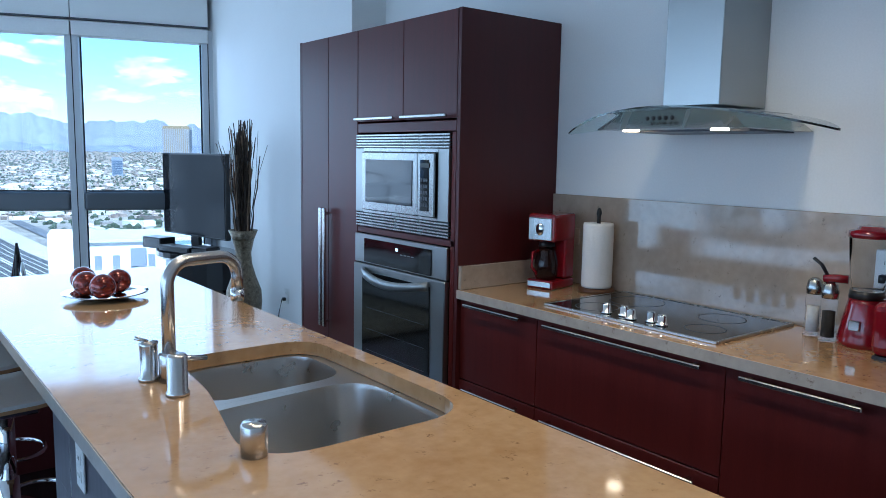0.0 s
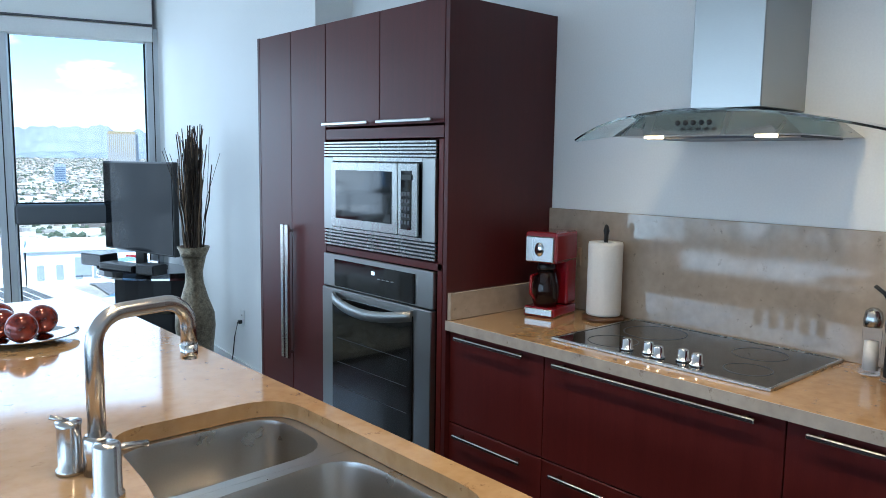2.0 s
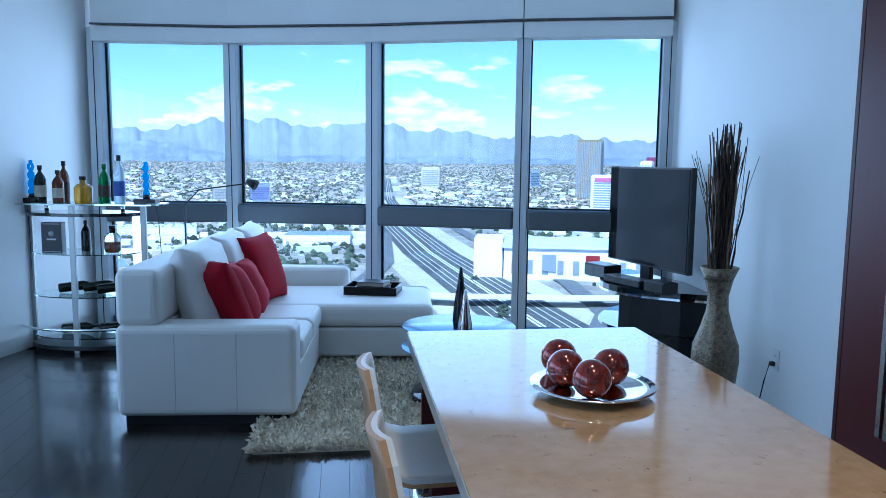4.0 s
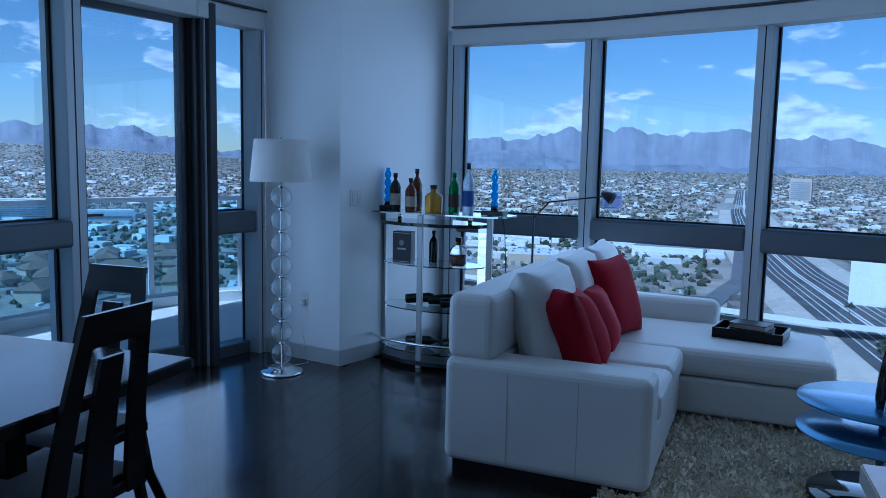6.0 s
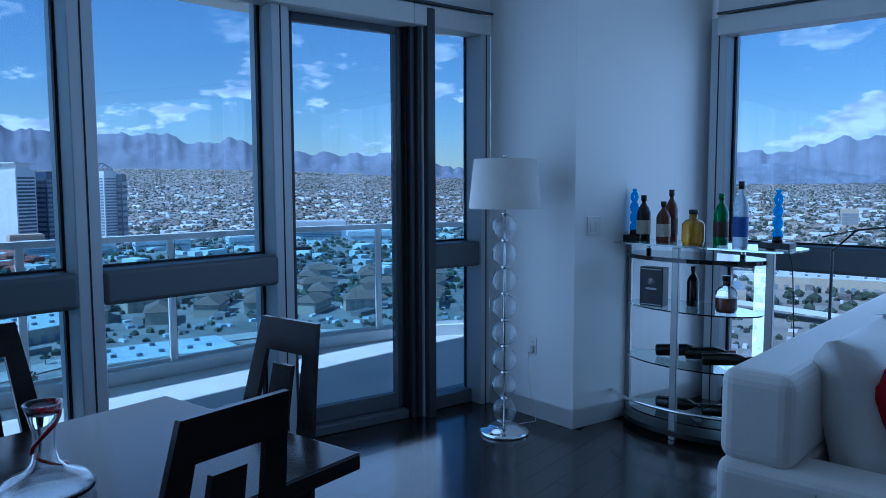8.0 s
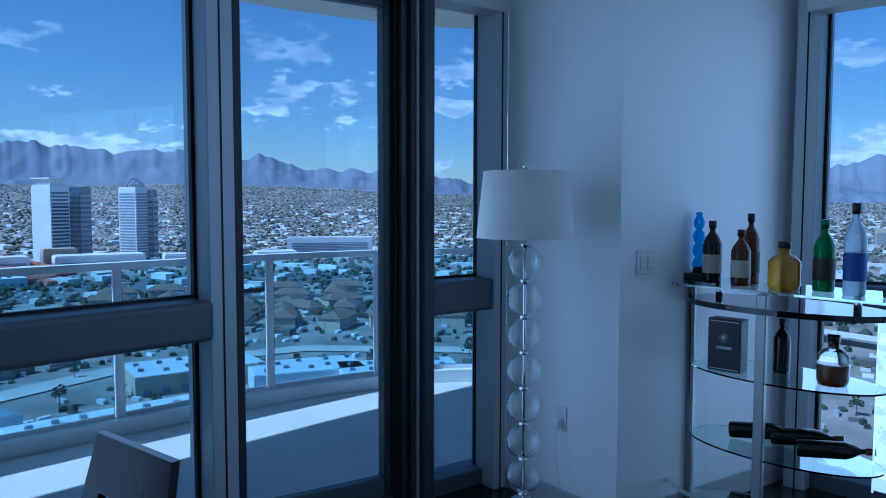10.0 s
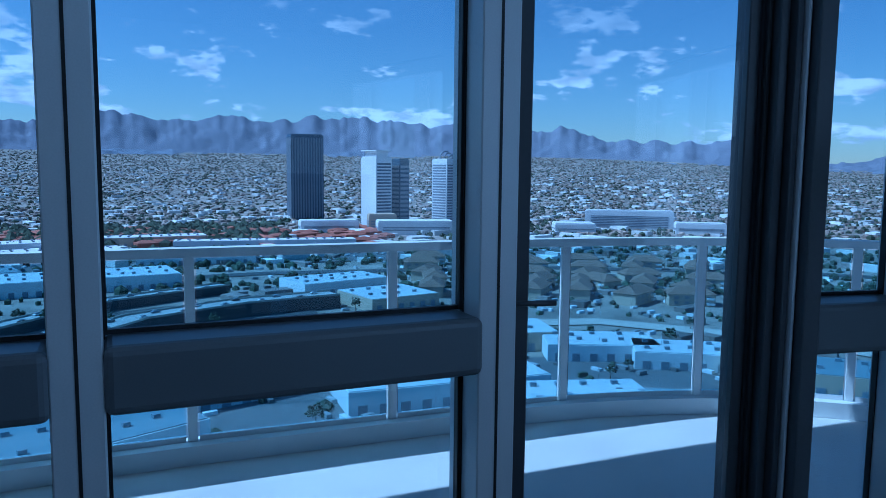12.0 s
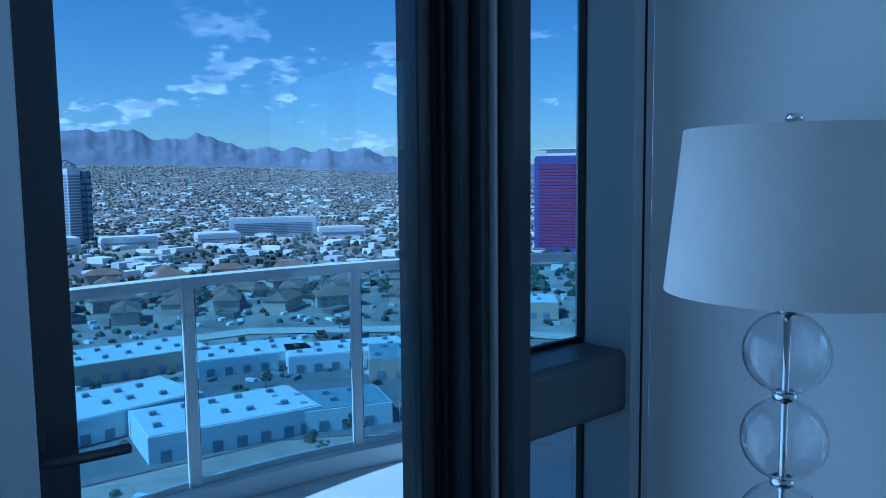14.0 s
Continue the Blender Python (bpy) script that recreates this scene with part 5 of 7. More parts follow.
def floor_lamp():
    t = thing("floor_lamp", pose(-4.815, 4.28, 0), "floor lamp of stacked glass balls with a cream drum shade", "lamp")
    part("base", lathe(bme(), [(0, 0), (0.15, 0), (0.152, 0.012), (0.14, 0.022), (0.10, 0.03), (0.09, 0.045), (0, 0.05)], 36), M_CHROME, t)
    part("stem", cyl(bme(), 0, 0, 0.045, 1.60, 0.007, 10), M_CHROME, t)
    r = 0.076
    for k in range(8):
        z = 0.135 + k * 0.160
        b = part("glass_ball", lathe(bme(), [(0.01, -r * 0.98)] + [(r * math.sin(math.pi * i / 14), -r * math.cos(math.pi * i / 14)) for i in range(1, 14)] + [(0.01, r * 0.98)]
                 + [(0.009, r * 0.93)] + [((r - 0.003) * math.sin(math.pi * i / 14), (r - 0.003) * math.cos(math.pi * i / 14)) for i in range(1, 14)] + [(0.009, -r * 0.93)], 24, (0, 0, z)), M_CLEAR, t, "clear hollow glass ball")
        b.visible_shadow = False
        part("spacer", lathe(bme(), [(0, -0.006), (0.022, -0.006), (0.022, 0.006), (0, 0.006)], 16, (0, 0, z + 0.080)), M_CHROME, t)
    part("shade", lathe(bme(), [(0.215, 1.365), (0.185, 1.655), (0.182, 1.655), (0.212, 1.365), (0.215, 1.365)], 44), M_SHADE, t, "cream linen drum shade")
    part("finial", lathe(bme(), [(0, 0), (0.006, 0), (0.006, 0.02), (0.016, 0.03), (0.012, 0.04), (0, 0.042)], 14, (0, 0, 1.64)), M_CHROME, t)
    for k in range(3):
        a = 2.1 * k
        part("spider_arm", tube(bme(), [(0, 0, 1.645), (0.183 * math.cos(a), 0.183 * math.sin(a), 1.645)], 0.002, 5), M_CHROME, t)


floor_lamp()
PA, PB = Vector(PILLAR[0]), Vector(PILLAR[1])
pq = PA.lerp(PB, 0.46)
dn = (PB - PA).normalized()
nrm = Vector((-dn.y, dn.x)) if Vector((-dn.y, dn.x)).y < 0 else Vector((dn.y, -dn.x))
rot = math.degrees(math.atan2(nrm.y, nrm.x)) - 180
ol = outlet(pose(pq.x + nrm.x * 0.001, pq.y + nrm.y * 0.001, 0.471, 0, 0, rot), "white wall outlet on the pillar with a plug", 2)
part("plug", box(bme(), -0.045, -0.0095, -0.02, 0.02, -0.04, 0.0, 0.004), M_TRIM, ol)
c0 = Vector((pq.x, pq.y, 0.43)) + Vector((nrm.x, nrm.y, 0)) * 0.04
tagged(part("lamp_cord", tube(bme(), [c0, c0 + Vector((0.01, -0.02, -0.12)), c0 + Vector((0.05, -0.03, -0.30)), (c0.x + 0.09, c0.y - 0.05, 0.006), (c0.x + 0.02, c0.y - 0.18, 0.005), (-4.79, 4.34, 0.005)], 0.0035, 6), M_TRIM), "pale lamp cord trailing from the outlet", "cord")
pe = Vector(PILLAR[0]).lerp(Vector(PILLAR[4]), 0.125)
de = (Vector(PILLAR[4]) - Vector(PILLAR[0])).normalized()
ne = Vector((de.y, -de.x))
sw = thing("light_switch", pose(pe.x + ne.x * 0.001, pe.y + ne.y * 0.001, 1.25, 0, 0, math.degrees(math.atan2(ne.y, ne.x)) - 180), "white double rocker light switch on the pillar", "switch")
part("plate", box(bme(), -0.006, 0, -0.06, 0.06, -0.058, 0.058, 0.002), M_TRIM, sw)
for s in (-0.024, 0.024):
    part("rocker", box(bme(), -0.010, -0.0062, s - 0.016, s + 0.016, -0.033, 0.033, 0.002), M_TRIM, sw)

# ---- bar cart and bottles ----
CX, CY, CA = -3.92, 4.965, -9


def cart_at(x, y, z, turn=0):
    c, s = math.cos(radians(CA)), math.sin(radians(CA))
    return pose(CX + c * x - s * y, CY + s * x + c * y, z, 0, 0, CA + turn)


def oval(a, b, n=36, flat=1.0):
    return [(a * math.cos(2 * math.pi * k / n), b * math.sin(2 * math.pi * k / n)) for k in range(n)]


def bar_cart():
    t = thing("bar_cart", cart_at(0, 0, 0), "chrome and glass bar cart with shelves of bottles", "bar cart")
    part("top_glass", prism(bme(), rounded([(-0.50, -0.20), (0.63, -0.20), (0.63, 0.20), (-0.46, 0.20)], 0.16), 1.140, 1.150), M_SHELFGLASS, t, "clear glass top")
    part("dark_top", prism(bme(), oval(0.44, 0.235), 1.055, 1.08), M_BLACKGLASS, t, "dark oval top board")
    for x in (-0.3, 0.3):
        part("spacer", cyl(bme(), x, 0, 1.081, 1.139, 0.016, 12), M_CHROME, t)
    for z in (0.11, 0.43, 0.76):
        part("shelf", prism(bme(), oval(0.42, 0.215), z, z + 0.008), M_SHELFGLASS, t)
    part("base", prism(bme(), oval(0.44, 0.235), 0.03, 0.06), M_BLACK, t)
    for x in (-0.44, 0.46, 0.0):
        y = -0.2 if x == 0.0 else 0.0
        part("post", box(bme(), x - 0.022, x + 0.022, y - 0.014, y + 0.014, 0.0, 1.138, 0.004), M_BRUSHED, t)
    for x in (-0.40, 0.40):
        part("side_glass", box(bme(), x - 0.004, x + 0.004, -0.06, 0.10, 0.12, 1.05), M_THIN, t)
    ring = [(0.52 * math.cos(a), 0.29 * math.sin(a), 0.20) for a in [math.pi + math.pi * k / 20 for k in range(21)]]
    part("rail", tube(bme(), ring, 0.011), M_CHROME, t)
    for o in t.children:
        if "glass" in o.name or "shelf" in o.name:
            o.visible_shadow = False


bar_cart()


def bottle(m, h, r, glassm, capm, label, shape="round", labelc=None, liquid=None):
    t = thing("bottle", m, label, "bottle", "bottles on the bar cart")
    sh, nk = 0.62 * h, 0.30 * r
    prof = [(0, 0), (r * 0.95, 0), (r, 0.01), (r, sh), (r * 0.75, sh + 0.10 * h), (nk, sh + 0.2 * h), (nk, h * 0.94), (0, h * 0.94)]
    if shape == "squat":
        prof = [(0, 0), (r * 0.9, 0), (r, 0.02), (r, h * 0.55), (r * 0.7, h * 0.66), (nk * 1.2, h * 0.70), (nk * 1.2, h * 0.85), (0, h * 0.85)]
    part("glass_body", lathe(bme(), prof, 20), glassm, t)
    part("cap", lathe(bme(), [(0, 0), (nk * 1.35, 0), (nk * 1.35, h * 0.12), (0, h * 0.12)], 12, (0, 0, h * (0.88 if shape == "round" else 0.83))), capm, t)
    if labelc is not None:
        part("label_band", lathe(bme(), [(r + 0.0008, sh * 0.25), (r + 0.0012, sh * 0.27), (r + 0.0012, sh * 0.72), (r + 0.0008, sh * 0.74)], 20), labelc, t, "printed paper label")
    return t


M_DKG = mat("dark_bottle_glass", (0.008, 0.010, 0.007), 0.05, vary=0.1, rvary=0.02)
M_AMB = mat("amber_bottle", (0.12, 0.03, 0.006), 0.05, vary=0.1, trans=0.4, rvary=0.02)
M_GOLD = mat("gold_liquor", (0.55, 0.30, 0.02), 0.05, vary=0.1, trans=0.5, rvary=0.02)
M_GRN = mat("green_bottle", (0.01, 0.16, 0.03), 0.05, vary=0.1, trans=0.4, rvary=0.02)
M_FROST = mat("frosted_bottle", (0.55, 0.65, 0.75), 0.3, vary=0.05, trans=0.5)
M_LAB = mat("cream_label", (0.5, 0.46, 0.36), 0.6)
M_LABD = mat("dark_label", (0.05, 0.035, 0.02), 0.5)
M_LABB = mat("blue_label", (0.05, 0.10, 0.35), 0.5)
Z1 = 1.1505
bottle(cart_at(-0.33, -0.02, Z1), 0.285, 0.043, M_DKG, M_BLACK, "dark wine bottle with a cream label", labelc=M_LAB)
bottle(cart_at(-0.18, 0.05, Z1), 0.32, 0.040, M_AMB, M_BLACK, "tall amber liquor bottle", labelc=M_LABD)
bottle(cart_at(-0.17, -0.06, Z1), 0.25, 0.042, M_AMB, M_BLACK, "amber brandy bottle with a pale label", labelc=M_LAB)
bottle(cart_at(0.02, -0.05, Z1), 0.215, 0.066, M_GOLD, M_BLACK, "squat bottle of golden liquor", "squat")
bottle(cart_at(0.155, 0.02, Z1), 0.30, 0.043, M_GRN, M_GRN, "green champagne bottle with a dark label", labelc=M_LABD)
bottle(cart_at(0.29, -0.02, Z1), 0.37, 0.042, M_FROST, M_BLACK, "tall clear vodka bottle with a blue label", labelc=M_LABB)
bottle(cart_at(0.22, -0.02, 0.7685), 0.22, 0.062, M_CLEAR, M_DKG, "clear bottle half full of amber whisky", "squat")
tagged(part("whisky_fill", lathe(bme(), [(0, 0), (0.056, 0), (0.057, 0.075), (0, 0.075)], 18), M_AMB), "amber whisky standing in the clear bottle", "liquor").matrix_world = cart_at(0.22, -0.02, 0.7715)
bottle(cart_at(-0.02, 0.04, 0.7685), 0.24, 0.036, M_DKG, M_BLACK, "small dark bottle on the glass shelf")
for x, y in ((-0.22, -0.02), (-0.05, 0.03), (0.1, -0.05)):
    b = bottle(cart_at(x, y, 0.476) @ pose(0, 0, 0, 0, 84, 18), 0.29, 0.037, M_DKG, M_AMB, "dark wine bottle lying on the glass shelf")
for x, y in ((-0.2, -0.03), (0.08, 0.02)):
    b = bottle(cart_at(x, y, 0.156) @ pose(0, 0, 0, 0, 86, 8), 0.29, 0.037, M_DKG, M_BLACK, "dark wine bottle lying on the lowest shelf")
pf = thing("boxed_decanter", cart_at(-0.20, -0.10, 0.7685, 4), "dark gift box with a pale emblem on the shelf", "box")
part("box_body", box(bme(), -0.075, 0.075, -0.04, 0.04, 0, 0.235, 0.003), mat("gift_box", (0.012, 0.013, 0.02), 0.35), pf)
M_EMB = mat("emblem_silver", (0.35, 0.35, 0.36), 0.35, 0.5)
part("border", box(bme(), -0.066, 0.066, -0.0412, -0.0402, 0.222, 0.226), M_EMB, pf)
part("border", box(bme(), -0.066, 0.066, -0.0412, -0.0402, 0.008, 0.012), M_EMB, pf)
part("emblem", lathe(bme(), [(0, 0), (0.022, 0), (0.022, 0.001), (0, 0.001)], 20), M_EMB, pf).matrix_basis = pose(0, -0.0402, 0.15, 90, 0, 0)
part("lettering_bar", box(bme(), -0.035, 0.035, -0.0412, -0.0402, 0.10, 0.112), M_EMB, pf)


def twist_lamp(x):
    t = thing("twist_lamp", cart_at(x, 0.0, Z1), "blue twisted glass column on a black base", "ornament", "blue twist ornaments")
    part("base", box(bme(), -0.085, 0.085, -0.05, 0.05, 0, 0.035, 0.004), M_BLACK, t)
    part("collar", cyl(bme(), 0, 0, 0.036, 0.065, 0.028, 14, 0.8), M_BLACK, t)
    bm = bme()
    for ph in (0, math.pi):
        pts = [(0.014 * math.cos(ph + k * 0.42), 0.014 * math.sin(ph + k * 0.42), 0.066 + 0.0088 * k) for k in range(30)]
        tube(bm, pts, 0.015, 8, [0.015 * (1 - 0.35 * (k / 29) ** 3) for k in range(30)])
    part("twist", bm, M_BLUEGLASS, t, "bright blue glass twist")
    return t


twist_lamp(-0.41)
twist_lamp(0.49)
for x0, sgn in ((-0.45, 0.3), (0.55, 1)):
    p0 = cart_at(x0, 0.0, 1.16).translation
    tagged(part("ornament_cord", tube(bme(), [p0, p0 + Vector((0.03 * sgn, -0.02, -0.10)), p0 + Vector((0.05 * sgn, -0.02, -0.5)), p0 + Vector((0.04 * sgn, 0.0, -0.9)), (p0.x + 0.06 * sgn, p0.y, 0.006)], 0.0035, 5), M_BLACK), "thin black cord hanging beside the cart", "cord")


def reading_lamp():
    t = thing("swing_arm_lamp", pose(-3.23, 5.28, 0), "thin black swing-arm reading lamp behind the sofa", "lamp")
    part("base", lathe(bme(), [(0, 0), (0.13, 0), (0.13, 0.015), (0, 0.02)], 28), M_BLACK, t)
    part("pole", cyl(bme(), 0, 0, 0.018, 1.12, 0.009, 10), M_DARKALU, t)
    part("arm", tube(bme(), [(0, 0, 1.12), (0.12, -0.03, 1.24), (0.13, -0.03, 1.24)], 0.006), M_BLACK, t)
    part("arm", tube(bme(), [(-0.05, -0.02, 1.20), (0.13, -0.03, 1.245), (0.52, -0.1, 1.30)], 0.006), M_BLACK, t)
    part("head", moved(lathe(bme(), [(0, 0), (0.025, 0), (0.05, 0.09), (0.045, 0.09), (0.02, 0.01), (0, 0.01)], 16), pose(0.52, -0.1, 1.325, 0, 118, -10)), M_BLACK, t)


reading_lamp()

# ---- dining group ----
tb = thing("dining_table", pose(0, 0, 0), "large dark espresso wood dining table", "table")
part("tabletop", box(bme(), -4.835, -3.86, 0.07, 2.03, 0.70, 0.75, 0.006, 2), M_ESPRESSO, tb)
for y in (0.55, 1.45):
    part("pedestal", box(bme(), -4.60, -4.10, y - 0.04, y + 0.04, 0.0405, 0.699, 0.006), M_ESPRESSO, tb)
part("stretcher", box(bme(), -4.38, -4.32, 0.591, 1.409, 0.30, 0.40, 0.004), M_ESPRESSO, tb)
part("foot", box(bme(), -4.68, -4.02, 0.47, 1.53, 0.0, 0.04, 0.006), M_ESPRESSO, tb)


def dining_chair():
    """Tall tapered back with a slot that holds a narrow splat; faces -x."""
    t = thing("dining_chair", pose(-3.85, 1.50, 0), "dark espresso wood dining chair with a tall slotted back", "chair", "chairs round the dining table")
    t.scale = (1, 1.09, 0.95)
    part("seat_frame", box(bme(), -0.42, 0.02, -0.215, 0.215, 0.40, 0.445, 0.006), M_ESPRESSO, t)
    part("seat", moved(cushion(bme(), 0.42, 0.40, 0.055, 8, square=0.25), pose(-0.205, 0, 0.468)), M_SEATCLOTH, t)
    for s in (-1, 1):
        part("leg", tube(bme(), [(-0.39, s * 0.18, 0.40), (-0.42, s * 0.185, 0.0)], 0.024, 4), M_ESPRESSO, t)
        part("leg", tube(bme(), [(0.0, s * 0.19, 0.42), (0.04, s * 0.195, 0.2), (0.13, s * 0.20, 0.0)], 0.026, 4), M_ESPRESSO, t)

    def lean(z):
        return 0.005 + 0.115 * (max(0.0, z - 0.42) / 0.68) ** 1.3

    def wide(z):
        return 0.205 - 0.075 * (z - 0.42) / 0.68

    def strip(y_in, y_out, z0, z1, n=10, th=0.018):
        bm = bme()
        rings = []
        for i in range(n + 1):
            z = z0 + (z1 - z0) * i / n
            x = lean(z)
            rings.append([bm.verts.new((x, y_in(z), z)), bm.verts.new((x, y_out(z), z)), bm.verts.new((x + th, y_out(z), z)), bm.verts.new((x + th, y_in(z), z))])
        for a, b in zip(rings, rings[1:]):
            for k in range(4):
                bm.faces.new((a[k], a[(k + 1) % 4], b[(k + 1) % 4], b[k]))
        bm.faces.new(rings[0][::-1])
        bm.faces.new(rings[-1])
        bmesh.ops.recalc_face_normals(bm, faces=bm.faces[:])
        return bm
    for s in (-1, 1):
        part("back_post", strip(lambda z: s * wide(z) * 0.60, lambda z: s * wide(z), 0.40, 0.985), M_ESPRESSO, t)
    part("top_rail", strip(lambda z: -wide(z), lambda z: wide(z), 0.985, 1.10, 3), M_ESPRESSO, t)
    part("splat", strip(lambda z: -wide(z) * 0.29, lambda z: wide(z) * 0.29, 0.42, 0.94), M_ESPRESSO, t)
    return t


ch = dining_chair()
for x, y, r in ((-3.80, 0.62, 0), (-4.40, 2.12, 90), (-5.01, 1.51, 180), (-5.03, 0.81, 180)):
    copy_thing(ch, pose(x, y, 0, 0, 0, r)).scale = (1, 1.09, 0.95)


def decanter():
    t = thing("glass_decanter", pose(-4.285, 1.35, 0.7505), "clear glass decanter with a red spiral band", "decanter")
    prof = [(0, 0), (0.07, 0), (0.112, 0.012), (0.115, 0.022), (0.095, 0.042), (0.05, 0.062), (0.032, 0.085), (0.026, 0.12), (0.026, 0.16), (0.036, 0.205), (0.046, 0.232)]
    inner = [(max(0.001, r - 0.004), z + (0.004 if z < 0.03 else 0)) for r, z in prof[::-1]]
    b = part("vessel", lathe(bme(), prof + inner[:-1] + [(0, 0.004)], 36), M_CLEAR, t)
    b.visible_shadow = False
    pts = []
    for k in range(40):
        z = 0.05 + 0.175 * k / 39
        r = np.interp(z, [p[1] for p in prof], [p[0] for p in prof]) + 0.001
        pts.append((r * math.cos(0.16 * k + 2), r * math.sin(0.16 * k + 2), z))
    part("red_spiral", tube(bme(), pts, 0.006, 6), M_RED, t, "red glass spiral band")


decanter()

# ---- balcony ----
BAL_Z = 0.005


def edge_curve(s):
    """The balcony's outer line, from the south end (s = 0) round to the north wall (s = 1)."""
    y = -4.5 + 10.6 * min(s / 0.8, 1.0)
    x = -7.836 + (0.123 if y > 2.832 else 0.085) * (y - 2.832) + 0.13 * max(0, y - 4.6) ** 2
    if s > 0.8:
        a = (s - 0.8) / 0.2 * radians(88)
        cx, cy = -7.836 + 0.123 * 3.268 + 0.13 * 1.5 ** 2, 6.1
        x, y = cx + 1.75 * (1 - math.cos(a)) + 0.69 * math.sin(a), cy + 1.35 * math.sin(a)
    return (x, y)


EDGE = [edge_curve(k / 60) for k in range(61)]


def offset(pts, d):
    out = []
    for i, p in enumerate(pts):
        a, b = Vector(pts[max(0, i - 1)]), Vector(pts[min(len(pts) - 1, i + 1)])
        t = (b - a).normalized()
        out.append((p[0] + t.y * d, p[1] - t.x * d))
    return out


inner_line = [(p[0] - 0.16, p[1]) for p in WEST] + [(-5.55, 6.4), (-5.2, 7.4)]
setting("balcony_floor", prism(bme(), offset(EDGE, -0.10) + inner_line[::-1], -0.25, BAL_Z), M_CONCRETE, "pale concrete balcony floor")


def ribbon(bm, o, i, z0, z1):
    for k in range(len(o) - 1):
        prism(bm, [o[k], o[k + 1], i[k + 1], i[k]], z0, z1)
    return bm


def strip_mesh(o, i, z0, z1):
    bm = bme()
    rows = [[bm.verts.new((*o[k], z0)), bm.verts.new((*i[k], z0)), bm.verts.new((*i[k], z1)), bm.verts.new((*o[k], z1))] for k in range(len(o))]
    for a, b in zip(rows, rows[1:]):
        for k in range(4):
            bm.faces.new((a[k], a[(k + 1) % 4], b[(k + 1) % 4], b[k]))
    bm.faces.new(rows[0])
    bm.faces.new(rows[-1][::-1])
    bmesh.ops.recalc_face_normals(bm, faces=bm.faces[:])
    return bm


rl = thing("balcony_railing", pose(0, 0, 0), "white metal balcony railing with blue-tinted glass panels", "railing")
part("curb", strip_mesh(offset(EDGE, -0.06), offset(EDGE, 0.085), BAL_Z + 0.002, 0.108), M_RAILPAINT, rl)
part("handrail", strip_mesh(offset(EDGE, -0.045), offset(EDGE, 0.045), 1.078, 1.124), M_RAILPAINT, rl)
dist = [0.0]
for a, b in zip(EDGE, EDGE[1:]):
    dist.append(dist[-1] + (Vector(b) - Vector(a)).length)


def along(d):
    d = max(0.0, min(dist[-1] - 1e-4, d))
    k = max(i for i in range(len(dist) - 1) if dist[i] <= d)
    return toward(EDGE[k], EDGE[k + 1], (d - dist[k]) / (dist[k + 1] - dist[k]))


d_ref = float(np.interp(3.903, [p[1] for p in EDGE], dist))
posts = [d_ref - 1.085 * k for k in range(7, -1, -1)] + [d_ref + o for o in (1.105, 2.005, 2.95, 3.9)]
posts = [d for d in posts if 0 < d < dist[-1]]
for d in posts:
    p, q = along(d), along(d + 0.05)
    m = pose(p[0], p[1], 0, 0, 0, angle(p, q))
    part("post", moved(box(bme(), -0.025, 0.025, -0.02, 0.02, 0.1085, 1.0775, 0.003), m), M_RAILPAINT, rl)
for d0, d1 in zip(posts, posts[1:]):
    pts = [along(d0 + 0.035 + (d1 - d0 - 0.07) * k / 4) for k in range(5)]
    g = part("glass_panel", strip_mesh(offset(pts, -0.005), offset(pts, 0.005), 0.138, 1.07), M_RAILGLASS, rl, "blue-tinted glass panel")
    part("panel_channel", strip_mesh(offset(pts, -0.012), offset(pts, 0.012), 0.1085, 0.1375), M_RAILPAINT, rl)
setting("balcony_slab_above", prism(bme(), offset(EDGE, -0.05) + inner_line[::-1], 2.95, 3.2), M_SLAB, "pale underside of the balcony above")

# ---- city outside ----
G0 = -75.0


def smooth(a, b, v):
    s = np.clip((v - a) / (b - a), 0, 1)
    return s * s * (3 - 2 * s)


def ground_z(x, y):
    r = np.hypot(x, y)
    az = np.degrees(np.arctan2(-x, y))
    return G0 + np.clip((r - 1500) / 3000, 0, 1.1) ** 1.3 * (73 + 88 * smooth(22, 58, az))


def noise_mat(name, cols, scales, rough=0.9, island=0.0):
    m = mat(name, cols[0], rough, second=cols[1], scale=scales[0], fine=scales[1], island=island)
    return m


M_GROUND = noise_mat("valley_ground", ((0.38, 0.34, 0.29), (0.15, 0.135, 0.115)), (0.006, 0.05))
na = 96
rs = [0, 60, 150, 260, 400, 600, 850, 1150, 1500, 1900, 2400, 3000, 3700, 4300, 4950]
bm = bme()
rings = []
for r in rs:
    ring = []
    for k in range(na):
        a = 2 * math.pi * k / na
        x, y = -r * math.sin(a), r * math.cos(a)
        ring.append(bm.verts.new((x, y, float(ground_z(np.array(x), np.array(y))))))
    rings.append(ring)
for a, b in zip(rings[1:], rings[2:]):
    for k in range(na):
        bm.faces.new((a[k], a[(k + 1) % na], b[(k + 1) % na], b[k]))
bm.faces.new(rings[1])
bmesh.ops.delete(bm, geom=rings[0], context="VERTS")
bmesh.ops.recalc_face_normals(bm, faces=bm.faces[:])
if bm.faces[0].normal.z < 0:
    bmesh.ops.reverse_faces(bm, faces=bm.faces[:])
setting("ground", bm, M_GROUND, "dusty desert valley floor reaching the hills")


def polar(az, r):
    return (-r * math.sin(radians(az)), r * math.cos(radians(az)))


def gz(x, y):
    return float(ground_z(np.array(float(x)), np.array(float(y))))


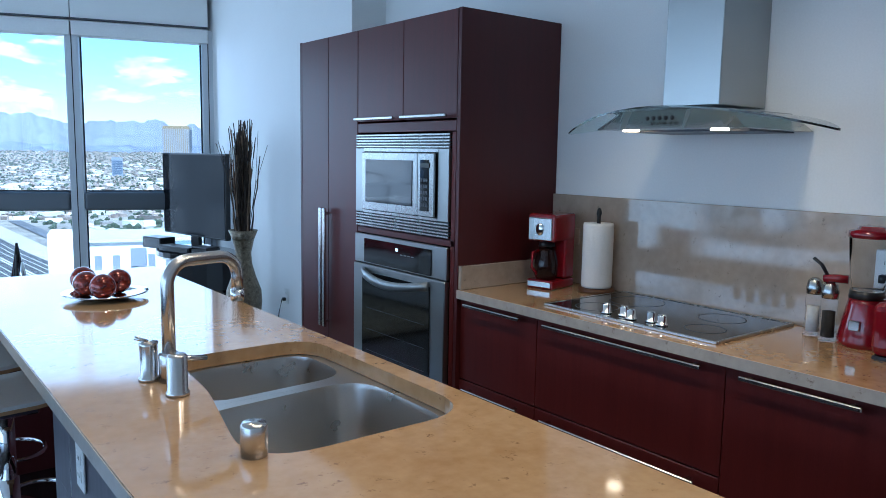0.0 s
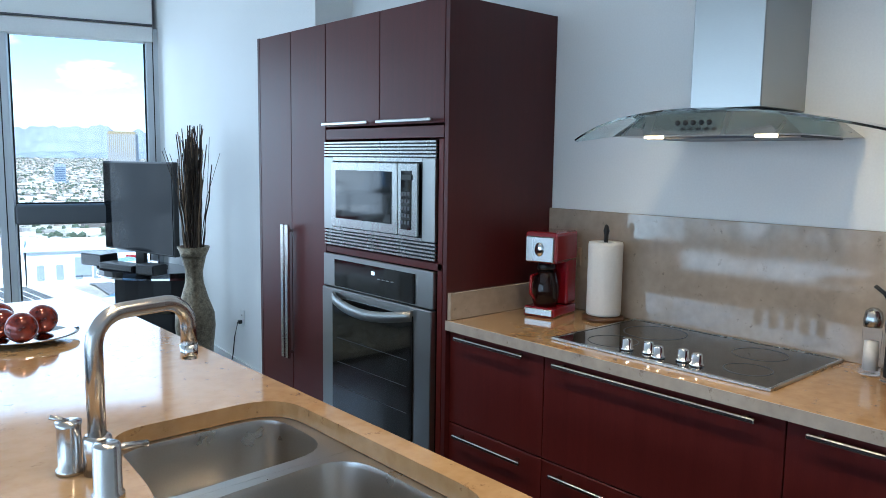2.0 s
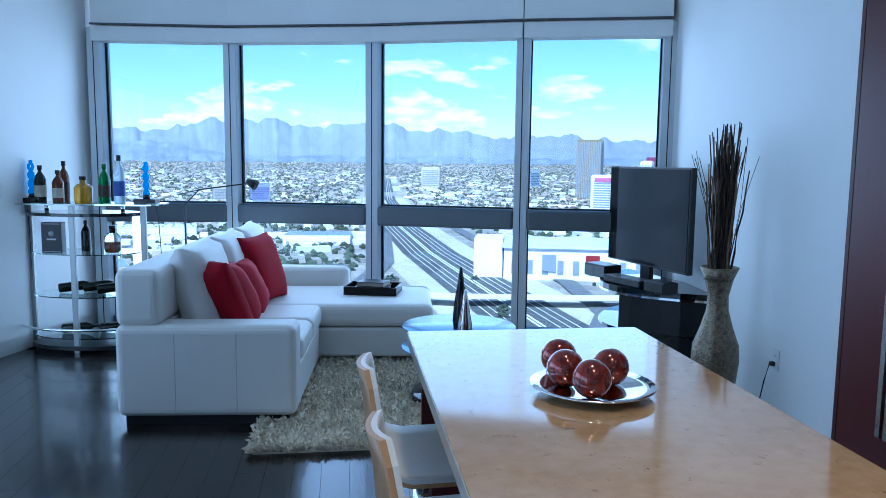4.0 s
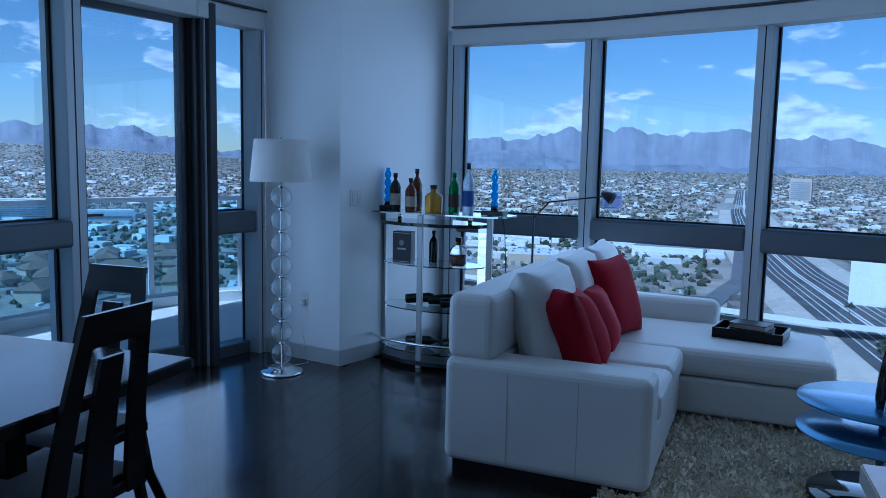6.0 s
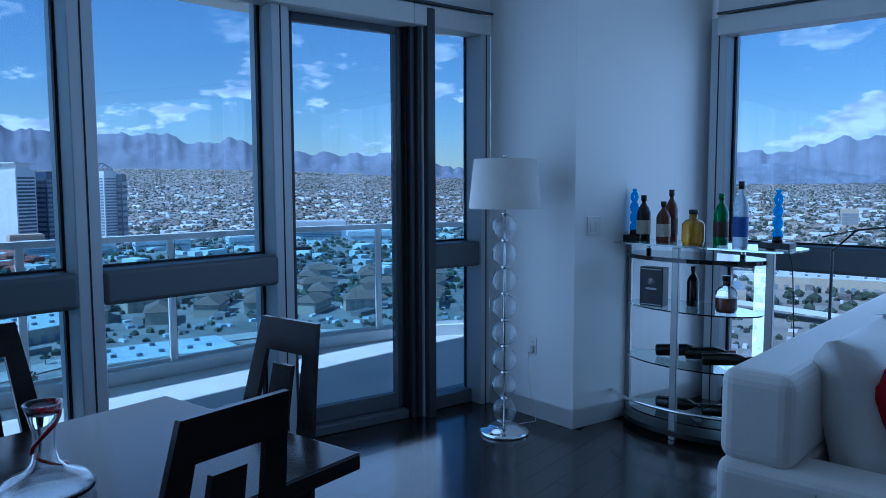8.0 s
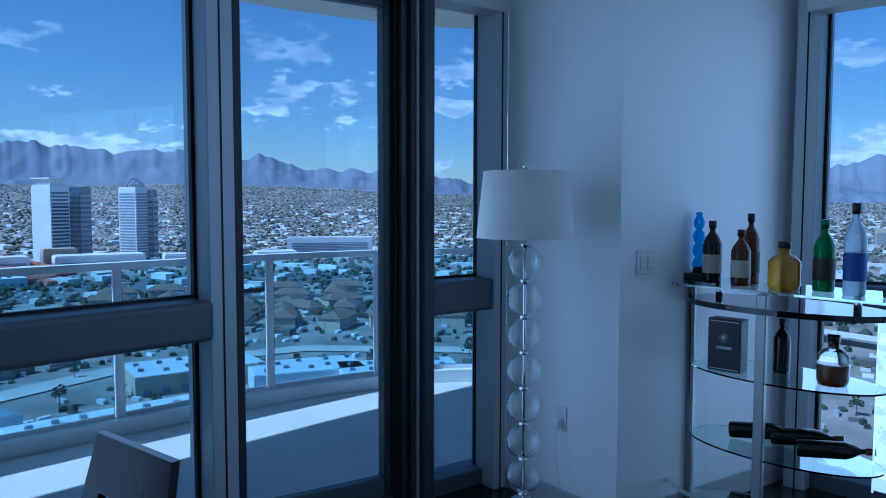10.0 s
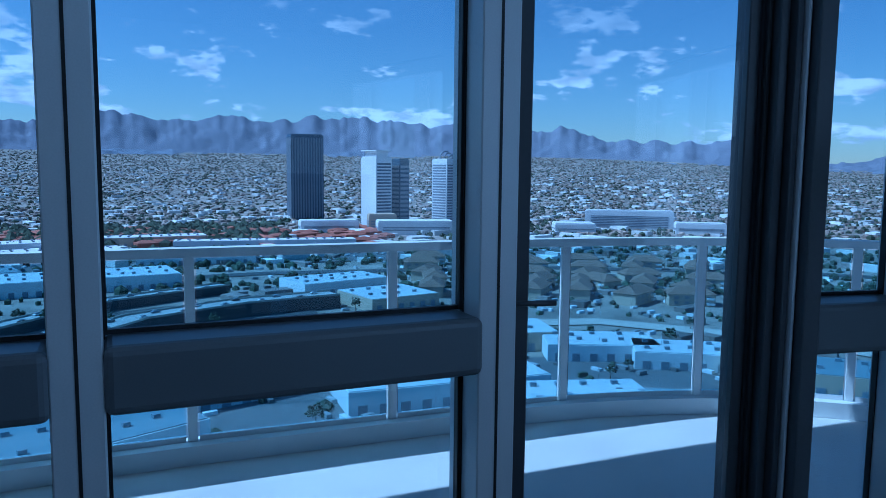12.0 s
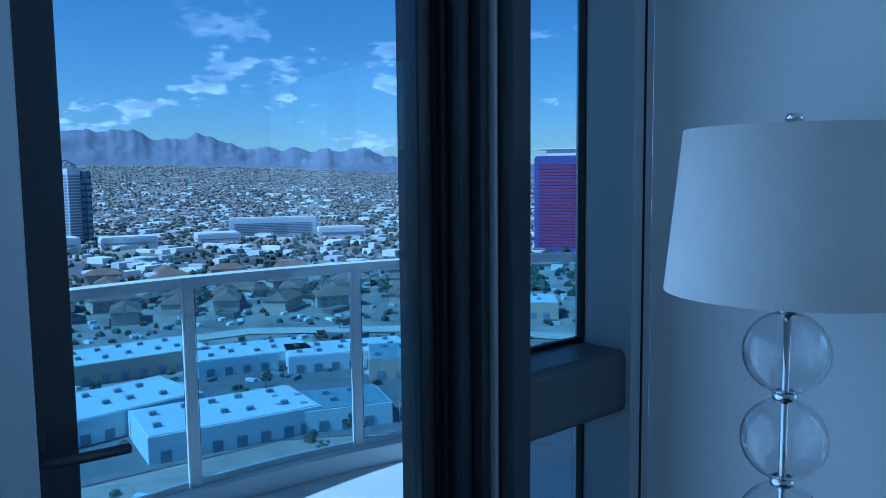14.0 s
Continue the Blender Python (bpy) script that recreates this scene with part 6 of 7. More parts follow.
def mountains(name, r, bumps, base, rough, material, seed, label):
    """A ridge ring: a sum of broad humps with noise, sloping back."""
    bm = bme()
    rows = []
    for k in range(961):
        az = -50 + 170 * k / 960
        el = base
        for c, w, h in bumps:
            el += h * math.exp(-((az - c) / w) ** 2)
        el += 1.9 * rough * noise.fractal(Vector((az * 0.13, seed, 0)), 0.9, 2.1, 7)
        el += rough * 0.6 * noise.fractal(Vector((az * 0.9, seed + 3, 0)), 1.0, 2.0, 5)
        col = []
        for f, rr in [(k / 12, r - 420 * (1 - k / 12)) for k in range(13)]:
            x, y = polar(az, rr)
            z0 = gz(x, y) - 12
            ztop = r * math.tan(radians(max(el, 0.05)))
            z = z0 + (ztop - z0) * f ** 1.15 + (24 * noise.fractal(Vector((az * 0.7 + f * 1.6, f * 3.6, seed)), 0.6, 2.2, 7) * math.sin(math.pi * f) if 0 < f < 1 else 0)
            col.append(bm.verts.new((x, y, z)))
        rows.append(col)
    for a, b in zip(rows, rows[1:]):
        for k in range(12):
            bm.faces.new((a[k], a[k + 1], b[k + 1], b[k])).smooth = True
    bmesh.ops.recalc_face_normals(bm, faces=bm.faces[:])
    return tagged(part(name, bm, material), label, kind="structure")


# Aerial haze is mixed into the hills' flat blue-grey colours.
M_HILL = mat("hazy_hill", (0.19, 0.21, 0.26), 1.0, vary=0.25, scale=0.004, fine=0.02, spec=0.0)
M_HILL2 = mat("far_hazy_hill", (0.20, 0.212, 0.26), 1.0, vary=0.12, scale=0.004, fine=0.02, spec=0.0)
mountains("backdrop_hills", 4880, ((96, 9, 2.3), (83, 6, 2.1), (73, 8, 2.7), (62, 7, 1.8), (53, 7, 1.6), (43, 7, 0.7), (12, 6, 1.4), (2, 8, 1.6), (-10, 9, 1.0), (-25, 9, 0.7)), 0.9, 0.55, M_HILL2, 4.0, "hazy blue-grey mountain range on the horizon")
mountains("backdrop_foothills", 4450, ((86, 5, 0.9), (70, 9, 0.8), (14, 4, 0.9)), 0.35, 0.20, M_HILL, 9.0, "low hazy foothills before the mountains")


def boxes_mesh(name, cx, cy, hx, hy, hz, rot, material, label, roof=0.0):
    n = len(cx)
    c, s = np.cos(rot), np.sin(rot)
    z0 = ground_z(cx, cy) - 1.0
    corners = [(-1, -1), (1, -1), (1, 1), (-1, 1)]
    v = np.zeros((n, 9, 3))
    for k, (a, b) in enumerate(corners):
        x, y = cx + c * a * hx - s * b * hy, cy + s * a * hx + c * b * hy
        v[:, k] = np.stack([x, y, z0], 1)
        v[:, k + 4] = np.stack([x, y, z0 + 1 + hz], 1)
    v[:, 8] = np.stack([cx, cy, z0 + 1 + hz + roof * np.minimum(hx, hy)], 1)
    f = np.arange(n)[:, None] * 9
    quads = np.concatenate([np.concatenate([f + i for i in q], 1) for q in ((0, 1, 5, 4), (1, 2, 6, 5), (2, 3, 7, 6), (3, 0, 4, 7))])
    tris = np.concatenate([np.concatenate([f + i for i in q], 1) for q in ((4, 5, 8), (5, 6, 8), (6, 7, 8), (7, 4, 8))])
    me = bpy.data.meshes.new(name)
    me.from_pydata(v.reshape(-1, 3).tolist(), [], quads.tolist() + tris.tolist())
    me.materials.append(material)
    return tagged(new(name, me), label, kind="stuff")


FWY = [(-26, 235), (-16, 330), (-10.5, 450), (-6.5, 620), (-4, 900), (-3, 1500), (-3, 2500)]
WESTROADS = ([(110, 330), (90, 300), (75, 320), (62, 370), (50, 390), (38, 380), (25, 360)], [(112, 420), (95, 400), (82, 430), (74, 440), (72, 400), (80, 370)],
             [(115, 560), (95, 545), (75, 560), (55, 600), (35, 640), (15, 700)], [(96, 300), (95, 600), (94.5, 1200), (94, 2600)])
STREETS = [(FWY, 48), ([(20, 500), (5, 430), (-8, 395), (-18, 400), (-30, 430)], 12), ([(-19, 300), (-20, 380), (-17, 480), (-12, 620), (-8, 900)], 11), ([(3, 330), (0, 420), (-3, 560), (-3, 800)], 12)] + [(p, 13) for p in WESTROADS]
rng = np.random.default_rng(11)


def off_street(x, y, margin=0.0):
    """True where a place keeps clear of every street."""
    ok = np.ones(len(x), bool)
    for pts, half in STREETS:
        q = [polar(*p) for p in pts]
        for (ax, ay), (bx, by) in zip(q, q[1:]):
            dx, dy = bx - ax, by - ay
            t = np.clip(((x - ax) * dx + (y - ay) * dy) / (dx * dx + dy * dy), 0, 1)
            ok &= np.hypot(x - ax - t * dx, y - ay - t * dy) > half + margin
    return ok


def scatter(n, r0, r1, az0, az1, power=1.0):
    u = rng.random(n)
    r = (r0 ** power + (r1 ** power - r0 ** power) * u) ** (1 / power)
    a = np.radians(rng.uniform(az0, az1, n))
    x, y = -r * np.sin(a), r * np.cos(a)
    k = off_street(x, y, 3.0)
    while not k.all():
        b = np.radians(rng.uniform(az0, az1, n))
        x, y = np.where(k, x, -r * np.sin(b)), np.where(k, y, r * np.cos(b))
        k = off_street(x, y, 3.0)
    return x, y, r


M_HOUSE = mat("house_mix", (0.40, 0.33, 0.28), 0.9, second=(0.19, 0.145, 0.12), scale=0.02, fine=0.2, island=0.75)
M_PALE = mat("pale_roofs", (0.68, 0.68, 0.66), 0.8, vary=0.1, scale=0.05, fine=0.4, island=0.25)
M_TREES = mat("valley_trees", (0.055, 0.07, 0.045), 0.95, vary=0.3, scale=0.05, fine=0.5, island=0.4)
NH = 30000
x, y, r = scatter(NH, 900, 4400, -40, 115, 1.3)
boxes_mesh("distant_houses", x, y, rng.uniform(2.2, 4.8, NH), rng.uniform(1.9, 3.6, NH), rng.uniform(2.0, 3.2, NH), rng.choice([0.1, 1.67, 0.3], NH), M_HOUSE, "dense tan and brown suburban houses", 0.4)
x, y, r = scatter(2200, 620, 3000, -40, 115, 0.9)
boxes_mesh("distant_commercial", x, y, rng.uniform(3, 14, 2200), rng.uniform(3, 8, 2200), rng.uniform(3, 6, 2200), rng.choice([0.1, 1.67, 0.3], 2200), M_PALE, "pale flat-roofed commercial buildings", 0.0)
NT = 32000
x, y, r = scatter(NT, 480, 4300, -40, 115, 1.25)
boxes_mesh("distant_trees", x, y, rng.uniform(1.2, 3.2, NT), rng.uniform(1.2, 3.2, NT), rng.uniform(1, 3.5, NT), rng.uniform(0, 3, NT), M_TREES, "dark green street trees across the valley", 1.0)
x, y, r = scatter(1300, 180, 800, -35, 112, 1.6)
M_CARS = mat("parked_cars", (0.45, 0.45, 0.46), 0.3, vary=0.3, scale=0.01, fine=0.02, island=0.8)
boxes_mesh("parked_cars", x, y, np.full(1300, 2.2), np.full(1300, 0.95), rng.uniform(1.2, 1.7, 1300), rng.choice([0.15, 1.72], 1300), M_CARS, "small cars parked on the lots", 0.25)

NL = 240
x, y, r = scatter(NL, 330, 900, -35, 112, 1.5)
M_LOWROOF = mat("low_roofs", (0.30, 0.28, 0.26), 0.85, second=(0.16, 0.13, 0.115), scale=0.05, fine=0.6, island=0.5)
boxes_mesh("low_buildings", x, y, rng.uniform(3, 9, NL), rng.uniform(2.5, 5, NL), rng.uniform(2.5, 4.5, NL), rng.choice([0.15, 1.72, 0.45], NL), M_LOWROOF, "small workshops and sheds between the lots", 0.18)
NB = 1500
x, y, r = scatter(NB, 170, 800, -35, 112, 1.5)
boxes_mesh("roadside_bushes", x, y, rng.uniform(0.6, 1.9, NB), rng.uniform(0.6, 1.9, NB), rng.uniform(0.5, 2.2, NB), rng.uniform(0, 3, NB), M_TREES, "dark green bushes along lots and streets", 0.9)

x, y, r = scatter(420, 760, 1010, 73.5, 92, 1.5)
boxes_mesh("park_trees", x, y, rng.uniform(2.5, 6, 420), rng.uniform(2.5, 6, 420), rng.uniform(3, 7, 420), rng.uniform(0, 3, 420), M_TREES, "grove of dark green trees among the houses", 1.0)
x, y, r = scatter(140, 740, 960, 66, 93, 1.5)
M_REDROOF = mat("red_tile_roofs", (0.34, 0.13, 0.09), 0.9, vary=0.2, scale=0.05, fine=0.5, island=0.25)
boxes_mesh("red_roof_houses", x, y, rng.uniform(8, 14, 140), rng.uniform(5, 7, 140), rng.uniform(4, 6, 140), rng.choice([0.1, 1.67], 140), M_REDROOF, "low red-roofed houses near the grove", 0.35)

M_ROAD = mat("asphalt", (0.075, 0.075, 0.078), 0.9, vary=0.15, scale=0.03, fine=0.3)
M_LOT = mat("parking_lot", (0.13, 0.13, 0.135), 0.9, vary=0.2, scale=0.03, fine=0.3)
M_PALEGROUND = mat("bare_gravel", (0.46, 0.42, 0.36), 0.95, vary=0.15, scale=0.02, fine=0.2)
M_LINE = mat("road_paint", (0.65, 0.65, 0.62), 0.8)


def road(name, pts, width, material, label, lift=0.4):
    """A ribbon that follows the ground along (azimuth, range) stations."""
    line = [Vector(polar(*p)) for p in pts]
    fine = []
    for a, b in zip(line, line[1:]):
        fine += [a.lerp(b, k / 8) for k in range(8)]
    fine.append(line[-1])
    bm = bme()
    rows = []
    for i, p in enumerate(fine):
        t = (fine[min(i + 1, len(fine) - 1)] - fine[max(i - 1, 0)]).normalized()
        q = Vector((-t.y, t.x)) * width / 2
        rows.append([bm.verts.new((p.x + s * q.x, p.y + s * q.y, gz(p.x, p.y) + lift)) for s in (-1, 1)])
    for a, b in zip(rows, rows[1:]):
        bm.faces.new((a[0], a[1], b[1], b[0]))
    bmesh.ops.recalc_face_normals(bm, faces=bm.faces[:])
    return tagged(part(name, bm, material), label, kind="structure")


road("road_freeway_shoulder", FWY, 84, M_PALEGROUND, "pale gravel beside the freeway", 0.25)
road("road_freeway", FWY, 46, M_ROAD, "wide grey asphalt freeway")
for off in (-18, -13, -8, -1.2, 1.2, 8, 13, 18):
    pts = []
    for a, r_ in FWY:
        p = Vector(polar(a, r_))
        pts.append((math.degrees(math.atan2(-(p.x + off * 0.93), p.y + off * 0.3)), math.hypot(p.x + off * 0.93, p.y + off * 0.3)))
    road("road_marking", pts, 0.7 if abs(off) > 2 else 1.4, M_LINE, "white freeway lane line", 0.7)
road("road_overpass", [(20, 500), (5, 430), (-8, 395), (-18, 400), (-30, 430)], 16, M_LINE, "pale concrete cross street", 5.0)
road("road_ramp", [(-19, 300), (-20, 380), (-17, 480), (-12, 620), (-8, 900)], 12, M_LOT, "curving freeway ramp", 0.9)
road("road_ramp_2", [(3, 330), (0, 420), (-3, 560), (-3, 800)], 14, M_LOT, "frontage road beside the freeway", 0.6)
road("road_west", WESTROADS[0], 15, M_PALEGROUND, "pale flood channel road", 0.5)
road("road_west_2", WESTROADS[1], 13, M_ROAD, "looping asphalt road", 0.6)
road("road_west_3", WESTROADS[2], 16, M_ROAD, "grey city street", 0.5)
road("road_avenue", WESTROADS[3], 18, M_ROAD, "long straight avenue", 0.8)
road("pavement_lot", [(100, 690), (80, 680), (60, 720), (45, 790)], 120, M_LOT, "parking lots beyond the apartments", 0.3)
road("pavement_lot_2", [(100, 260), (75, 250), (50, 270), (30, 280)], 90, M_LOT, "parking lots among the warehouses", 0.3)
road("pavement_pale", [(105, 800), (88, 790), (72, 830)], 70, M_PALEGROUND, "pale bare lots", 0.35)



def viaduct(pts, width, lift, label):
    """A raised carriageway on solid side walls, coloured dark for the shadow below it."""
    line = [Vector(polar(*p)) for p in pts]
    fine = [a.lerp(b, k / 10) for a, b in zip(line, line[1:]) for k in range(10)] + [line[-1]]
    deck, wall, kerb = bme(), bme(), bme()
    rows = []
    for i, p in enumerate(fine):
        t = (fine[min(i + 1, len(fine) - 1)] - fine[max(i - 1, 0)]).normalized()
        rows.append((p, Vector((-t.y, t.x)) * width / 2))
    for (p, q), (p2, q2) in zip(rows, rows[1:]):
        z = G0 + lift
        deck.faces.new([deck.verts.new((v.x, v.y, z)) for v in (p - q, p2 - q2, p2 + q2, p + q)])
        for s in (-1, 1):
            a, b = p + q * s, p2 + q2 * s
            wall.faces.new([wall.verts.new(v) for v in ((a.x, a.y, G0 - 1), (b.x, b.y, G0 - 1), (b.x, b.y, z - 0.05), (a.x, a.y, z - 0.05))])
            c, d = p + q * s * 0.96, p2 + q2 * s * 0.96
            prism(kerb, [(a.x, a.y), (b.x, b.y), (d.x, d.y), (c.x, c.y)], z + 0.02, z + 1.0)
    for bm in (deck, wall, kerb):
        bmesh.ops.remove_doubles(bm, verts=bm.verts[:], dist=0.01)
        bmesh.ops.recalc_face_normals(bm, faces=bm.faces[:])
    t = thing("viaduct", pose(0, 0, 0), label, "viaduct")
    part("deck", deck, M_CONCRETE_ROAD, t)
    # Asphalt black on the walls paints the shadow under the deck.
    part("wall", wall, M_ROAD, t)
    part("parapet", kerb, M_PALEGROUND, t)
    for k in range(0, len(rows) - 1, 2):
        p, q = rows[k]
        u = p + q * (-0.55 if k % 4 else 0.5)
        ang = math.degrees(math.atan2(-q.x, q.y))
        c = thing("car", pose(u.x, u.y, G0 + lift + 0.02, 0, 0, ang), "small car driving along the raised highway", "car", "cars on the viaduct")
        part("body", box(bme(), -2.2, 2.2, -0.9, 0.9, 0.25, 0.85, 0.1), (M_TWHITE, M_TGREY, M_ROAD)[k // 2 % 3], c)
        part("cabin", box(bme(), -1.2, 1.0, -0.8, 0.8, 0.851, 1.45, 0.15), M_TGREY, c)
        for wx in (-1.4, 1.4):
            for wy in (-0.85, 0.85):
                part("wheel", moved(lathe(bme(), [(0, -0.1), (0.32, -0.1), (0.32, 0.1), (0, 0.1)], 10), pose(wx, wy, 0.32, 90, 0, 0)), M_ROAD, c)


M_CONCRETE_ROAD = mat("concrete_deck", (0.40, 0.39, 0.37), 0.9, vary=0.12, scale=0.05, fine=0.5)

# towers
M_TGLASS = mat("tower_blue_glass", (0.05, 0.085, 0.14), 0.15, vary=0.15, scale=0.05, fine=0.4, spec=0.8)
M_TWHITE = mat("tower_white", (0.72, 0.72, 0.72), 0.7, vary=0.05, scale=0.05, fine=0.4)
M_TGREY = mat("tower_grey", (0.22, 0.24, 0.28), 0.6, vary=0.08, scale=0.05)
M_TRED = mat("tower_red", (0.17, 0.03, 0.08), 0.5, vary=0.1, scale=0.05)
M_TBLUE = mat("tower_violet", (0.08, 0.08, 0.27), 0.4, vary=0.1, scale=0.05)
M_TGOLD = mat("tower_gold", (0.30, 0.22, 0.12), 0.25, 0.3, vary=0.1, scale=0.05)
M_TAN = mat("tan_plaster", (0.48, 0.40, 0.30), 0.85, vary=0.08, scale=0.05)
M_TILE = mat("brown_roof_tile", (0.19, 0.135, 0.10), 0.9, vary=0.2, scale=0.1, fine=1.0)
M_PINK = mat("pink_sign", (0.45, 0.12, 0.22), 0.5)


def tower(az, r, w, d, ztop, turn, body, band, floors, label, vertical=False, cap=None, bands=(0, 1, 2, 3)):
    """A high-rise with a window band for every storey on each face."""
    x, y = polar(az, r)
    z0 = gz(x, y)
    h = ztop - z0
    t = thing("tower_building", pose(x, y, z0, 0, 0, az + turn), label, "tower")
    part("wall", box(bme(), -w / 2, w / 2, -d / 2, d / 2, -2, h), body, t)
    sides = {0: (-w / 2, w / 2, -d / 2 - 0.4, -d / 2 - 0.02), 1: (w / 2 + 0.02, w / 2 + 0.4, -d / 2, d / 2), 2: (-w / 2, w / 2, d / 2 + 0.02, d / 2 + 0.4), 3: (-w / 2 - 0.4, -w / 2 - 0.02, -d / 2, d / 2)}
    for f in bands:
        a = sides[f]
        for k in range(floors):
            if vertical:
                u0, u1 = (k + 0.22) / floors, (k + 0.78) / floors
                b = (a[0] + (a[1] - a[0]) * u0, a[0] + (a[1] - a[0]) * u1, a[2], a[3]) if f in (0, 2) else (a[0], a[1], a[2] + (a[3] - a[2]) * u0, a[2] + (a[3] - a[2]) * u1)
                part("window", box(bme(), *b, 3, h - 4), band, t)
            else:
                zz = 5 + (h - 10) * k / floors
                q = 0.06 * (a[1] - a[0]) if f in (0, 2) else 0
                part("window", box(bme(), a[0] + q, a[1] - q, a[2] + (0 if f in (0, 2) else 0.06 * d), a[3] - (0 if f in (0, 2) else 0.06 * d), zz, zz + (h - 10) / floors * 0.55), band, t)
    part("roof", box(bme(), -w / 2 + 1, w / 2 - 1, -d / 2 + 1, d / 2 - 1, h + 0.02, h + 1.5), body, t)
    if cap:
        cap(t, w, d, h)
    return t


def arch_cap(t, w, d, h):
    for k in range(3):
        rad = w * (0.46 - 0.11 * k)
        part("arch", tube(bme(), [(rad * math.cos(a), -d * 0.2 * k, h + 1.6 + rad * math.sin(a)) for a in [math.pi * i / 14 for i in range(15)]], 1.0, 6), M_TGREY, t, "arched rooftop fin")


def sign_cap(t, w, d, h):
    part("crown", box(bme(), -w * 0.35, w * 0.35, -d * 0.4, d * 0.4, h + 1.6, h + 8), M_TWHITE, t)
    part("roof_plate", box(bme(), -w * 0.52, w * 0.52, -d * 0.5, d * 0.5, h + 8.1, h + 9.5), M_TWHITE, t)


tower(72.2, 1150, 48, 30, 50, 14, M_TGLASS, M_TGREY, 12, "dark blue glass high-rise tower", True)
tower(66.9, 985, 26, 30, 16, 40, M_TWHITE, M_TGLASS, 20, "white high-rise with dark glass bands", cap=sign_cap, bands=(0, 1, 2))
tower(65.3, 1005, 16, 28, 14, 40, M_TGLASS, M_TGREY, 14, "dark glass wing of the white high-rise")
tower(61.7, 1040, 22, 30, 15, 42, M_TWHITE, M_TGREY, 22, "white high-rise with an arched crown", cap=arch_cap, bands=(0, 3))
# Dark box in place of the arched tower's side that lies in shade.
tower(60.8, 1040, 8, 26, 12, 42, M_TGLASS, M_TGREY, 10, "narrow dark glass high-rise side")
tower(48.0, 1020, 112, 20, -50, 4, M_TWHITE, M_TGREY, 7, "long white hotel block with rows of windows")
tower(25.4, 780, 78, 26, 20, -12, M_TBLUE, M_TRED, 26, "tall curved hotel with red and violet bands", cap=sign_cap)
tower(-18.5, 1600, 50, 34, 48, -10, M_TGOLD, M_TGREY, 14, "gold glass high-rise tower", True)
tower(-20.4, 1180, 70, 26, -18, -8, M_TWHITE, M_TGREY, 13, "white casino hotel with pink signs", cap=lambda t, w, d, h: part("sign_band", box(bme(), -w * 0.42, w * 0.42, -d / 2 - 0.8, -d / 2 - 0.42, h - 9, h - 2.5), M_PINK, t, "pink sign band"))
tower(-23.2, 1250, 26, 20, 10, -8, M_TRED, M_TGREY, 10, "red high-rise hotel tower with dark windows", True)
tower(-22.6, 1100, 16, 16, 4, -8, M_TWHITE, M_TGREY, 8, "slim white hotel tower with grey windows", True)
tower(-6.6, 2000, 48, 26, -15, -6, M_TAN, M_TGREY, 9, "tan office block in the distance")
tower(6.2, 1400, 34, 22, -42, 6, M_TGREY, M_TBLUE, 7, "blue-grey office building with window bands")
tower(9.0, 1420, 26, 22, -46, 6, M_TAN, M_TGREY, 7, "tan office building with window bands")
tower(-14.5, 2100, 26, 26, -20, 0, M_TGREY, M_TGLASS, 8, "grey office building with glass bands")
for az, r, w, d, zt in ((70.5, 930, 70, 30, -62), (64, 900, 90, 34, -60), (58, 930, 60, 30, -63), (66.5, 940, 34, 24, -55), (52, 960, 50, 40, -64), (43, 990, 60, 24, -62)):
    tower(az, r, w, d, zt, 8, M_TWHITE if w > 40 else M_TAN, M_TGREY, 3, "low white podium building with window bands")

viaduct([(112, 250), (99, 275), (91, 325), (84, 375), (77, 405), (70, 425)], 15, 7.0, "raised concrete highway with parapets curving over the lots")
viaduct([(112, 315), (100, 335), (93, 385), (86, 440), (78, 480)], 11, 5.0, "raised concrete ramp beside the highway")


def mall():
    x, y = polar(-20.5, 520)
    t = thing("shopping_mall", pose(x, y, G0, 0, 0, -14), "large pale mall building with posters on its facade", "mall")
    part("wall", box(bme(), -75, 75, -28, 28, -1, 21), M_TWHITE, t)
    part("roof", box(bme(), -77, 77, -30, 30, 21.05, 23), mat("mint_roof", (0.55, 0.62, 0.60), 0.7, scale=0.05), t)
    for k in range(14):
        part("window", box(bme(), -70 + 10 * k, -66 + 10 * k, -28.5, -28.02, 4, 13), M_TGREY, t)
    for k, m in ((-50, M_TGREY), (-22, M_RED), (30, M_TBLUE)):
        part("poster", box(bme(), k, k + 9, -29.2, -28.6, 6, 17), m, t)
    part("entrance", box(bme(), -95, -76, -24, 10, -1, 26), M_TWHITE, t)


mall()


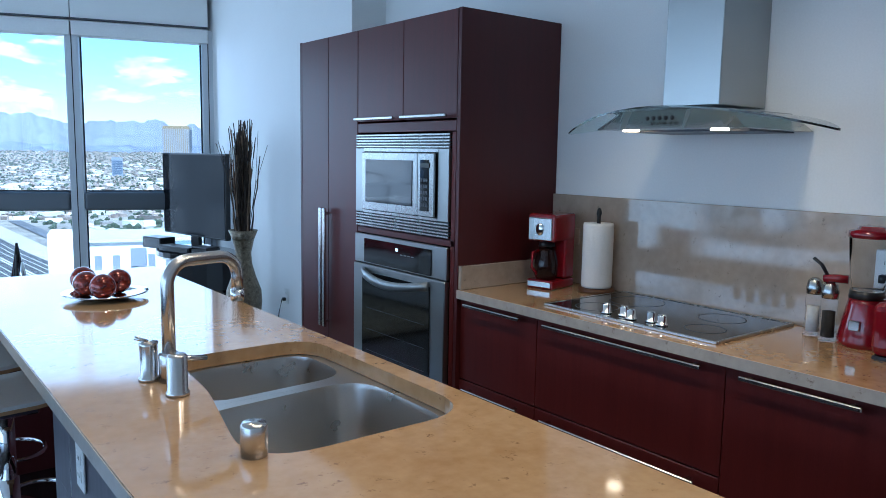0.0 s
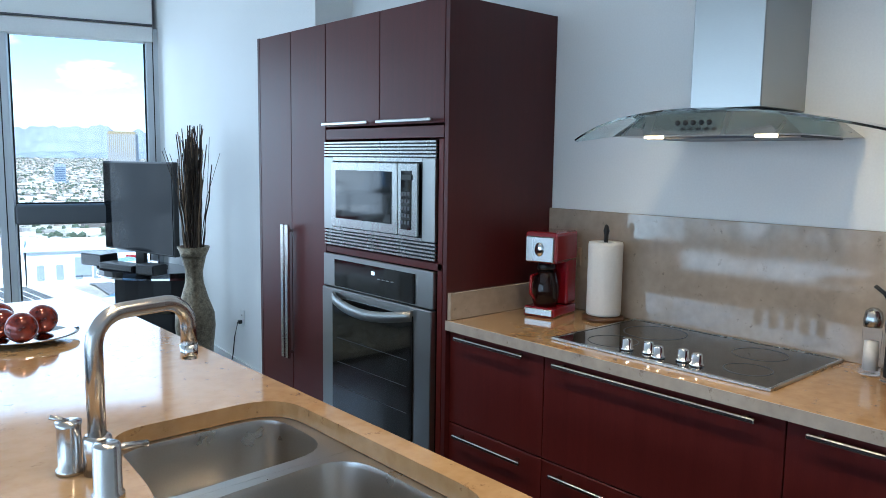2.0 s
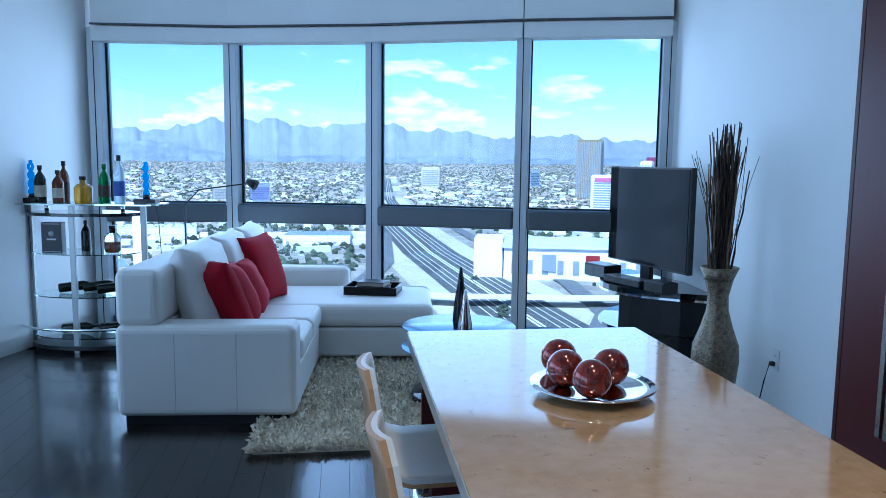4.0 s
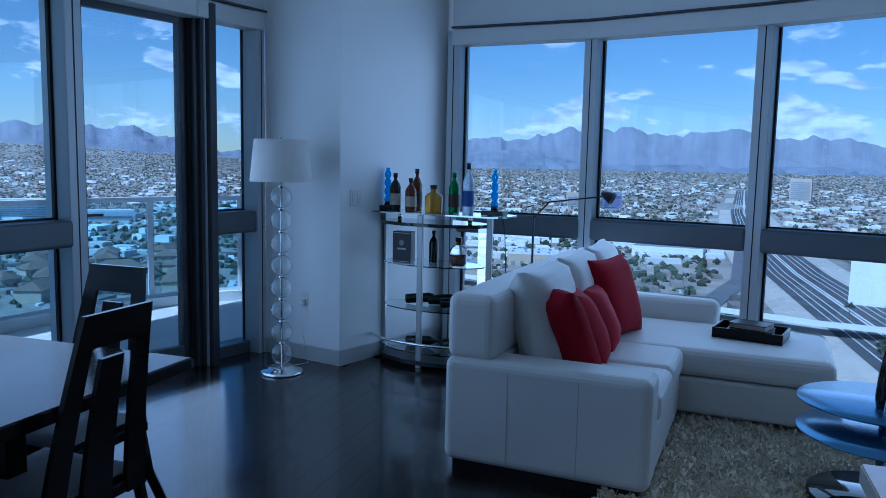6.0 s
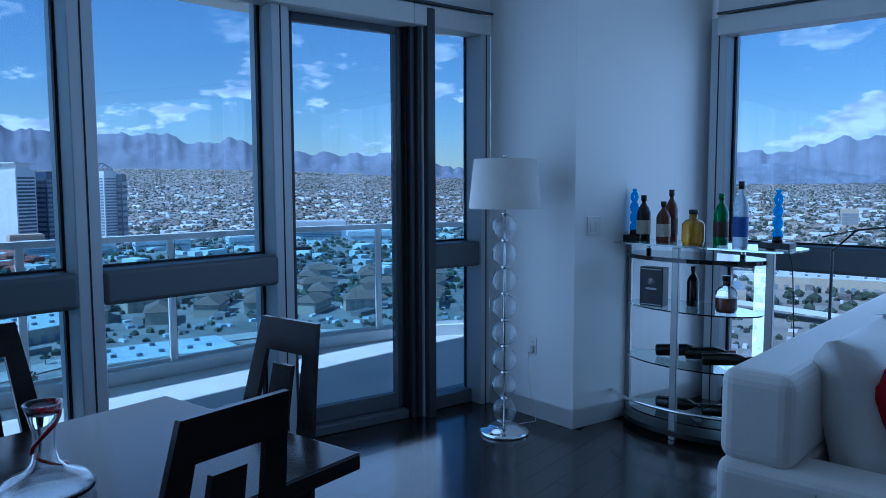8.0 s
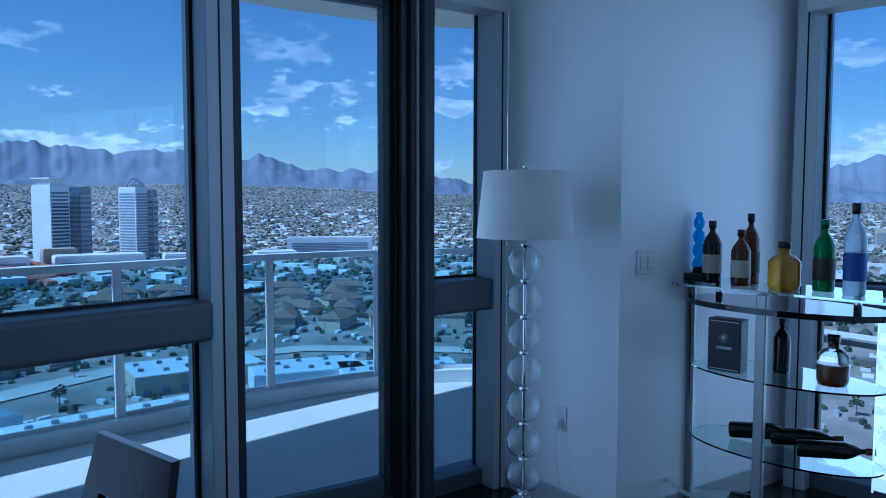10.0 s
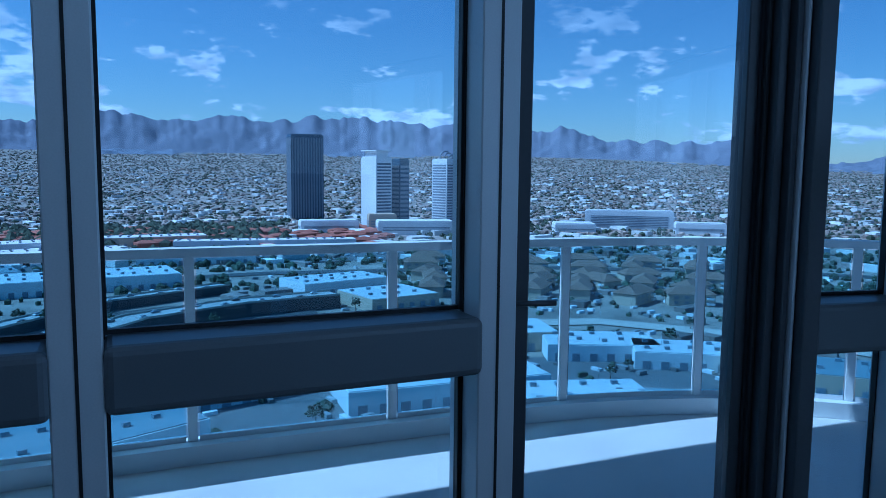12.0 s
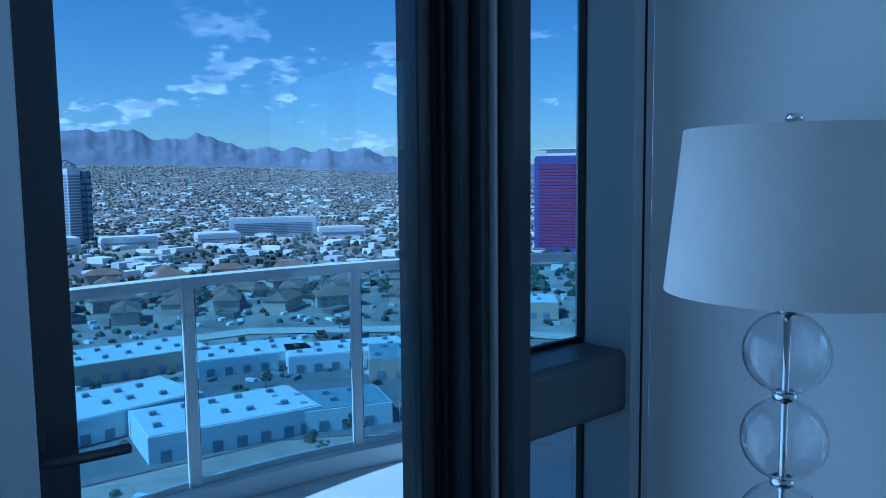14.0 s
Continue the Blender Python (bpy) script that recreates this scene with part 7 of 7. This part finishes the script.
def apartment():
    t = thing("apartment_house", pose(*polar(50, 500), G0), "tan apartment house with a brown hipped roof", "house", "apartment houses")
    part("wall", box(bme(), -13, 13, -7, 7, -1, 7), M_TAN, t)
    bm = bme()
    lo = [bm.verts.new(v) for v in ((-14, -8, 7.02), (14, -8, 7.02), (14, 8, 7.02), (-14, 8, 7.02))]
    hi = [bm.verts.new(v) for v in ((-7, 0, 11), (7, 0, 11))]
    for f in ((0, 1, 5, 4), (2, 3, 4, 5)):
        bm.faces.new([(lo + hi)[i] for i in f])
    bm.faces.new((lo[1], lo[2], hi[1]))
    bm.faces.new((lo[3], lo[0], hi[0]))
    bm.faces.new(lo[::-1])
    bmesh.ops.recalc_face_normals(bm, faces=bm.faces[:])
    part("roof", bm, M_TILE, t)
    for k in range(4):
        for z in (1.2, 4.2):
            part("window", box(bme(), -10 + 6 * k, -7.6 + 6 * k, -7.2, -7.02, z, z + 1.6), M_TGREY, t)
    for z in (1.0, 4.0):
        part("balcony", box(bme(), 8.2, 12.6, -8.4, -7.25, z, z + 1.0), M_TWHITE, t)
    return t


ap = apartment()
ra = random.Random(8)
spots = [(az, r) for az in (39, 43, 47, 51, 55, 59, 63) for r in (455, 495, 535, 575, 620)]
for k, (az, r) in enumerate(spots):
    x, y = polar(az + ra.uniform(-0.7, 0.7), r + ra.uniform(-10, 10))
    copy_thing(ap, pose(x, y, G0, 0, 0, az + ra.choice((0, 90, 20, 70)) + ra.uniform(-8, 8)))


def warehouse(az, r, w, d, h, turn, roofm, label):
    x, y = polar(az, r)
    t = thing("warehouse", pose(x, y, gz(x, y), 0, 0, az + turn), label, "warehouse")
    part("wall", box(bme(), -w / 2, w / 2, -d / 2, d / 2, -1, h), M_TAN if ra.random() < 0.4 else M_TWHITE, t)
    part("roof", box(bme(), -w / 2 + 0.5, w / 2 - 0.5, -d / 2 + 0.5, d / 2 - 0.5, h + 0.02, h + 0.3), roofm, t)
    for k in range(int(w / 9)):
        for j in range(2):
            ux, uy = -w / 2 + 5 + 9 * k + ra.uniform(-2, 2), d * (-0.22 + 0.44 * j) + ra.uniform(-2, 2)
            part("roof_unit", box(bme(), ux - 1, ux + 1, uy - 0.8, uy + 0.8, h + 0.32, h + 1.5), M_TGREY, t)
    for k in range(int(w / 7)):
        part("dock_door", box(bme(), -w / 2 + 3 + 7 * k, -w / 2 + 6 + 7 * k, -d / 2 - 0.2, -d / 2 - 0.02, 0, 3.6), M_TGREY, t)


M_ROOFW = mat("white_roof", (0.55, 0.57, 0.58), 0.8, vary=0.1, scale=0.06, fine=0.5)
M_ROOFB = mat("blue_grey_roof", (0.20, 0.24, 0.27), 0.8, vary=0.1, scale=0.06, fine=0.5)
for az, r, w, d, h, tu in ((92, 760, 150, 34, 9, 4), (84, 790, 130, 28, 9, 6), (90, 690, 120, 30, 8, 4), (75, 745, 170, 20, 8, 2)):
    warehouse(az, r, w, d, h, tu, M_TWHITE, "long low warehouse with a white roof and roof units")
for az, r, w, d, h, tu in ((88, 520, 120, 45, 9, 5), (97, 560, 110, 40, 9, 5), (103, 640, 120, 60, 9, 4), (80, 640, 90, 40, 8, 3), (70, 480, 60, 34, 8, 30), (66, 430, 44, 40, 7, 32),
                           (58, 330, 52, 30, 8, 15), (50, 320, 46, 26, 7, 12), (43, 315, 50, 24, 7, 10), (36, 300, 56, 28, 8, 6), (62, 255, 70, 30, 8, 20), (52, 235, 50, 28, 8, 16), (45, 240, 40, 22, 7, 10),
                           (76.5, 275, 58, 44, 9, 26), (88, 215, 60, 30, 8, 20), (98, 330, 70, 36, 8, 8), (31, 420, 60, 30, 9, 0), (20, 520, 80, 40, 9, 0), (10, 600, 80, 40, 9, 0), (14, 800, 90, 50, 9, -4), (2, 700, 60, 40, 9, -6), (28, 240, 60, 24, 7, 4)):
    warehouse(az, r, w, d, h, tu, M_ROOFW if (int(az) + int(r)) % 3 else M_ROOFB, "low warehouse with a flat pale roof and roof units")


def street_tree():
    t = thing("street_tree", pose(*polar(45, 200), G0), "dark green broad-crowned street tree", "tree", "street trees")
    part("trunk", tube(bme(), [(0, 0, -0.5), (0.2, 0, 2), (0.1, 0.2, 4.5)], 0.25, 6, [0.35, 0.25, 0.12]), M_TILE, t)
    rr = random.Random(2)
    bm = bme()
    for k in range(60):
        a, e, q = rr.uniform(0, 6.28), rr.uniform(-0.6, 1.2), rr.uniform(0.8, 3.0)
        c = Vector((q * math.cos(a) * math.cos(e), q * math.sin(a) * math.cos(e), 5 + q * math.sin(e) * 0.9))
        bmesh.ops.create_icosphere(bm, subdivisions=1, radius=rr.uniform(0.35, 0.8), matrix=Matrix.Translation(c) @ Matrix.Rotation(a, 4, "X") @ Matrix.Diagonal((1, 0.8, 0.6, 1)))
    part("crown", bm, M_TREES, t)
    return t


st = street_tree()
for k in range(46):
    az = ra.uniform(28, 100) if k % 4 else ra.uniform(-14, 15)
    x, y = polar(az, ra.uniform(205, 470))
    o = copy_thing(st, pose(x, y, G0, 0, 0, ra.uniform(0, 360)))
    o.scale = [ra.uniform(0.7, 1.3)] * 3

# ---- floor boards, last ----
BW, BL = 0.135, 1.62


def y_limit(x):
    if x < -4.51:
        return float(np.interp(x, [-5.30, -4.51], [4.76, 4.58]))
    if x < -4.12:
        return float(np.interp(x, [-4.51, -4.12], [4.58, 5.79]))
    return float(np.interp(x, [p[0] for p in NORTH], [p[1] for p in NORTH]))


def x_limit(y):
    return float(np.interp(y, [p[1] for p in WEST], [p[0] for p in WEST]))


board = mesh_of("floor_board", box(bme(), 0.0008, BW - 0.0008, 0.0, 1.0, -0.0115, 0.0, 0.0), M_FLOORWOOD)
far = []
count = 0
rb = random.Random(21)
xx = -5.95
row = 0
while xx < 0.58:
    yy = -4.2 - rb.random() * BL
    lim = y_limit(xx + BW / 2)
    while yy < lim:
        y1 = min(yy + BL, lim)
        y0 = max(yy, -4.2)
        yy += BL
        if y1 - y0 < 0.03 or x_limit((y0 + y1) / 2) > xx + BW:
            continue
        if y0 > -0.6 and xx < -0.6 and count < 300:
            o = new("floor_board", board)
            o.parent = sub
            o.location, o.scale = (xx, y0, 0), (1, y1 - y0 - 0.0016, 1)
            count += 1
        else:
            far.append((xx, y0, y1))
    xx += BW
bm = bme()
for x0, y0, y1 in far:
    box(bm, x0 + 0.0008, x0 + BW - 0.0008, y0, y1 - 0.0016, -0.0115, 0.0)
tagged(part("floor_boards", bm, M_FLOORWOOD, sub), kind="stuff")
